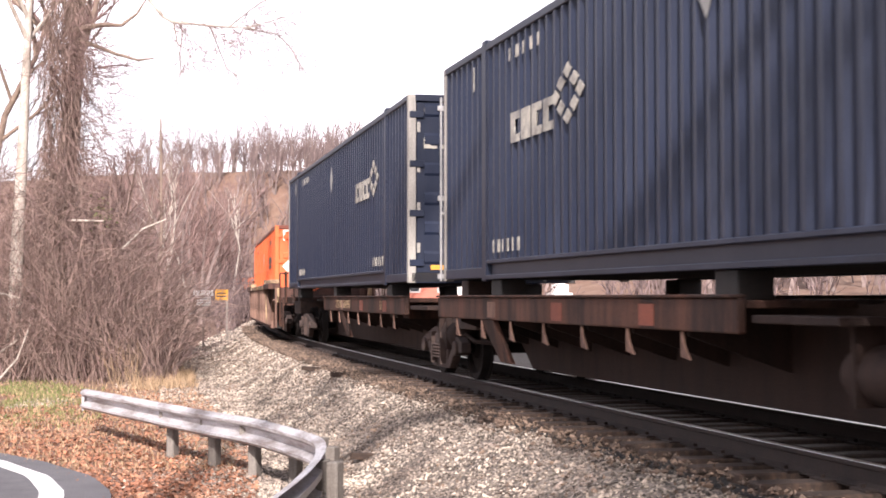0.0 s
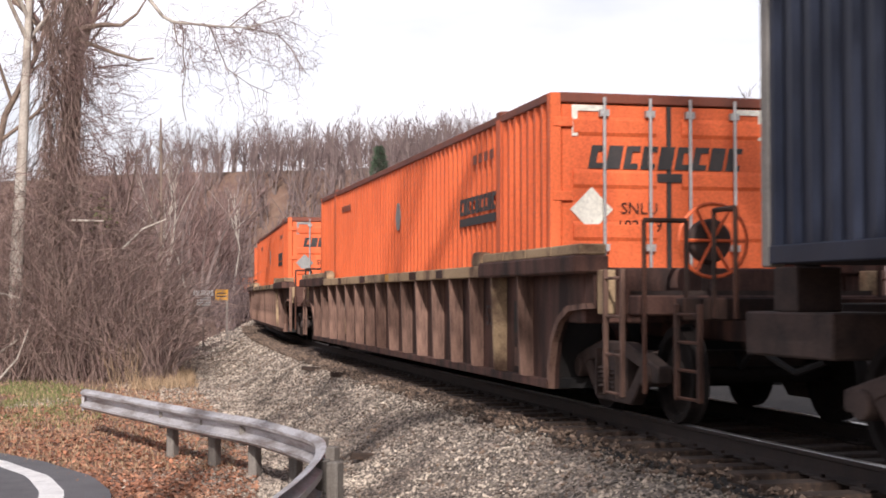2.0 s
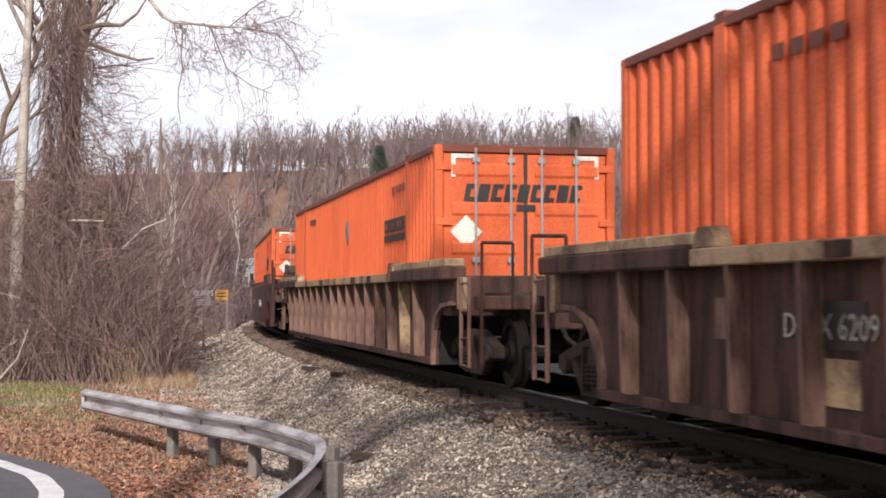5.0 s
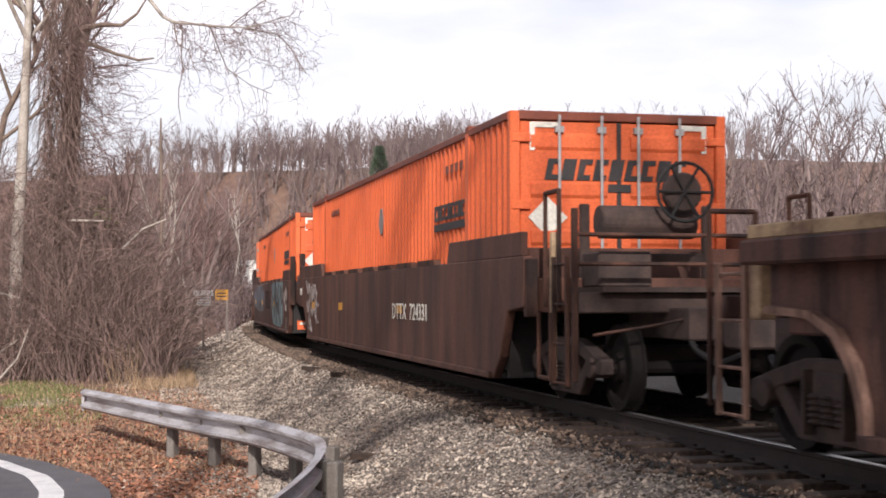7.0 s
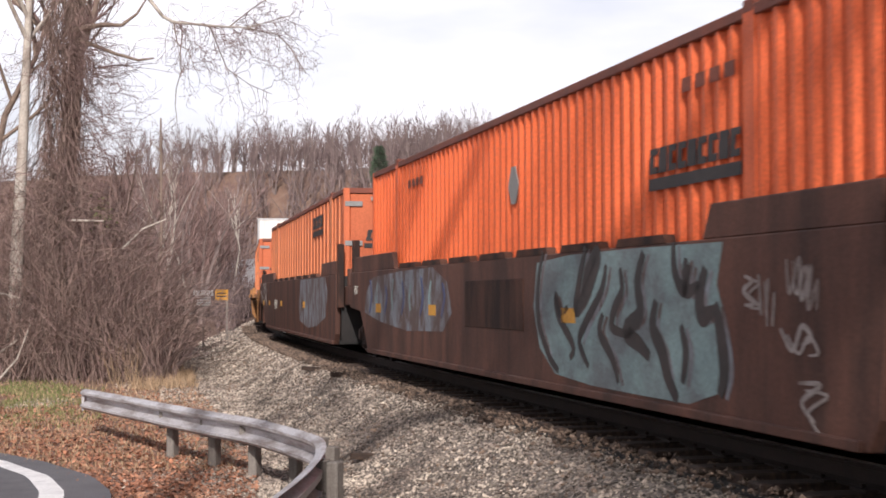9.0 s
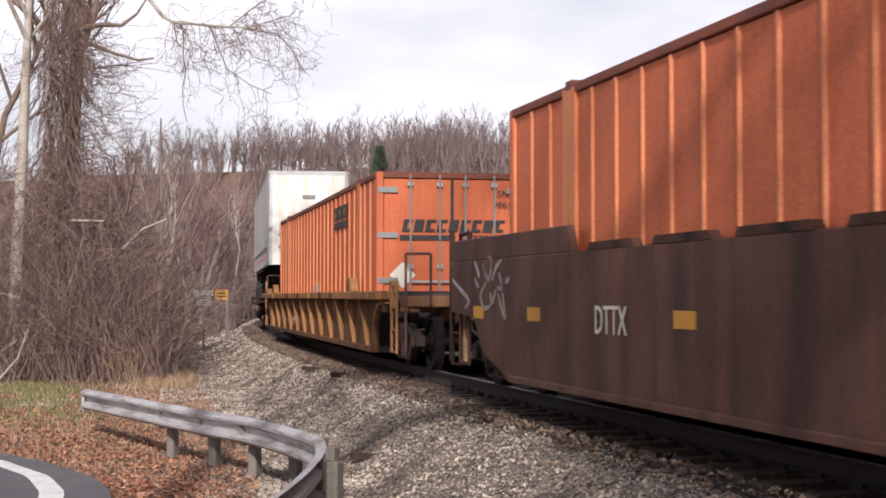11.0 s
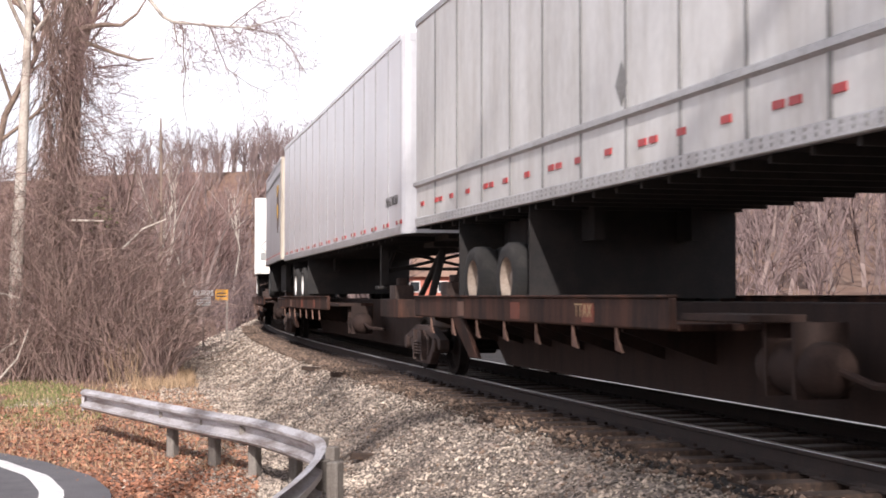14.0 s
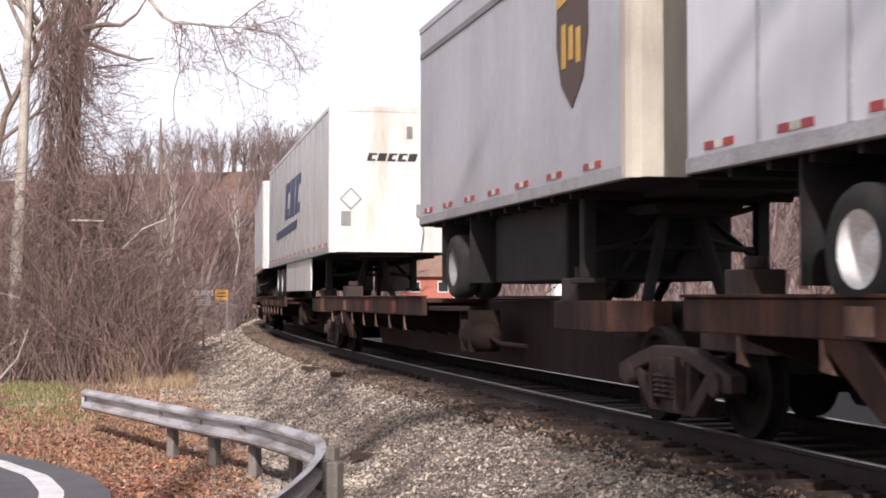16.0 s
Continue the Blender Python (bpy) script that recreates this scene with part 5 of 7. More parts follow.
TEAL = (
    [(3.10, 1.56), (2.92, 1.25), (2.83, 0.99), (3.14, 1.16), (3.39, 1.42), (3.35, 1.48), (3.10, 1.28), (3.01, 1.11)],
    [(3.63, 1.39), (3.51, 1.16), (3.09, 0.87), (2.92, 0.69), (3.17, 0.47)],
    [(3.97, 1.35), (4.01, 1.16), (3.82, 0.99), (3.78, 0.84), (4.22, 0.78)],
    [(4.51, 1.47), (4.37, 1.24), (4.43, 0.97), (4.11, 0.82), (4.43, 0.71), (4.63, 0.62)],
    [(2.60, 1.01), (2.37, 0.95), (2.23, 1.11), (2.32, 0.92), (2.74, 0.65), (2.65, 0.53)],
    [(3.55, 0.96), (3.46, 0.79), (3.78, 0.58), (3.92, 0.37)],
    [(4.77, 1.08), (4.70, 0.87), (4.89, 0.68), (5.01, 0.48), (5.19, 0.31)],
    [(5.12, 1.53), (5.15, 1.30), (5.33, 1.15), (5.44, 1.35)],
    [(5.36, 1.40), (5.35, 1.15), (5.61, 1.20)],
    [(5.88, 1.06), (5.98, 0.81), (6.03, 0.58), (5.95, 0.40)],
    [(1.83, 1.56), (1.67, 1.27), (1.67, 0.88), (2.02, 0.53), (2.32, 0.39)],
    [(5.26, 0.89), (5.35, 0.69), (5.29, 0.45)],
    [(5.72, 1.32), (5.61, 1.11), (5.66, 0.96), (5.85, 1.01)])
TAG_A = (
    [(6.36, 1.25), (6.48, 1.21), (6.34, 1.15), (6.50, 1.06), (6.36, 1.05)],
    [(6.57, 1.26), (6.61, 0.98)],
    [(6.71, 1.23), (6.68, 1.00)],
    [(6.97, 1.35), (7.01, 1.13), (7.14, 1.35), (7.17, 1.09), (7.29, 1.30), (7.27, 1.11)],
    [(6.88, 0.90), (7.04, 0.76), (7.17, 0.92), (7.29, 0.85), (7.17, 0.80)],
    [(7.12, 0.56), (7.40, 0.56), (7.16, 0.44), (7.33, 0.32)])
TAG_B = (
    [(-7.88, 1.47), (-7.79, 1.28), (-7.59, 1.41), (-7.47, 1.22), (-7.32, 1.38), (-7.38, 0.99)],
    [(-7.17, 1.27), (-7.11, 1.10), (-6.94, 1.27), (-7.05, 1.32)],
    [(-6.88, 1.39), (-6.94, 1.10), (-6.67, 1.36), (-6.72, 1.05)],
    [(-6.51, 1.38), (-6.46, 1.26), (-6.38, 1.33), (-6.49, 1.05)],
    [(-7.79, 0.99), (-7.66, 0.78), (-7.53, 1.02), (-7.73, 0.86)],
    [(-7.12, 0.95), (-7.06, 0.75), (-6.89, 0.95), (-7.00, 1.00)],
    [(-6.73, 1.00), (-6.78, 0.76), (-6.52, 0.96), (-6.52, 0.74)],
    [(-6.51, 1.07), (-6.12, 0.92), (-6.52, 0.96)],
    [(-7.29, 0.77), (-7.42, 0.61), (-7.12, 0.40), (-7.48, 0.45)],
    [(-6.52, 0.79), (-6.27, 0.59), (-6.03, 0.56)])
TAG_C = (
    [(-8.91, 1.52), (-8.70, 1.33)],
    [(-8.91, 1.31), (-8.74, 1.21)],
    [(-8.58, 1.48), (-8.34, 1.30), (-8.22, 1.50), (-8.34, 1.56)],
    [(-8.19, 1.29), (-8.04, 1.43), (-7.82, 1.51)],
    [(-8.00, 1.21), (-7.82, 1.21), (-7.93, 1.37)],
    [(-8.42, 1.27), (-8.66, 1.12), (-8.50, 0.98), (-8.23, 1.01)],
    [(-8.27, 1.15), (-8.19, 1.04), (-8.04, 1.18)],
    [(-7.97, 1.15), (-7.83, 0.98), (-7.69, 0.88), (-7.79, 1.15)],
    [(-7.68, 1.26), (-7.54, 1.31)],
    [(-9.92, 1.32), (-9.53, 1.19), (-9.17, 1.06), (-9.35, 0.97)])
blob = [(1.62, 1.45), (1.5, 1.0), (1.7, 0.6), (2.2, 0.36), (3.2, 0.31), (4.4, 0.30), (5.4, 0.30), (5.95, 0.42), (6.06, 0.9), (5.9, 1.2), (6.0, 1.5), (4.2, 1.51), (2.6, 1.5)]
part("graffiti_field", Build().prism(blob, "y", -1.463, -1.455), M_TEAL, UNIT_B, "teal sprayed graffiti field")
part("graffiti_field", Build().prism([(-7.9, 0.85), (-6.6, 0.72), (-4.6, 0.62), (-2.4, 0.66), (-1.95, 0.9), (-2.2, 1.3), (-3.0, 1.5), (-5.2, 1.48), (-7.2, 1.42), (-7.8, 1.15)], "y", -1.463, -1.455), M_SPRAY_GREY, UNIT_B, "faded grey-blue graffiti field")
# Plate added to stand in for the orange container end behind the gap.
lamp = part("marker_plate", Build().box(8.24, 8.26, -1.26, -1.0, 0.3, 0.52), M_ORANGE, UNIT_B, "small orange stand-in for a container end, with white bar")
part("marker_bar", Build().box(8.26, 8.27, -1.2, -1.02, 0.42, 0.48), M_MARK, lamp)
part("side_door_panel", Build().box(-1.25, 1.15, -1.47, -1.455, 0.75, 1.3), M_RUST, UNIT_B, "brown framed access panel", bevel=0.006)
for k, pts in enumerate(TEAL):
    stroke("graffiti_stroke", pts, 0.055 if k % 3 else 0.085, M_BLACK, UNIT_B, 0.006)
    stroke("graffiti_highlight", [(x + 0.11, z - 0.02) for x, z in pts[:4]], 0.035, M_SPRAY_GREY, UNIT_B, 0.004)
for k in range(9):
    x = -7.4 + k * 0.62
    stroke("graffiti_stroke", [(x, 1.38 - 0.05 * (k % 3)), (x + 0.12 * (-1) ** k, 1.1), (x - 0.05, 0.85 + 0.06 * (k % 2))], 0.05, M_TEAL if k % 2 else M_BLUE, UNIT_B, 0.005)
for pts in TAG_A:
    stroke("graffiti_tag", pts, 0.02, M_SPRAY_WHITE, UNIT_B, 0.004)
    stroke("graffiti_tag", [(x + 0.09, z - 0.05 + 0.04 * math.sin(11 * x)) for x, z in pts], 0.013, M_SPRAY_WHITE, UNIT_B, 0.006)
for pts in TAG_B:
    stroke("graffiti_tag", pts, 0.026, M_SPRAY_WHITE, UNIT_A, 0.004)
    stroke("graffiti_tag", [(x + 0.22, z * 0.92 + 0.04 + 0.05 * math.sin(9 * x)) for x, z in pts], 0.018, M_SPRAY_WHITE, UNIT_A, 0.006)
for pts in TAG_C:
    stroke("graffiti_tag", pts, 0.030, M_SPRAY_WHITE, UNIT_C, 0.004)
part("graffiti_field", Build().prism([(1.8, 0.55), (3.4, 0.42), (5.2, 0.5), (6.6, 0.7), (6.9, 1.2), (6.5, 1.5), (1.9, 1.5), (1.5, 1.0)], "y", -1.463, -1.455), M_SPRAY_GREY, UNIT_C, "thin pale sprayed patch")


# ---- plants: numpy tools ----
def prisms(p, q, r0, r1, sides=3):
    """Many thin tapered rods at once."""
    p, q = np.asarray(p, float), np.asarray(q, float)
    d = q - p
    d /= np.maximum(np.linalg.norm(d, axis=1, keepdims=True), 1e-9)
    ref = np.where(np.abs(d[:, 2:3]) > 0.9, [[1.0, 0, 0]], [[0, 0, 1.0]])
    u = np.cross(d, ref)
    u /= np.linalg.norm(u, axis=1, keepdims=True)
    w = np.cross(d, u)
    rings = []
    for c, r in ((p, r0), (q, r1)):
        for i in range(sides):
            a = 2 * math.pi * i / sides
            rings.append(c + (u * math.cos(a) + w * math.sin(a)) * np.asarray(r)[:, None])
    v = np.stack(rings, 1).reshape(-1, 3)
    k = np.arange(len(p))[:, None] * 2 * sides
    f = np.concatenate([k + np.array([[i, (i + 1) % sides, (i + 1) % sides + sides, i + sides]]) for i in range(sides)])
    return v, f


def grow(rng, tall, r0, forks=(9, 5, 4), lean=(0, 0), spread=0.8, bare=0.35, droop=0.0, wander=0.12, tip=0.006, full=True):
    """Segments (from, to, radius, radius, order) of one bare tree standing at the origin."""
    segs = []

    def shoot(p, d, length, r, order):
        n = (7, 5, 4, 3)[order] if full else (6, 3, 2, 2)[order]
        pts = [p]
        for i in range(n):
            d = d + Vector((rng.gauss(0, wander), rng.gauss(0, wander), rng.gauss(0, wander) + (0.06 if order else 0.0) - droop * order * 0.1))
            d.normalize()
            e = p + d * (length / n)
            ra, rb = r * (1 - 0.8 * i / n), r * (1 - 0.8 * (i + 1) / n)
            segs.append((p, e, max(ra, tip), max(rb, tip), order))
            p = e
            pts.append(p)
        if order < len(forks):
            for k in range(forks[order]):
                f = rng.uniform(bare if order == 0 else 0.2, 1.0)
                i = min(int(f * n), n - 1)
                q = pts[i].lerp(pts[i + 1], f * n - i)
                a = rng.uniform(0, 2 * math.pi)
                out = Vector((math.cos(a), math.sin(a), 0))
                base = (pts[i + 1] - pts[i]).normalized()
                side = (out - base * out.dot(base)).normalized()
                dd = (base * rng.uniform(0.5, 1.1) + side * spread * rng.uniform(0.5, 1.2)).normalized()
                ln = length * rng.uniform(0.28, 0.55) * (1.15 - 0.6 * f if order == 0 else 1)
                shoot(q, dd, ln, r * (1 - 0.8 * f) * 0.55 + tip, order + 1)

    shoot(Vector((0, 0, -0.3)), Vector((lean[0], lean[1], 1)).normalized(), tall, r0, 0)
    return segs


def seg_arrays(segs, keep=lambda o: True):
    s = [g for g in segs if keep(g[4])]
    return (np.array([g[0] for g in s]), np.array([g[1] for g in s]), np.array([g[2] for g in s]), np.array([g[3] for g in s]))


def tree(x, y, segs, bark, twig, label, name="bare_tree", spin=0.0, thick=6):
    """One tree: trunk and limbs in one part, twigs in another."""
    z = float(height(np.array([x]), np.array([y]))[0])
    t = tagged(new(name), label, "tree")
    t.matrix_basis = pose(x, y, z, 0, 0, spin)
    for pname, keep, mat, sides in (("trunk", lambda o: o <= 1, bark, thick), ("crown", lambda o: o > 1, twig, 3)):
        v, f = prisms(*seg_arrays(segs, keep), sides)
        o = new(pname, array_mesh(pname, v, f, mat, pname == "trunk"))
        o.parent = t
    return t


rnd = random.Random(7)
gen = np.random.default_rng(11)

# ---- far woods ----
FOREST = [grow(rnd, rnd.uniform(11, 15), rnd.uniform(0.13, 0.2), (9, 4, 2), (rnd.uniform(-0.06, 0.06), rnd.uniform(-0.06, 0.06)), 0.5, 0.25, wander=0.09, tip=0.012, full=False) for _ in range(7)]
HILLSIDE = [grow(rnd, rnd.uniform(10.5, 14.5), rnd.uniform(0.13, 0.2), (10, 4, 2), (rnd.uniform(-0.05, 0.05), rnd.uniform(-0.05, 0.05)), 0.5, 0.1, wander=0.09, tip=0.014, full=False) for _ in range(9)]
SAPLING = [grow(rnd, rnd.uniform(4, 7), 0.05, (9, 4), (rnd.uniform(-0.15, 0.15), rnd.uniform(-0.15, 0.15)), 0.7, 0.1, tip=0.012, full=False) for _ in range(5)]


def woods(name, protos, places, mat, label, pick):
    """A stand of trees too many to count, in one mesh."""
    P, Q, A, B = [], [], [], []
    packs = [seg_arrays(s, pick) for s in protos]
    for i, (x, y, k) in enumerate(places):
        p, q, a, b = packs[i % len(packs)]
        c, sn = math.cos(i * 2.4), math.sin(i * 2.4)
        R = np.array([[c, -sn, 0], [sn, c, 0], [0, 0, 1]]).T * k
        o = np.array([x, y, float(height(np.array([x]), np.array([y]))[0])])
        P.append(p @ R + o)
        Q.append(q @ R + o)
        A.append(a * k ** 0.5)
        B.append(b * k ** 0.5)
    v, f = prisms(np.concatenate(P), np.concatenate(Q), np.concatenate(A), np.concatenate(B), 3)
    return tagged(new(name, array_mesh(name, v, f, mat)), label, "woods", kind="stuff")


def scatter(n, r0, r1, a0, a1, low, clear=7.0, k=(0.8, 1.2)):
    """Places in a fan before the camera, clear of the track."""
    out = []
    while len(out) < n:
        r = math.sqrt(rnd.uniform(r0 * r0, r1 * r1))
        a = rnd.uniform(a0, a1)
        x, y = r * math.sin(a), r * math.cos(a)
        side = float(line_near(np.array([x]), np.array([y]))[0][0])
        if abs(side) > clear and low(x, y, side):
            out.append((x, y, rnd.uniform(*k)))
    return out


OUTER = scatter(560, 104, 190, -0.19, 0.16, lambda x, y, s: True, 5.0, k=(0.42, 0.66)) + scatter(420, 180, 226, -0.23, 0.02, lambda x, y, s: s < 0, 6.0, k=(0.42, 0.66)) + scatter(45, 90, 125, -0.095, -0.03, lambda x, y, s: s < -6, 6.0, k=(0.5, 0.68)) + scatter(60, 80, 200, -0.36, -0.17, lambda x, y, s: s > 0, k=(0.5, 0.75))
INNER = [(x, y, k * (0.6 + 1.7 * (x / y - 0.15))) for x, y, k in scatter(95, 72, 125, 0.14, 0.40, lambda x, y, s: s < 0, k=(0.85, 1.15))]
EDGE = scatter(130, 92, 130, -0.26, -0.10, lambda x, y, s: s > 4.5, 4.5, k=(0.5, 0.78))
RIDGE = scatter(90, 176, 222, 0.02, 0.22, lambda x, y, s: True, k=(0.38, 0.6)) + scatter(110, 206, 236, -0.22, 0.03, lambda x, y, s: s < 0, k=(0.38, 0.6))
BRUSH = scatter(150, 52, 115, 0.0, 0.40, lambda x, y, s: s < -6 and math.hypot(x - 7, y - 82) > 7 and abs(x / y + 0.01) > 0.035 and abs(x / y - 0.083) > 0.013, k=(0.6, 1.1)) + scatter(110, 66, 130, -0.36, -0.06, lambda x, y, s: s > 5, k=(0.4, 0.75)) + scatter(75, 78, 118, -0.162, -0.122, lambda x, y, s: s > 2.8, 2.8, k=(0.5, 0.8))
# Unseen woods added behind the camera to cut the glow of low sky.
BEHIND = scatter(70, 28, 80, 0.75, 5.6, lambda x, y, s: abs(s) > 9 and not (-14 < x < 0) and math.hypot(x - 6, y + 14) > 8, k=(0.9, 1.3))
woods("woods_behind", HILLSIDE, BEHIND, M_WOODS, "unseen bare woods added behind the camera to dim the low sky", lambda o: o < 3)
woods("hillside_woods", HILLSIDE, OUTER, M_WOODS, "grey-brown bare deciduous woods up a hillside", lambda o: 0 < o < 3)
woods("ridge_woods", HILLSIDE, INNER + RIDGE, M_WOODS, "bare deciduous woods along a ridge", lambda o: o > 0)
woods("far_trunks", HILLSIDE, OUTER + INNER + RIDGE, M_WOODS_PALE, "pale straight trunks of bare woods", lambda o: o == 0)
woods("woods_edge", FOREST, EDGE, M_TWIG, "fine reddish bare trees behind the thicket", lambda o: o > 0)
woods("woods_edge_trunks", FOREST, EDGE, M_WOODS_PALE, "pale trunks behind the thicket", lambda o: o == 0)
woods("underbrush", SAPLING, BRUSH, M_WOODS, "tan leafless underbrush below the woods", lambda o: True)


# evergreens among them
def pine(x, y, tall, label):
    z = float(height(np.array([x]), np.array([y]))[0])
    t = tagged(new("pine_tree"), label, "tree", "pines on the hill")
    t.matrix_basis = pose(x, y, z)
    part("trunk", Build().rod((0, 0, -0.3), (0, 0, tall), 0.22, 8, 0.03), M_BARK, t)
    n = 1500
    u = gen.random(n) ** 0.7
    zz = tall * (0.35 + 0.65 * u)
    reach = tall * 0.2 * (1.05 - u) + 0.15
    a = np.round(gen.random(n) * 9) / 9 * 6.283 + gen.normal(0, 0.22, n) + zz * 2
    rr = reach * gen.random(n) ** 0.5
    c = np.stack([rr * np.cos(a), rr * np.sin(a), zz - rr * 0.2], 1)
    d = np.stack([np.cos(a) + gen.normal(0, 0.5, n), np.sin(a) + gen.normal(0, 0.5, n), gen.normal(0.15, 0.4, n)], 1)
    v, f = prisms(c, c + d * 0.32, np.full(n, 0.085), np.full(n, 0.01), 3)
    o = new("crown", array_mesh("crown", v, f, M_PINE))
    o.parent = t


pine(-8.1, 180, 7.0, "small dark pine among bare woods")
pine(17.4, 186, 7.5, "tall dark pine above the ridge")

# ---- the thicket and trees by the track ----
VINE_LIMBS = [(Vector(p), Vector(q), r * (1 - 0.17 * k), r * (0.83 - 0.17 * k), 1) for r, pts in ((0.095, ((0.1, 0, 8.9), (0.53, 0, 9.07), (1.18, 0, 9.19), (1.65, 0, 9.17), (2.05, 0, 9.47), (2.5, 0, 10.2))),
              (0.07, ((0.3, 0.1, 8.85), (0.86, 0, 8.67), (1.49, 0, 8.42), (2.1, 0, 8.25), (2.5, 0.1, 8.32)))) for k, (p, q) in enumerate(zip(pts, pts[1:]))]
vine_tree = tree(-10.1, 37.0, VINE_LIMBS + grow(random.Random(9), 15, 0.36, (11, 6, 4), (0.015, 0.0), 0.5, 0.42, wander=0.06, tip=0.007), M_BARK, M_TWIG, "thick bare tree trunk hung with dry vines", thick=10)
tree(-10.98, 36.2, grow(random.Random(4), 14, 0.21, (8, 5, 4), (0.02, 0.0), 0.8, 0.62, wander=0.012, tip=0.007), M_BARK_PALE, M_TWIG, "slim pale-barked bare tree beside vines", thick=9)
tree(-12.6, 38.5, grow(rnd, 13, 0.16, (9, 6, 4), (-0.1, 0.0), 0.8, 0.2, tip=0.007), M_BARK, M_TWIG, "dark crooked bare tree in the thicket")
tree(-8.6, 41.0, grow(rnd, 5.2, 0.06, (12, 6, 4), (0.05, 0.0), 0.7, 0.2, tip=0.006), M_BARK, M_TWIG, "young bare tree above brambles")
tree(-10.9, 44.0, grow(rnd, 7.0, 0.08, (12, 6, 4), (0.0, 0.0), 0.7, 0.2, tip=0.006), M_BARK, M_TWIG, "young bare tree behind the vine-hung trunk")
for x, y, tall in ((-16.9, 95.0, 11.5), (-15.0, 100.0, 10.3), (-17.6, 88.0, 10.5), (-13.9, 63.0, 7.5)):
    tree(x, y, grow(rnd, tall, 0.1, (10, 4, 2), (rnd.uniform(-0.05, 0.05), 0), 0.5, 0.35, tip=0.008), M_BARK_PALE, M_WOODS_PALE, "slender pale birch-like bare tree")

snag = tagged(new("dead_snag"), "dead branchless grey snag above the thicket", "tree")
snag.matrix_basis = pose(-12.0, 60.0, float(height(np.array([-12.0]), np.array([60.0]))[0]))
part("trunk", Build().rod((0, 0, -0.3), (0.05, 0, 5.0), 0.085, 8, 0.065).rod((0.05, 0, 5.0), (0.0, 0, 9.5), 0.065, 8, 0.035), M_BARK, snag)
for h, dx in ((7.2, 0.35), (8.1, -0.3), (6.0, -0.4)):
    part("stub", Build().rod((0.02, 0, h), (dx, 0.05, h + 0.3), 0.035, 5, 0.015), M_BARK, snag)


def strands(n, place, name, mat, label, r=(0.006, 0.013)):
    """Many wiry stems: place() gives each one's start, heading, length and pull."""
    P, Q, A, B = [], [], [], []
    for _ in range(n):
        p, d, length, pull, k = place()
        ra = rnd.uniform(*r)
        for i in range(k):
            d = (d + Vector((rnd.gauss(0, 0.2), rnd.gauss(0, 0.2), rnd.gauss(0, 0.14))) + pull).normalized()
            q = p + d * (length / k)
            P.append(p), Q.append(q), A.append(ra * (1 - 0.6 * i / k)), B.append(ra * (1 - 0.6 * (i + 1) / k))
            p = q
    v, f = prisms(np.array(P), np.array(Q), np.array(A), np.array(B), 3)
    return new(name, array_mesh(name, v, f, mat))


def thicket_top(x, y):
    """How high the brambles stand at a place."""
    across = x / y
    return float(np.interp(across, [-0.34, -0.24, -0.205, -0.184, -0.176, -0.155, -0.138], [5.6, 4.9, 3.2, 1.7, 0.9, 0.9, 0.5]))


def bramble():
    while True:
        y = rnd.uniform(34, 50)
        x = rnd.uniform(-0.345, -0.14) * y
        if float(line_near(np.array([x]), np.array([y]))[0][0]) > 4.2:
            break
    top = thicket_top(x, y)
    z = float(height(np.array([x]), np.array([y]))[0])
    up = rnd.random() < 0.5
    start = Vector((x, y, z if up else z + top * rnd.uniform(0.15, 1.0)))
    d = Vector((rnd.gauss(0, 0.35), rnd.gauss(0, 0.35), 1.0)) if up else Vector((rnd.gauss(0, 1), rnd.gauss(0, 1), rnd.gauss(0.1, 0.6)))
    return start, d, top * rnd.uniform(0.5, 1.15) if up else rnd.uniform(0.5, 1.7), Vector((0, 0, -0.10 if up else -0.05)), 6 if up else 4


tagged(strands(8200, bramble, "bramble_thicket", M_VINE, "", (0.005, 0.013)), "dense tangle of dry brown brambles and vines", "thicket", kind="stuff")
tagged(strands(3200, bramble, "bramble_shoots", M_TWIG, "", (0.005, 0.010)), "reddish leafless shoots among brambles", "thicket", kind="stuff")


def hanging():
    a, h = rnd.uniform(0, 6.28), rnd.uniform(2.2, 10.5)
    off = abs(rnd.gauss(0, 0.16)) + 0.27
    p = Vector((off * math.cos(a) + 0.012 * h, off * math.sin(a), h))
    return p, Vector((rnd.gauss(0, 0.3), rnd.gauss(0, 0.3), -1)), rnd.uniform(0.8, min(2.8, h)), Vector((0.0, 0, -0.12)), 7


vines = strands(1500, hanging, "vines", M_VINE, "", (0.005, 0.013))
vines.parent = vine_tree
tagged(vines, "dry tan vines hanging along the trunk", kind="stuff")


def crooked(out, p, d, ln, r, depth, sag=-0.03, chance=0.75):
    """A crooked twig that forks: its segments go into out."""
    n = 5
    for i in range(n):
        d = (d + Vector((rnd.gauss(0, 0.36), rnd.gauss(0, 0.3), rnd.gauss(sag, 0.32)))).normalized()
        q = p + d * ln / n
        out.append((p, q, max(r * (1 - 0.7 * i / n), 0.0035), max(r * (1 - 0.7 * (i + 1) / n), 0.004)))
        p = q
        if depth and rnd.random() < chance:
            crooked(out, p, (d + Vector((rnd.gauss(0, 0.8), rnd.gauss(0, 0.5), rnd.gauss(-0.1, 0.7)))).normalized(), ln * rnd.uniform(0.35, 0.65), r * 0.6, depth - 1, sag, chance)


def twig_mesh(name, out, mat):
    v, f = prisms(*(np.array([g[i] for g in out]) for i in range(4)), 4)
    return tagged(new(name, array_mesh(name, v, f, mat)), kind="stuff")


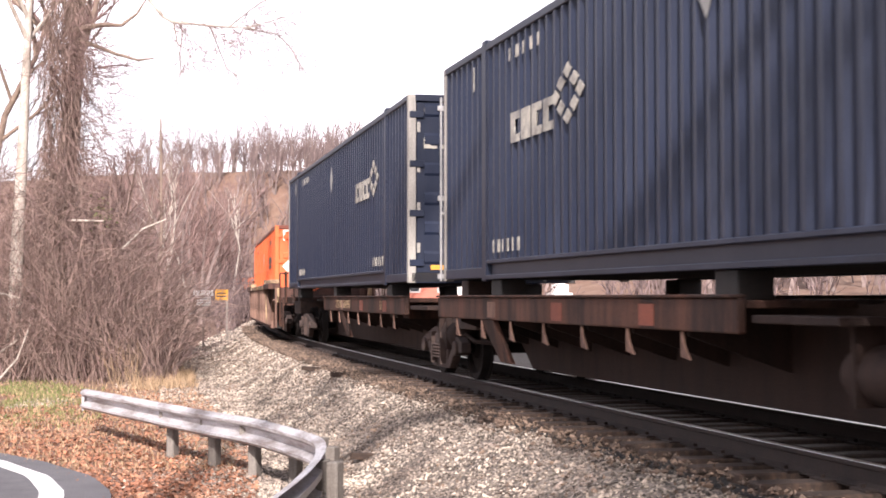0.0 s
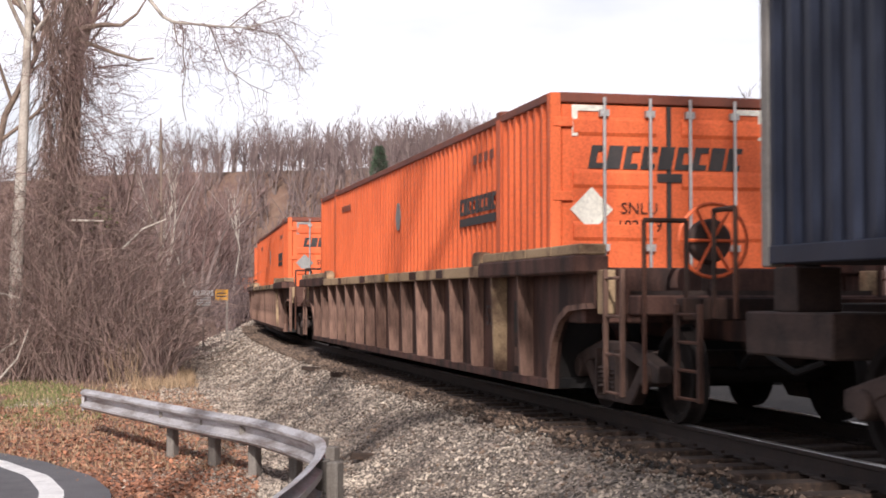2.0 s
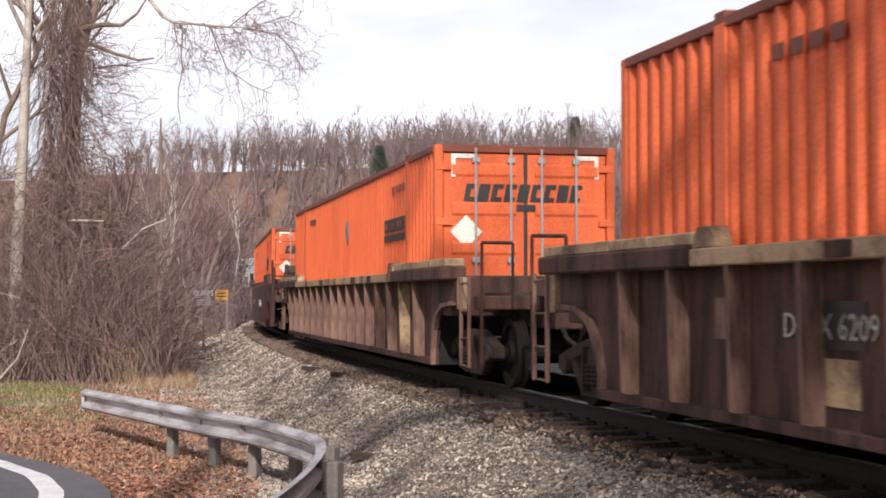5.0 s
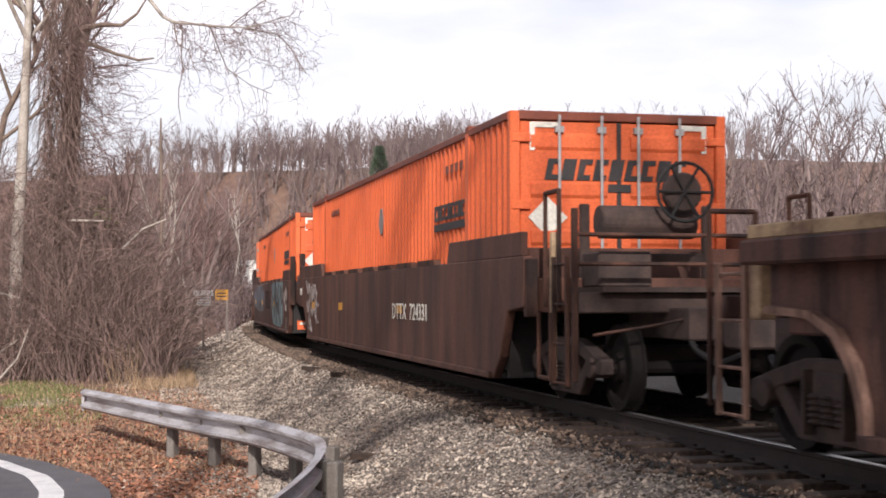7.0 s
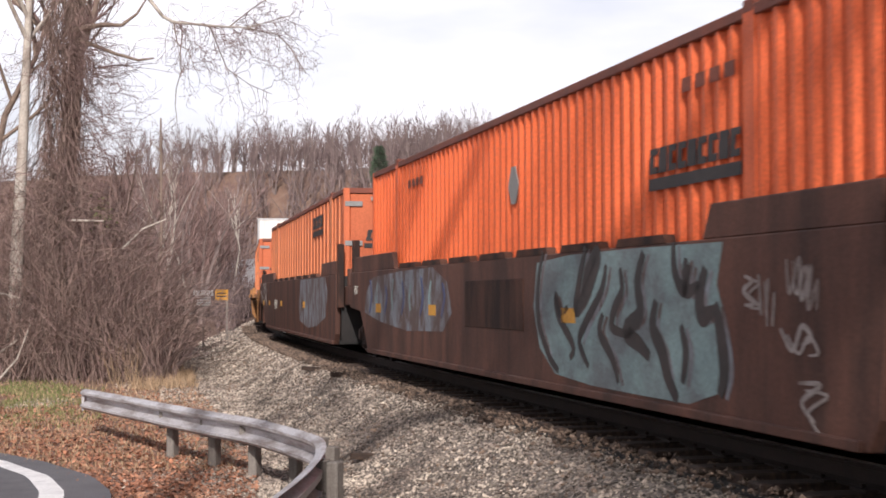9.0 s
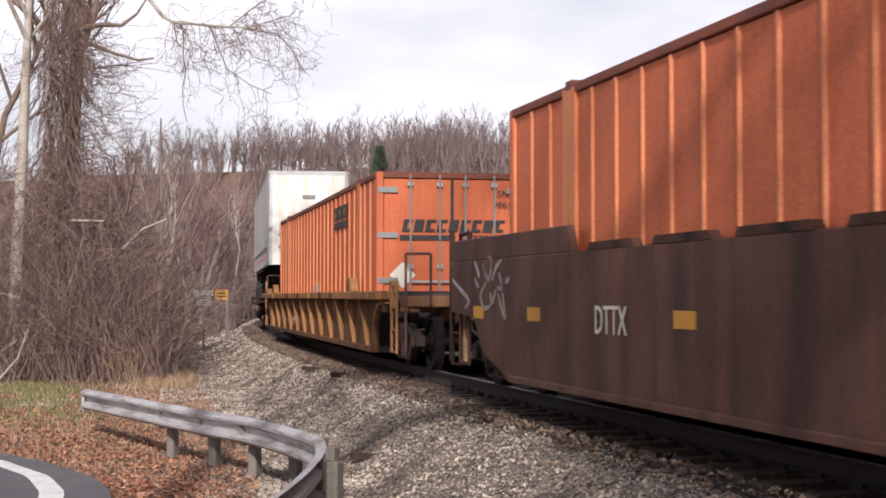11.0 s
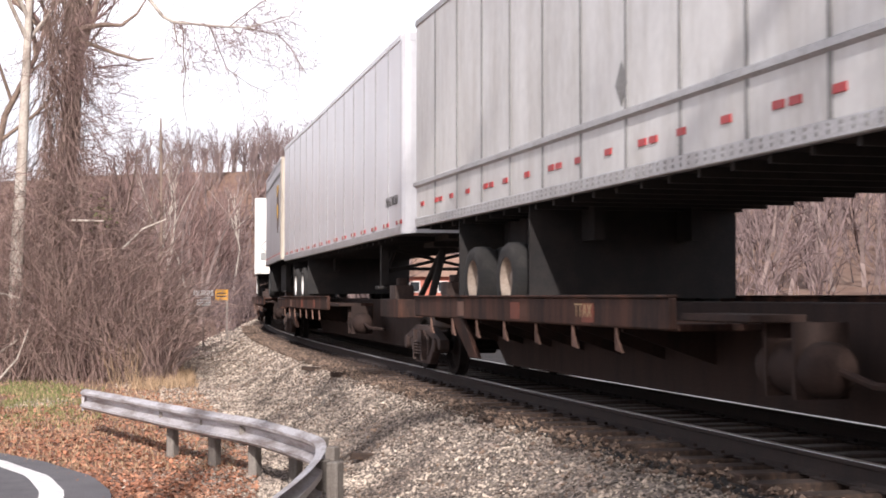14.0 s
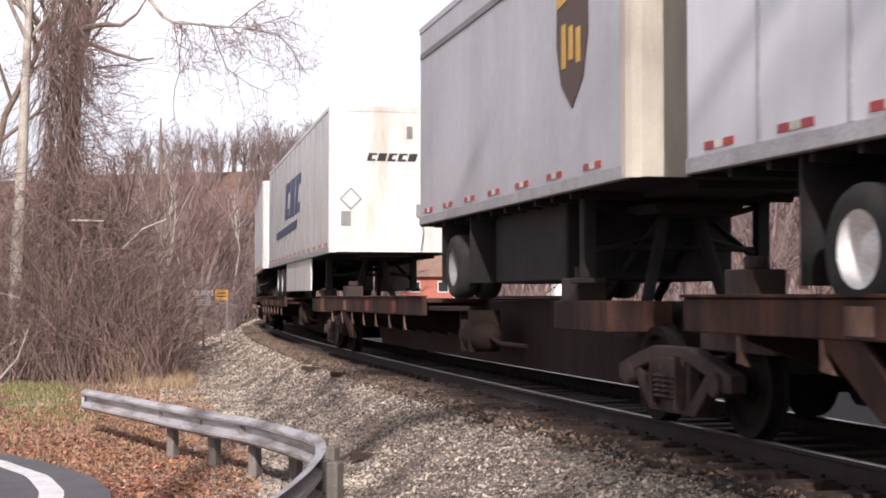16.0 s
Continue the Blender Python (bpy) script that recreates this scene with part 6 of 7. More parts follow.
MASS = []
for _ in range(150):
    h = rnd.uniform(2.6, 9.0)
    a = rnd.gauss(-0.3, 1.1)
    crooked(MASS, Vector((0.35 * math.cos(a), 0.35 * math.sin(a), h)), Vector((math.cos(a), math.sin(a), rnd.gauss(0.1, 0.4))), rnd.uniform(0.7, 1.9), 0.012, 2)
sprays = twig_mesh("vine_mass", MASS, M_TWIG)
sprays.parent = vine_tree
tagged(sprays, "fine bare shoots round the trunk", kind="stuff")

# ivy clump on the thicket
iv, nf = [], 160
for i in range(nf):
    c = Vector((-8.95 + rnd.gauss(0, 0.16), 37.2 + rnd.gauss(0, 0.16), 3.25 + rnd.gauss(0, 0.22)))
    e = Matrix.Rotation(rnd.uniform(0, 6.3), 3, "Z") @ Matrix.Rotation(rnd.uniform(-1, 1), 3, "X")
    iv += [c + e @ Vector(k) for k in ((-0.05, 0, 0), (0, -0.04, 0.012), (0.05, 0, 0), (0, 0.05, 0.012))]
tagged(new("ivy_clump", array_mesh("ivy_clump", np.array(iv), np.arange(nf * 4).reshape(-1, 4), M_GRASS)), "small clump of green ivy leaves on brambles", "ivy", kind="stuff")


# the overhanging limb against the sky, and the twig that swings from it
def overhang():
    t = tagged(new("overhanging_limb"), "thin bare limb reaching over from the trees", "tree limb")
    main = [(-8.3, 37, 9.6), (-7.7, 37, 8.9), (-7.36, 37, 8.47), (-7.08, 36.9, 8.31), (-6.4, 36.8, 8.22), (-5.77, 36.7, 8.15), (-5.12, 36.6, 8.1), (-4.65, 36.6, 8.22), (-3.94, 36.6, 8.43)]
    b = Build()
    for i, (p, q) in enumerate(zip(main, main[1:])):
        b.rod(p, q, 0.058 - 0.0058 * i, 7, 0.058 - 0.0058 * (i + 1))
    part("limb", b, M_BARK_PALE, t, smooth=True)
    boughs = [[(-6.06, 36.7, 8.13), (-5.84, 36.7, 7.55), (-5.62, 36.7, 7.04), (-5.04, 36.7, 6.63), (-4.45, 36.7, 6.38)],
              [(-5.1, 36.6, 8.08), (-4.3, 36.6, 7.92), (-3.94, 36.6, 7.55), (-3.57, 36.6, 6.9)],
              [(-7.06, 36.9, 8.28), (-6.94, 36.8, 7.7), (-6.65, 36.8, 7.55), (-6.5, 36.8, 7.1)],
              [(-5.6, 36.7, 8.12), (-5.0, 36.7, 8.6), (-4.4, 36.7, 9.0), (-3.7, 36.7, 9.1)]]
    for pts in boughs:
        b = Build()
        for i, (p, q) in enumerate(zip(pts, pts[1:])):
            b.rod(p, q, 0.019 - 0.003 * i, 6, 0.016 - 0.003 * i)
        part("bough", b, M_BARK, t)
    out = []
    for pts, n in zip([main[2:]] + boughs, (42, 16, 14, 8, 14)):
        for _ in range(n):
            k = rnd.uniform(0.3, len(pts) - 1.01)
            i = int(k)
            p = Vector(pts[i]).lerp(Vector(pts[i + 1]), k - i)
            crooked(out, p, Vector((rnd.uniform(-0.2, 1), rnd.gauss(0, 0.4), rnd.uniform(-1.2, 0.5))), rnd.uniform(0.5, 1.5), 0.009, 2, -0.05, 0.6)
    o = twig_mesh("twig_mass", out, M_TWIG)
    o.parent = t
    h = tagged(new("hanging_twig"), "long thin twig swinging below a bare limb", "twig")
    pts = [(0, 0, 0), (0.03, 0, -0.4), (-0.02, 0, -0.85), (0.02, 0, -1.3), (-0.1, 0, -1.75), (-0.12, 0, -2.2), (-0.06, 0, -2.62)]
    ring = [(p[0] + (0.019 - 0.0015 * i) * math.cos(k * 1.2566), p[1] + (0.019 - 0.0015 * i) * math.sin(k * 1.2566), p[2]) for i, p in enumerate(pts) for k in range(5)]
    part("stem", Build().add(ring, [(5 * i + k, 5 * i + (k + 1) % 5, 5 * i + 5 + (k + 1) % 5, 5 * i + 5 + k) for i in range(len(pts) - 1) for k in range(5)]), M_BARK, h)
    return h


swinging = overhang()
SWING = [(0, -1.0), (0.6, 1.5), (1.5, 4.5), (2.5, 4.0), (3.5, -0.5), (4.2, -1.2), (5.2, 2.0), (6.4, 4.0), (7.0, 1.5), (7.6, -1.5), (8.2, -3.6), (8.7, -2.5),
         (9.2, 0.5), (10.2, 3.0), (11.3, 5.0), (11.9, -2.5), (12.5, -6.0), (13.0, -4.5), (13.5, 1.0), (14.0, 5.0), (14.6, 7.5), (15.0, 6.5), (15.5, 3.0), (16.0, -2.0)]

# ---- verge: gravel, leaves, grass ----
LUMP = np.array([(-1, 0, 0), (1, 0, 0), (0, -1, 0), (0, 1, 0), (0, 0, -1), (0, 0, 1.0)])
LUMP_F = np.array([(0, 2, 5), (2, 1, 5), (1, 3, 5), (3, 0, 5), (2, 0, 4), (1, 2, 4), (3, 1, 4), (0, 3, 4)])


def stones(name, n, s0, s1, u0, u1, size, mat, label, lift=0.0, fade=1.0, spots=()):
    """Loose stones along the track, u metres to the camera's side of it, or heaped at spots (x, y, reach x, reach y)."""
    s = s1 - (s1 - s0) * gen.random(n) ** fade
    u = u0 + (u1 - u0) * gen.random(n)
    x, y, a = (np.interp(s, LINE_S, q) for q in (LINE_X, LINE_Y, LINE_A))
    px, py = x + np.sin(a) * u, y - np.cos(a) * u
    if spots:
        k = gen.integers(0, len(spots), n)
        w = np.array(spots)[k]
        px, py = w[:, 0] + w[:, 2] * gen.normal(0, 0.5, n), w[:, 1] + w[:, 3] * gen.normal(0, 0.5, n)
        s = np.full(n, -4.0)
    r = size * (0.5 + gen.random(n) ** 2) * (1 + np.clip(-s, 0, 40) / 38)
    pz = np.concatenate([height(i, j) for i, j in zip(np.array_split(px, 40), np.array_split(py, 40))]) + lift + r * 0.25
    v = LUMP[None] * (0.6 + 0.6 * gen.random((n, 1, 3))) + gen.normal(0, 0.22, (n, 6, 3))
    ang = gen.random(n) * 6.283
    c, sn = np.cos(ang)[:, None], np.sin(ang)[:, None]
    v = np.stack([v[..., 0] * c - v[..., 1] * sn, v[..., 0] * sn + v[..., 1] * c, v[..., 2] * 0.75], -1) * r[:, None, None]
    v = (v + np.stack([px, py, pz], 1)[:, None]).reshape(-1, 3)
    f = (np.arange(n)[:, None, None] * 6 + LUMP_F[None]).reshape(-1, 3)
    return tagged(new(name, array_mesh(name, v, f, mat)), label, "gravel", kind="stuff")


stones("ballast_stones", 66000, -24, 15, 1.4, 4.6, 0.0205, M_STONE, "pale crushed limestone ballast on the bank", 0.012, 0.75)
stones("near_ballast_stones", 20000, 1, 15, 1.2, 4.4, 0.019, M_STONE, "pale crushed limestone close by on the bank", 0.012)
stones("dirty_ballast_stones", 14000, -26, 15, 1.4, 4.5, 0.0215, M_BROWN_STONE, "brown dirty stones among pale ballast", 0.014, 0.75)
stones("far_ballast_stones", 4500, -62, -24, 1.4, 3.6, 0.034, M_STONE, "pale crushed stone ballast farther along", 0.012)
stones("shoulder_stones", 12000, -40, 15, 1.1, 1.75, 0.024, M_BROWN_STONE, "brown dirty ballast heaped against the tie ends", 0.075, 0.8)
stones("crib_stones", 6000, -30, 16, -1.3, 1.2, 0.034, M_OILY_SHADE, "oily ballast darkened for shade between the ties", 0.04, 0.8)
stones("verge_stones", 3500, -14, 12, 4.4, 5.6, 0.021, M_STONE, "scattered stones on the verge", 0.0)
stones("stone_apron", 9000, 0, 1, 0, 1, 0.021, M_STONE, "pale stones spilled over the verge behind the guardrail", 0.01, 1.0, ((-4.6, 29.0, 1.3, 1.6), (-3.6, 26.0, 0.9, 2.2), (-2.3, 16.6, 0.6, 1.0), (-1.9, 15.4, 0.55, 1.0), (-2.6, 19.5, 0.8, 1.6), (-7.9, 28.0, 0.5, 1.4)))


def flakes(name, n, where, size, mat, label, category, stand=0.0):
    """Small leaves lying, or blades standing, at the places where() gives."""
    pts = np.array([where() for _ in range(n)])
    z = np.concatenate([height(i, j) for i, j in zip(np.array_split(pts[:, 0], 30), np.array_split(pts[:, 1], 30))])
    a, tilt = gen.random(n) * 6.283, gen.normal(0, 0.5, n)
    k = size * (0.5 + gen.random(n))
    ex = np.stack([np.cos(a), np.sin(a), tilt * 0.6], 1) * k[:, None]
    if stand:
        top = np.stack([gen.normal(0, 0.3, n), gen.normal(0, 0.3, n), np.ones(n)], 1) * (stand * (0.4 + 0.8 * gen.random(n)))[:, None]
        o = np.stack([pts[:, 0], pts[:, 1], z - 0.01], 1)
        v = np.stack([o - ex, o + ex, o + top + ex * 0.25, o + top * 1.02 - ex * 0.25], 1)
    else:
        ey = np.stack([-np.sin(a), np.cos(a), gen.normal(0, 0.45, n)], 1) * (k * 0.62)[:, None]
        o = np.stack([pts[:, 0], pts[:, 1], z + 0.02 + 0.03 * gen.random(n)], 1)
        v = np.stack([o - ex, o - ey, o + ex, o + ey], 1)
    return tagged(new(name, array_mesh(name, v.reshape(-1, 3), np.arange(n * 4).reshape(-1, 4), mat)), label, category, kind="stuff")


def verge(x0, x1, y0, y1, keep=lambda x, y: True):
    def where():
        while True:
            y = rnd.uniform(y0, y1)
            x = rnd.uniform(x0, x1) * y / 20
            if keep(x, y) and float(line_near(np.array([x]), np.array([y]))[0][0]) > 3.7:
                return x, y
    return where


def off_road(x, y):
    return x > road_edge(y) + 0.36 + 0.2 * math.sin(3 * y)


def road_edge(y):
    """Where the road's edge runs."""
    return float(np.interp(y, [-20, 8, 12, 14.8, 16.2, 17.8, 20, 24, 40], [-2.6, -3.0, -3.4, -4.05, -4.6, -5.6, -7.6, -12, -32]))


def greens(x, y):
    return math.sin(x * 2.3 + y * 0.7) + math.sin(x * 0.9 - y * 1.3 + 1) + 0.25 * (-x - 6.6) > 0.0 and off_road(x, y)


flakes("leaf_litter", 19000, verge(-6.4, -2.6, 13, 28, lambda x, y: off_road(x, y) and rnd.random() < min(1, (28.5 - y) / 8)), 0.023, M_LEAF, "red-brown dead leaves strewn over the verge", "leaves")
flakes("sparse_leaves", 4500, verge(-6.6, -2.9, 23, 33, lambda x, y: not (greens(x, y) and x / y < -0.24)), 0.024, M_LEAF, "thin scatter of dead leaves below the thicket", "leaves")
flakes("dry_grass", 2200, verge(-4.4, -3.45, 32.5, 38), 0.009, M_GRASS_DRY, "tufts of dry straw-coloured grass by the thicket", "grass", 0.26)
flakes("matted_grass", 6500, verge(-6.5, -2.9, 17, 36, off_road), 0.012, M_GRASS_DRY, "thin matted dry grass on the verge", "grass", 0.09)
flakes("green_grass", 5200, verge(-6.6, -4.75, 22, 36, lambda x, y: greens(x, y) and rnd.random() < min(1, 0.15 + (y - 22) / 8, 0.15 + (-4.75 - 20 * x / y) / 0.8)), 0.012, M_GRASS, "patchy short green grass below the thicket", "grass", 0.085)
STALKS = verge(-4.7, -4.3, 33.5, 36)


def stalk():
    x, y = STALKS()
    return Vector((x, y, -1)), Vector((rnd.gauss(0, 0.15), rnd.gauss(0, 0.15), 1)), rnd.uniform(0.6, 1.3), Vector((0.02, 0, -0.02)), 3


tagged(strands(80, stalk, "grass_stalks", M_GRASS_DRY, "", (0.004, 0.008)), "tall pale grass stalks before the thicket", "grass", kind="stuff")

# pale broken branches lying in the thicket
for pts in (((-10.7, 34.0, -0.95), (-10.2, 34.0, -0.37), (-9.9, 34.0, 0.43)), ((-8.0, 35.3, 2.3), (-7.5, 35.3, 2.8), (-6.9, 35.3, 3.05)), ((-9.2, 35.0, 3.0), (-8.4, 35.0, 2.98)), ((-11.0, 34.6, -0.4), (-10.35, 34.4, 0.05)), ((-11.1, 34.8, 1.25), (-10.4, 34.8, 1.08))):
    t = tagged(new("broken_branch"), "pale broken branch lying in the brambles", "branch", "broken branches in the thicket")
    for k, (p, q) in enumerate(zip(pts, pts[1:])):
        part("stem", Build().rod(p, q, 0.03 - 0.008 * k, 6, 0.022 - 0.008 * k), M_BARK_PALE, t)

# ---- road ----
ys = np.concatenate([np.arange(-20, 10, 2.0), np.arange(10, 24, 0.35)])


def strip(name, a, b, lift, mat, label):
    v = []
    for y in ys:
        for k in np.linspace(a, b, 7):
            v.append((road_edge(y) + k, y))
    v = np.array(v)
    z = height(v[:, 0], v[:, 1])
    z = np.maximum(z, -1.02) + lift
    n, m = 7, len(ys)
    i = (np.arange(m - 1)[:, None] * n + np.arange(n - 1)[None]).ravel()
    return tagged(new(name, array_mesh(name, np.column_stack([v, z]), np.stack([i, i + n, i + 1 + n, i + 1], 1), mat, True)), label, kind="structure")


strip("road", -7.5, 0.6, 0.06, M_ASPHALT, "grey asphalt road bending away")
strip("road_line", -0.14, 0.12, 0.066, M_LINE, "worn white edge line on the road")


# ---- guardrail ----
def guardrail():
    g = tagged(new("guardrail"), "weathered steel guardrail on timber posts, curled at its end", "guardrail")
    plan = [(-5.4, 21.5), (-3.95, 19.1), (-2.9, 17.4), (-2.15, 16.25), (-1.52, 14.9), (-1.22, 14.1), (-1.1, 13.3), (-1.06, 12.4), (-1.08, 11.2), (-1.15, 10.0), (-1.3, 8.2)]
    pts = []
    for i in range(len(plan) - 1):
        p0, p1, p2, p3 = (Vector(plan[max(0, min(len(plan) - 1, i + k))]) for k in (-1, 0, 1, 2))
        for j in range(5):
            t = j / 5
            pts.append(0.5 * ((2 * p1) + (p2 - p0) * t + (2 * p0 - 5 * p1 + 4 * p2 - p3) * t * t + (3 * p1 - p0 - 3 * p2 + p3) * t ** 3))
    ring = [(-0.005, 0.155), (0.03, 0.152), (0.092, 0.11), (0.092, 0.08), (0.0, 0.03), (0.0, -0.03), (0.092, -0.08), (0.092, -0.11), (0.03, -0.152), (-0.005, -0.155)]
    ring = ring + [(u - 0.006, w * 0.985) for u, w in ring[::-1]]
    b, n, verts = Build(), len(ring), []
    for i, p in enumerate(pts):
        d = (pts[min(i + 1, len(pts) - 1)] - pts[max(i - 1, 0)]).normalized()
        nrm = Vector((d.y, -d.x)) * 1.0
        z = -0.44
        for u, w in ring:
            verts.append((p.x + nrm.x * u, p.y + nrm.y * u, z + w))
    b.add(verts, [(k * n + i, k * n + (i + 1) % n, (k + 1) * n + (i + 1) % n, (k + 1) * n + i) for k in range(len(pts) - 1) for i in range(n)] + [tuple(range(n))])
    part("beam", b, M_GUARD, g, "two-wave steel beam", smooth=False)
    for x, y in ((-3.56, 18.72), (-2.82, 17.55), (-2.19, 16.55), (-1.62, 15.65), (-1.13, 14.5), (-0.95, 12.5), (-0.95, 9.6)):
        z = float(height(np.array([x]), np.array([y]))[0])
        p = part("post", Build().box(-0.055, 0.055, -0.075, 0.075, z - 0.4, -0.34 if y < 14 else -0.42), M_POST, g, "grey weathered timber post", bevel=0.012, at=pose(x, y, 0, 0, 0, -20))
        part("blockout", Build().box(-0.16, -0.075, -0.09, 0.09, -0.62, -0.33), M_POST, p, bevel=0.01)
    e = Build()
    for k in range(6):
        a0, a1 = math.pi * (0.5 + k / 6), math.pi * (0.5 + (k + 1) / 6)
        e.add([(-5.42 + 0.06 * math.cos(a0), 21.55 + 0.09 * math.sin(a0), -0.61), (-5.42 + 0.06 * math.cos(a1), 21.55 + 0.09 * math.sin(a1), -0.61),
               (-5.42 + 0.06 * math.cos(a1), 21.55 + 0.09 * math.sin(a1), -0.30), (-5.42 + 0.06 * math.cos(a0), 21.55 + 0.09 * math.sin(a0), -0.30)], [(0, 1, 2, 3)])
    part("end_shoe", e, M_GUARD, g, "flared end of the beam")
    return g


guardrail()


# ---- signs, shed, monument, utility truck ----
def signs():
    t = tagged(new("crossing_sign"), "weathered white and yellow signs on posts beside the track", "sign")
    z = float(height(np.array([-9.0]), np.array([56.0]))[0])
    t.matrix_basis = pose(-9.0, 56.0, z, 0, 0, 8)
    k = 1.2 - z
    part("post", Build().box(0.42, 0.5, -0.04, 0.04, -0.2, k + 0.16), M_POST, t, bevel=0.01)
    part("post", Build().box(-0.5, -0.42, -0.04, 0.04, -0.2, k), M_POST, t, bevel=0.01)
    part("white_board", Build().box(-0.86, -0.08, -0.075, -0.05, k - 0.05, k + 0.17), M_SIGN, t, "weathered white board")
    part("white_board", Build().box(-0.72, -0.18, -0.075, -0.05, k - 0.45, k - 0.09), M_SIGN, t, "weathered white board")
    part("yellow_board", Build().box(0.0, 0.5, -0.075, -0.05, k - 0.22, k + 0.2), M_YELLOW_CLEAN, t, "yellow warning board")
    for j in range(3):
        part("text_bar", Build().box(-0.66, -0.24, -0.08, -0.074, k - 0.18 - j * 0.1, k - 0.14 - j * 0.1), M_GREY_MARK, t)
    for j in range(2):
        part("text_bar", Build().box(0.06, 0.42, -0.08, -0.074, k + 0.02 - j * 0.12, k + 0.07 - j * 0.12), M_BLACK, t)


def monument():
    x, y = 7.0, 85.0
    z = float(height(np.array([x]), np.array([y]))[0])
    t = tagged(new("stone_obelisk"), "white marble obelisk monument on a stepped base", "monument")
    t.matrix_basis = pose(x, y, z, 0, 0, 20)
    h = 1.45 - z
    part("base", Build().box(-0.8, 0.8, -0.8, 0.8, -0.3, h - 0.5).box(-0.6, 0.6, -0.6, 0.6, h - 0.5, h - 0.1), M_MARBLE, t, bevel=0.03)
    part("plinth", Build().box(-0.42, 0.42, -0.42, 0.42, h - 0.1, h + 0.4), M_MARBLE, t, bevel=0.04)
    b = Build().add([(-0.24, -0.24, h + 0.4), (0.24, -0.24, h + 0.4), (0.24, 0.24, h + 0.4), (-0.24, 0.24, h + 0.4), (-0.13, -0.13, h + 1.75), (0.13, -0.13, h + 1.75), (0.13, 0.13, h + 1.75), (-0.13, 0.13, h + 1.75), (0, 0, h + 1.98)],
                    [(0, 1, 5, 4), (1, 2, 6, 5), (2, 3, 7, 6), (3, 0, 4, 7), (4, 5, 8), (5, 6, 8), (6, 7, 8), (7, 4, 8)])
    part("shaft", b, M_MARBLE, t)


def shed():
    x, y = -1.2, 100.0
    t = tagged(new("roadside_building"), "low salmon-walled building with a brown gable roof", "building")
    z = float(height(np.array([x]), np.array([y]))[0])
    t.matrix_basis = pose(x, y, z, 0, 0, 12)
    k = 1.1 - z
    part("wall", Build().box(-2.6, 2.6, -2, 2, -0.5, k + 1.5), M_SALMON, t, "salmon board wall")
    part("roof", Build().prism([(-2.4, k + 1.4), (2.4, k + 1.4), (0, k + 3.0)], "x", -3.0, 3.0), M_ROOF, t, "brown shingle roof")
    for u in (-1.6, 0.4):
        w = part("window", Build().box(u, u + 0.8, -2.06, -1.98, k + 0.3, k + 1.1), M_SIGN, t, "white framed window")
        part("pane", Build().box(u + 0.08, u + 0.72, -2.07, -2.055, k + 0.38, k + 1.02), M_GLASS, w)
    part("door", Build().box(1.5, 2.3, -2.06, -1.98, -0.2, k + 1.2), M_SIGN, t, "white door", bevel=0.01)


signs()
monument()
shed()


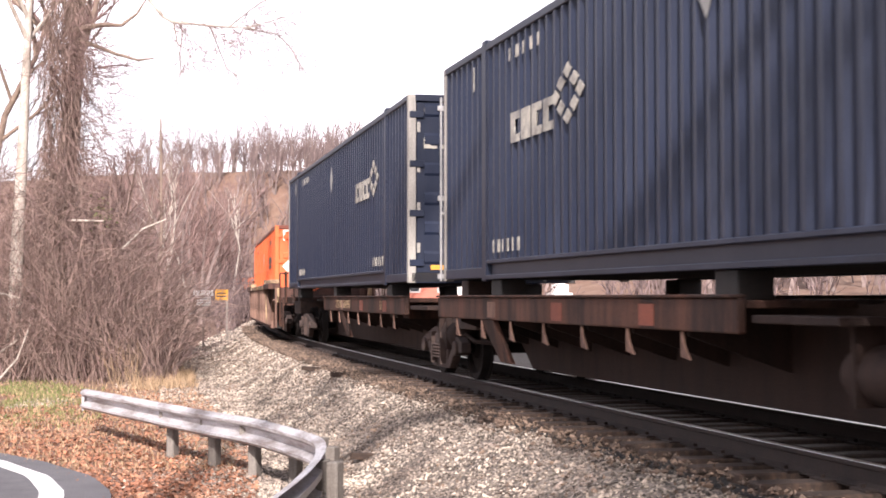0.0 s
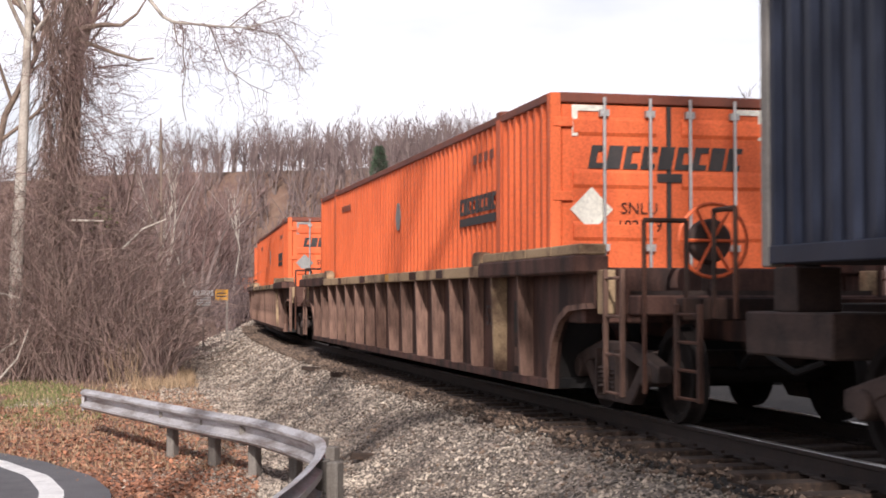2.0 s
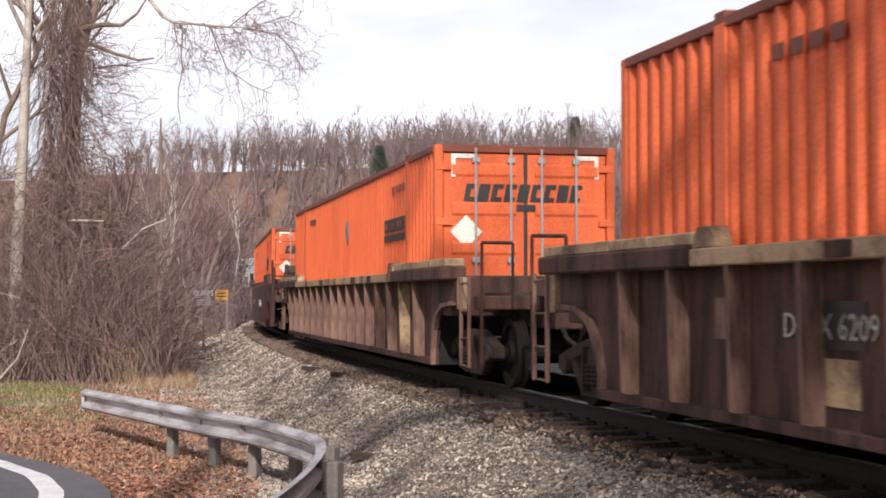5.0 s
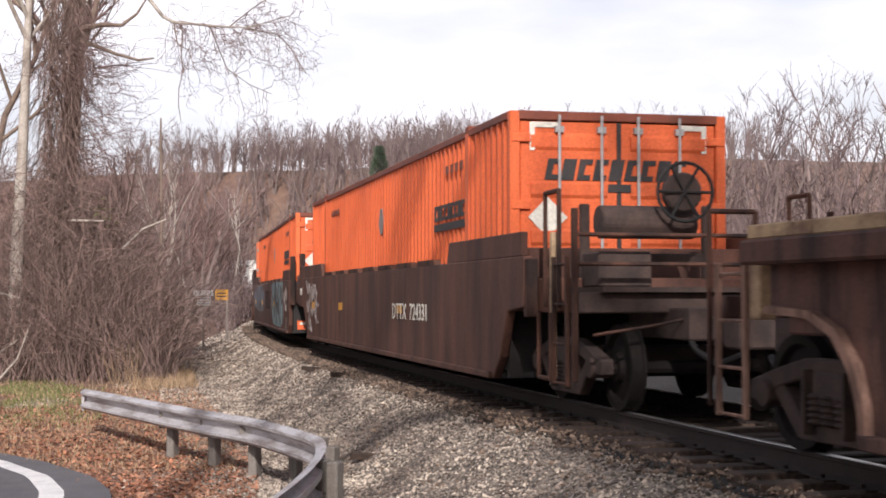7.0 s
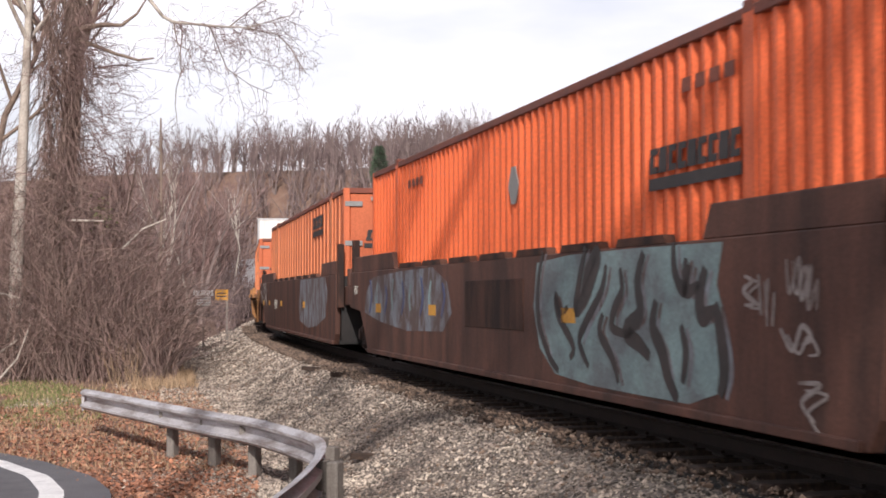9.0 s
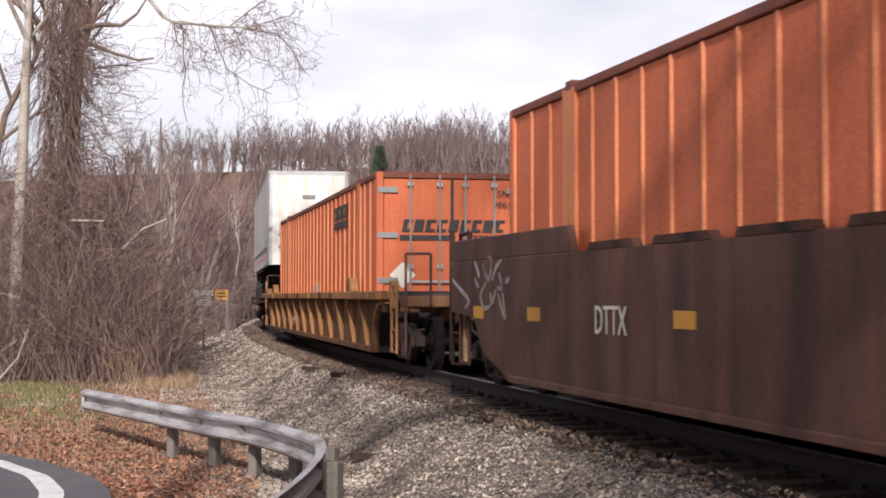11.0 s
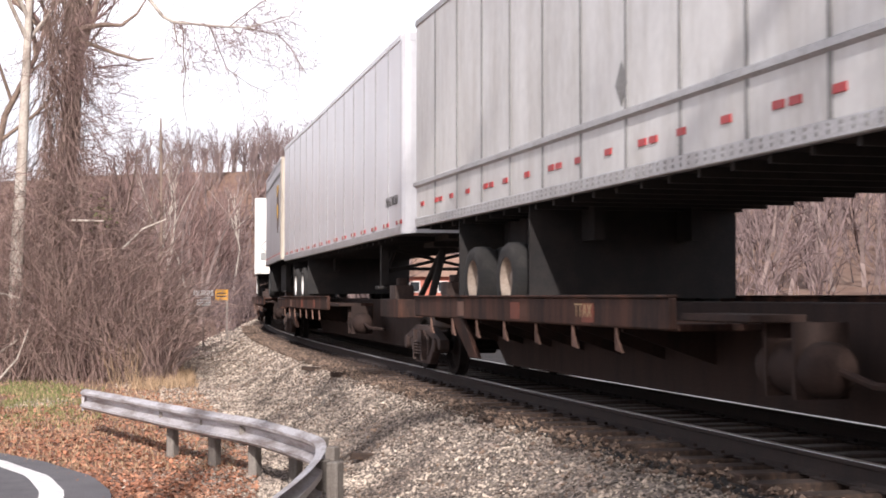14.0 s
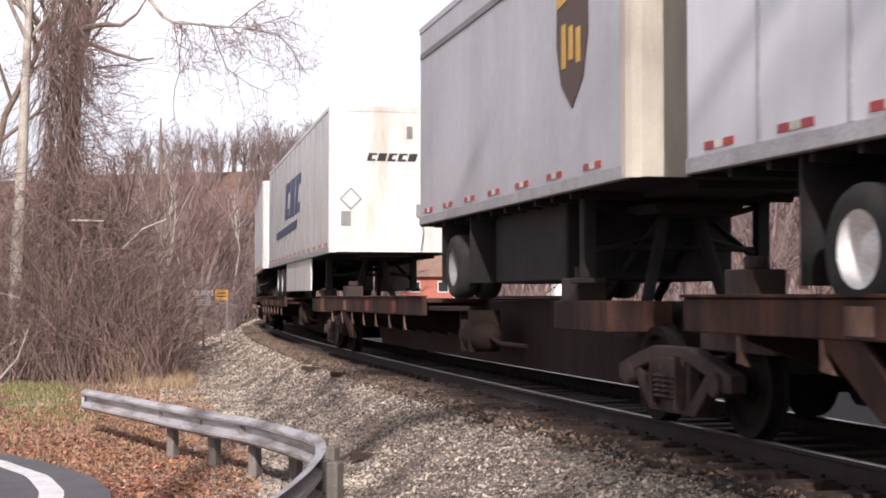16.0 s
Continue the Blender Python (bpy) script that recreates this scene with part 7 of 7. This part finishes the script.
# ---- tall trees added out of view behind the camera, to shade train and bank ----
for x, y, tall, r, lean, forks in ((-2.4, -8.0, 25, 0.27, (0.0, 0.0), (7, 4, 2)), (4.7, -12.5, 26, 0.42, (0.02, 0.0), (19, 7, 4)), (7.1, -15.0, 27, 0.42, (0.0, 0.0), (19, 7, 4)), (10.0, -13.0, 25.5, 0.4, (0.0, 0.0), (18, 7, 4)), (1.9, -5.0, 11.0, 0.24, (0.0, 0.0), (11, 5, 3)), (4.1, -4.6, 12.0, 0.24, (0.0, 0.0), (13, 5, 3)), (6.4, -4.5, 12.6, 0.24, (0.0, 0.0), (13, 5, 3))):
    segs = grow(random.Random(int(31 * tall + 7 * x)), tall, r, forks, lean, 0.6, 0.3, wander=0.03, tip=0.022 if tall < 15 else 0.019)
    if tall == 25:  # its two long limbs over the track
        for limb in (((0, 0, 19.5), (-0.1, 0, 20.4), (0.7, 0, 20.0), (1.7, 0, 19.2), (2.6, 0.3, 18.8)), ((0, 0, 15.0), (1.4, 0, 15.9), (3.0, 0, 15.4), (3.9, 0, 14.9), (4.8, 0.2, 14.6))):
            segs += [(Vector(p), Vector(q), 0.17 - 0.02 * k, 0.15 - 0.02 * k, 1) for k, (p, q) in enumerate(zip(limb, limb[1:]))]
    tree(x, y, segs, M_BARK, M_TWIG, "tall bare tree out of view, placed to shade the track")

# ---- broken timber on the bank ----
for x, y, length, turn in ((-0.9, 16.9, 0.42, 12), (0.55, 15.4, 0.36, -20), (1.2, 14.2, 0.3, 35), (-1.7, 24.5, 0.5, 8), (-2.4, 27.0, 0.6, -14), (2.2, 12.6, 0.34, 64)):
    t = tagged(new("timber_chunk"), "dark splintered chunk of old tie lying on ballast", "timber", "timber chunks on the ballast")
    t.matrix_basis = pose(x, y, float(height(np.array([x]), np.array([y]))[0]) + 0.03, 0, 4, turn)
    part("wood", Build().prism([(-length / 2, -0.045), (length * 0.42, -0.06), (length / 2, 0.01), (length * 0.3, 0.05), (-length * 0.46, 0.04)], "z", -0.04, 0.045), M_TIE, t, bevel=0.01)

# ---- ties, last ----
tie = Build().box(-0.115, 0.115, -1.32, 1.32, -0.36, -0.165).mesh("tie", M_TIE, bevel=0.012)
plate = Build().box(-0.1, 0.1, -0.16, 0.16, -0.166, -0.15).box(-0.04, -0.015, -0.12, -0.09, -0.15, -0.125).box(0.015, 0.04, 0.09, 0.12, -0.15, -0.125).mesh("tie_plate", M_RAIL)
s = -60.0
while s < 20:
    p, a = on_line(s)
    o = new("tie", tie)
    o.parent = track
    o.matrix_basis = pose(p.x, p.y, rnd.uniform(-0.012, 0.008), 0, 0, math.degrees(a) + rnd.uniform(-1.2, 1.2)) @ pose(0, rnd.uniform(-0.06, 0.06), 0)
    for k in (-0.75, 0.75):
        e = new("tie_plate", plate)
        e.parent = track
        q = on_line(s, k)[0]
        e.matrix_basis = pose(q.x, q.y, 0, 0, 0, math.degrees(a))
    s += 0.53

motions()
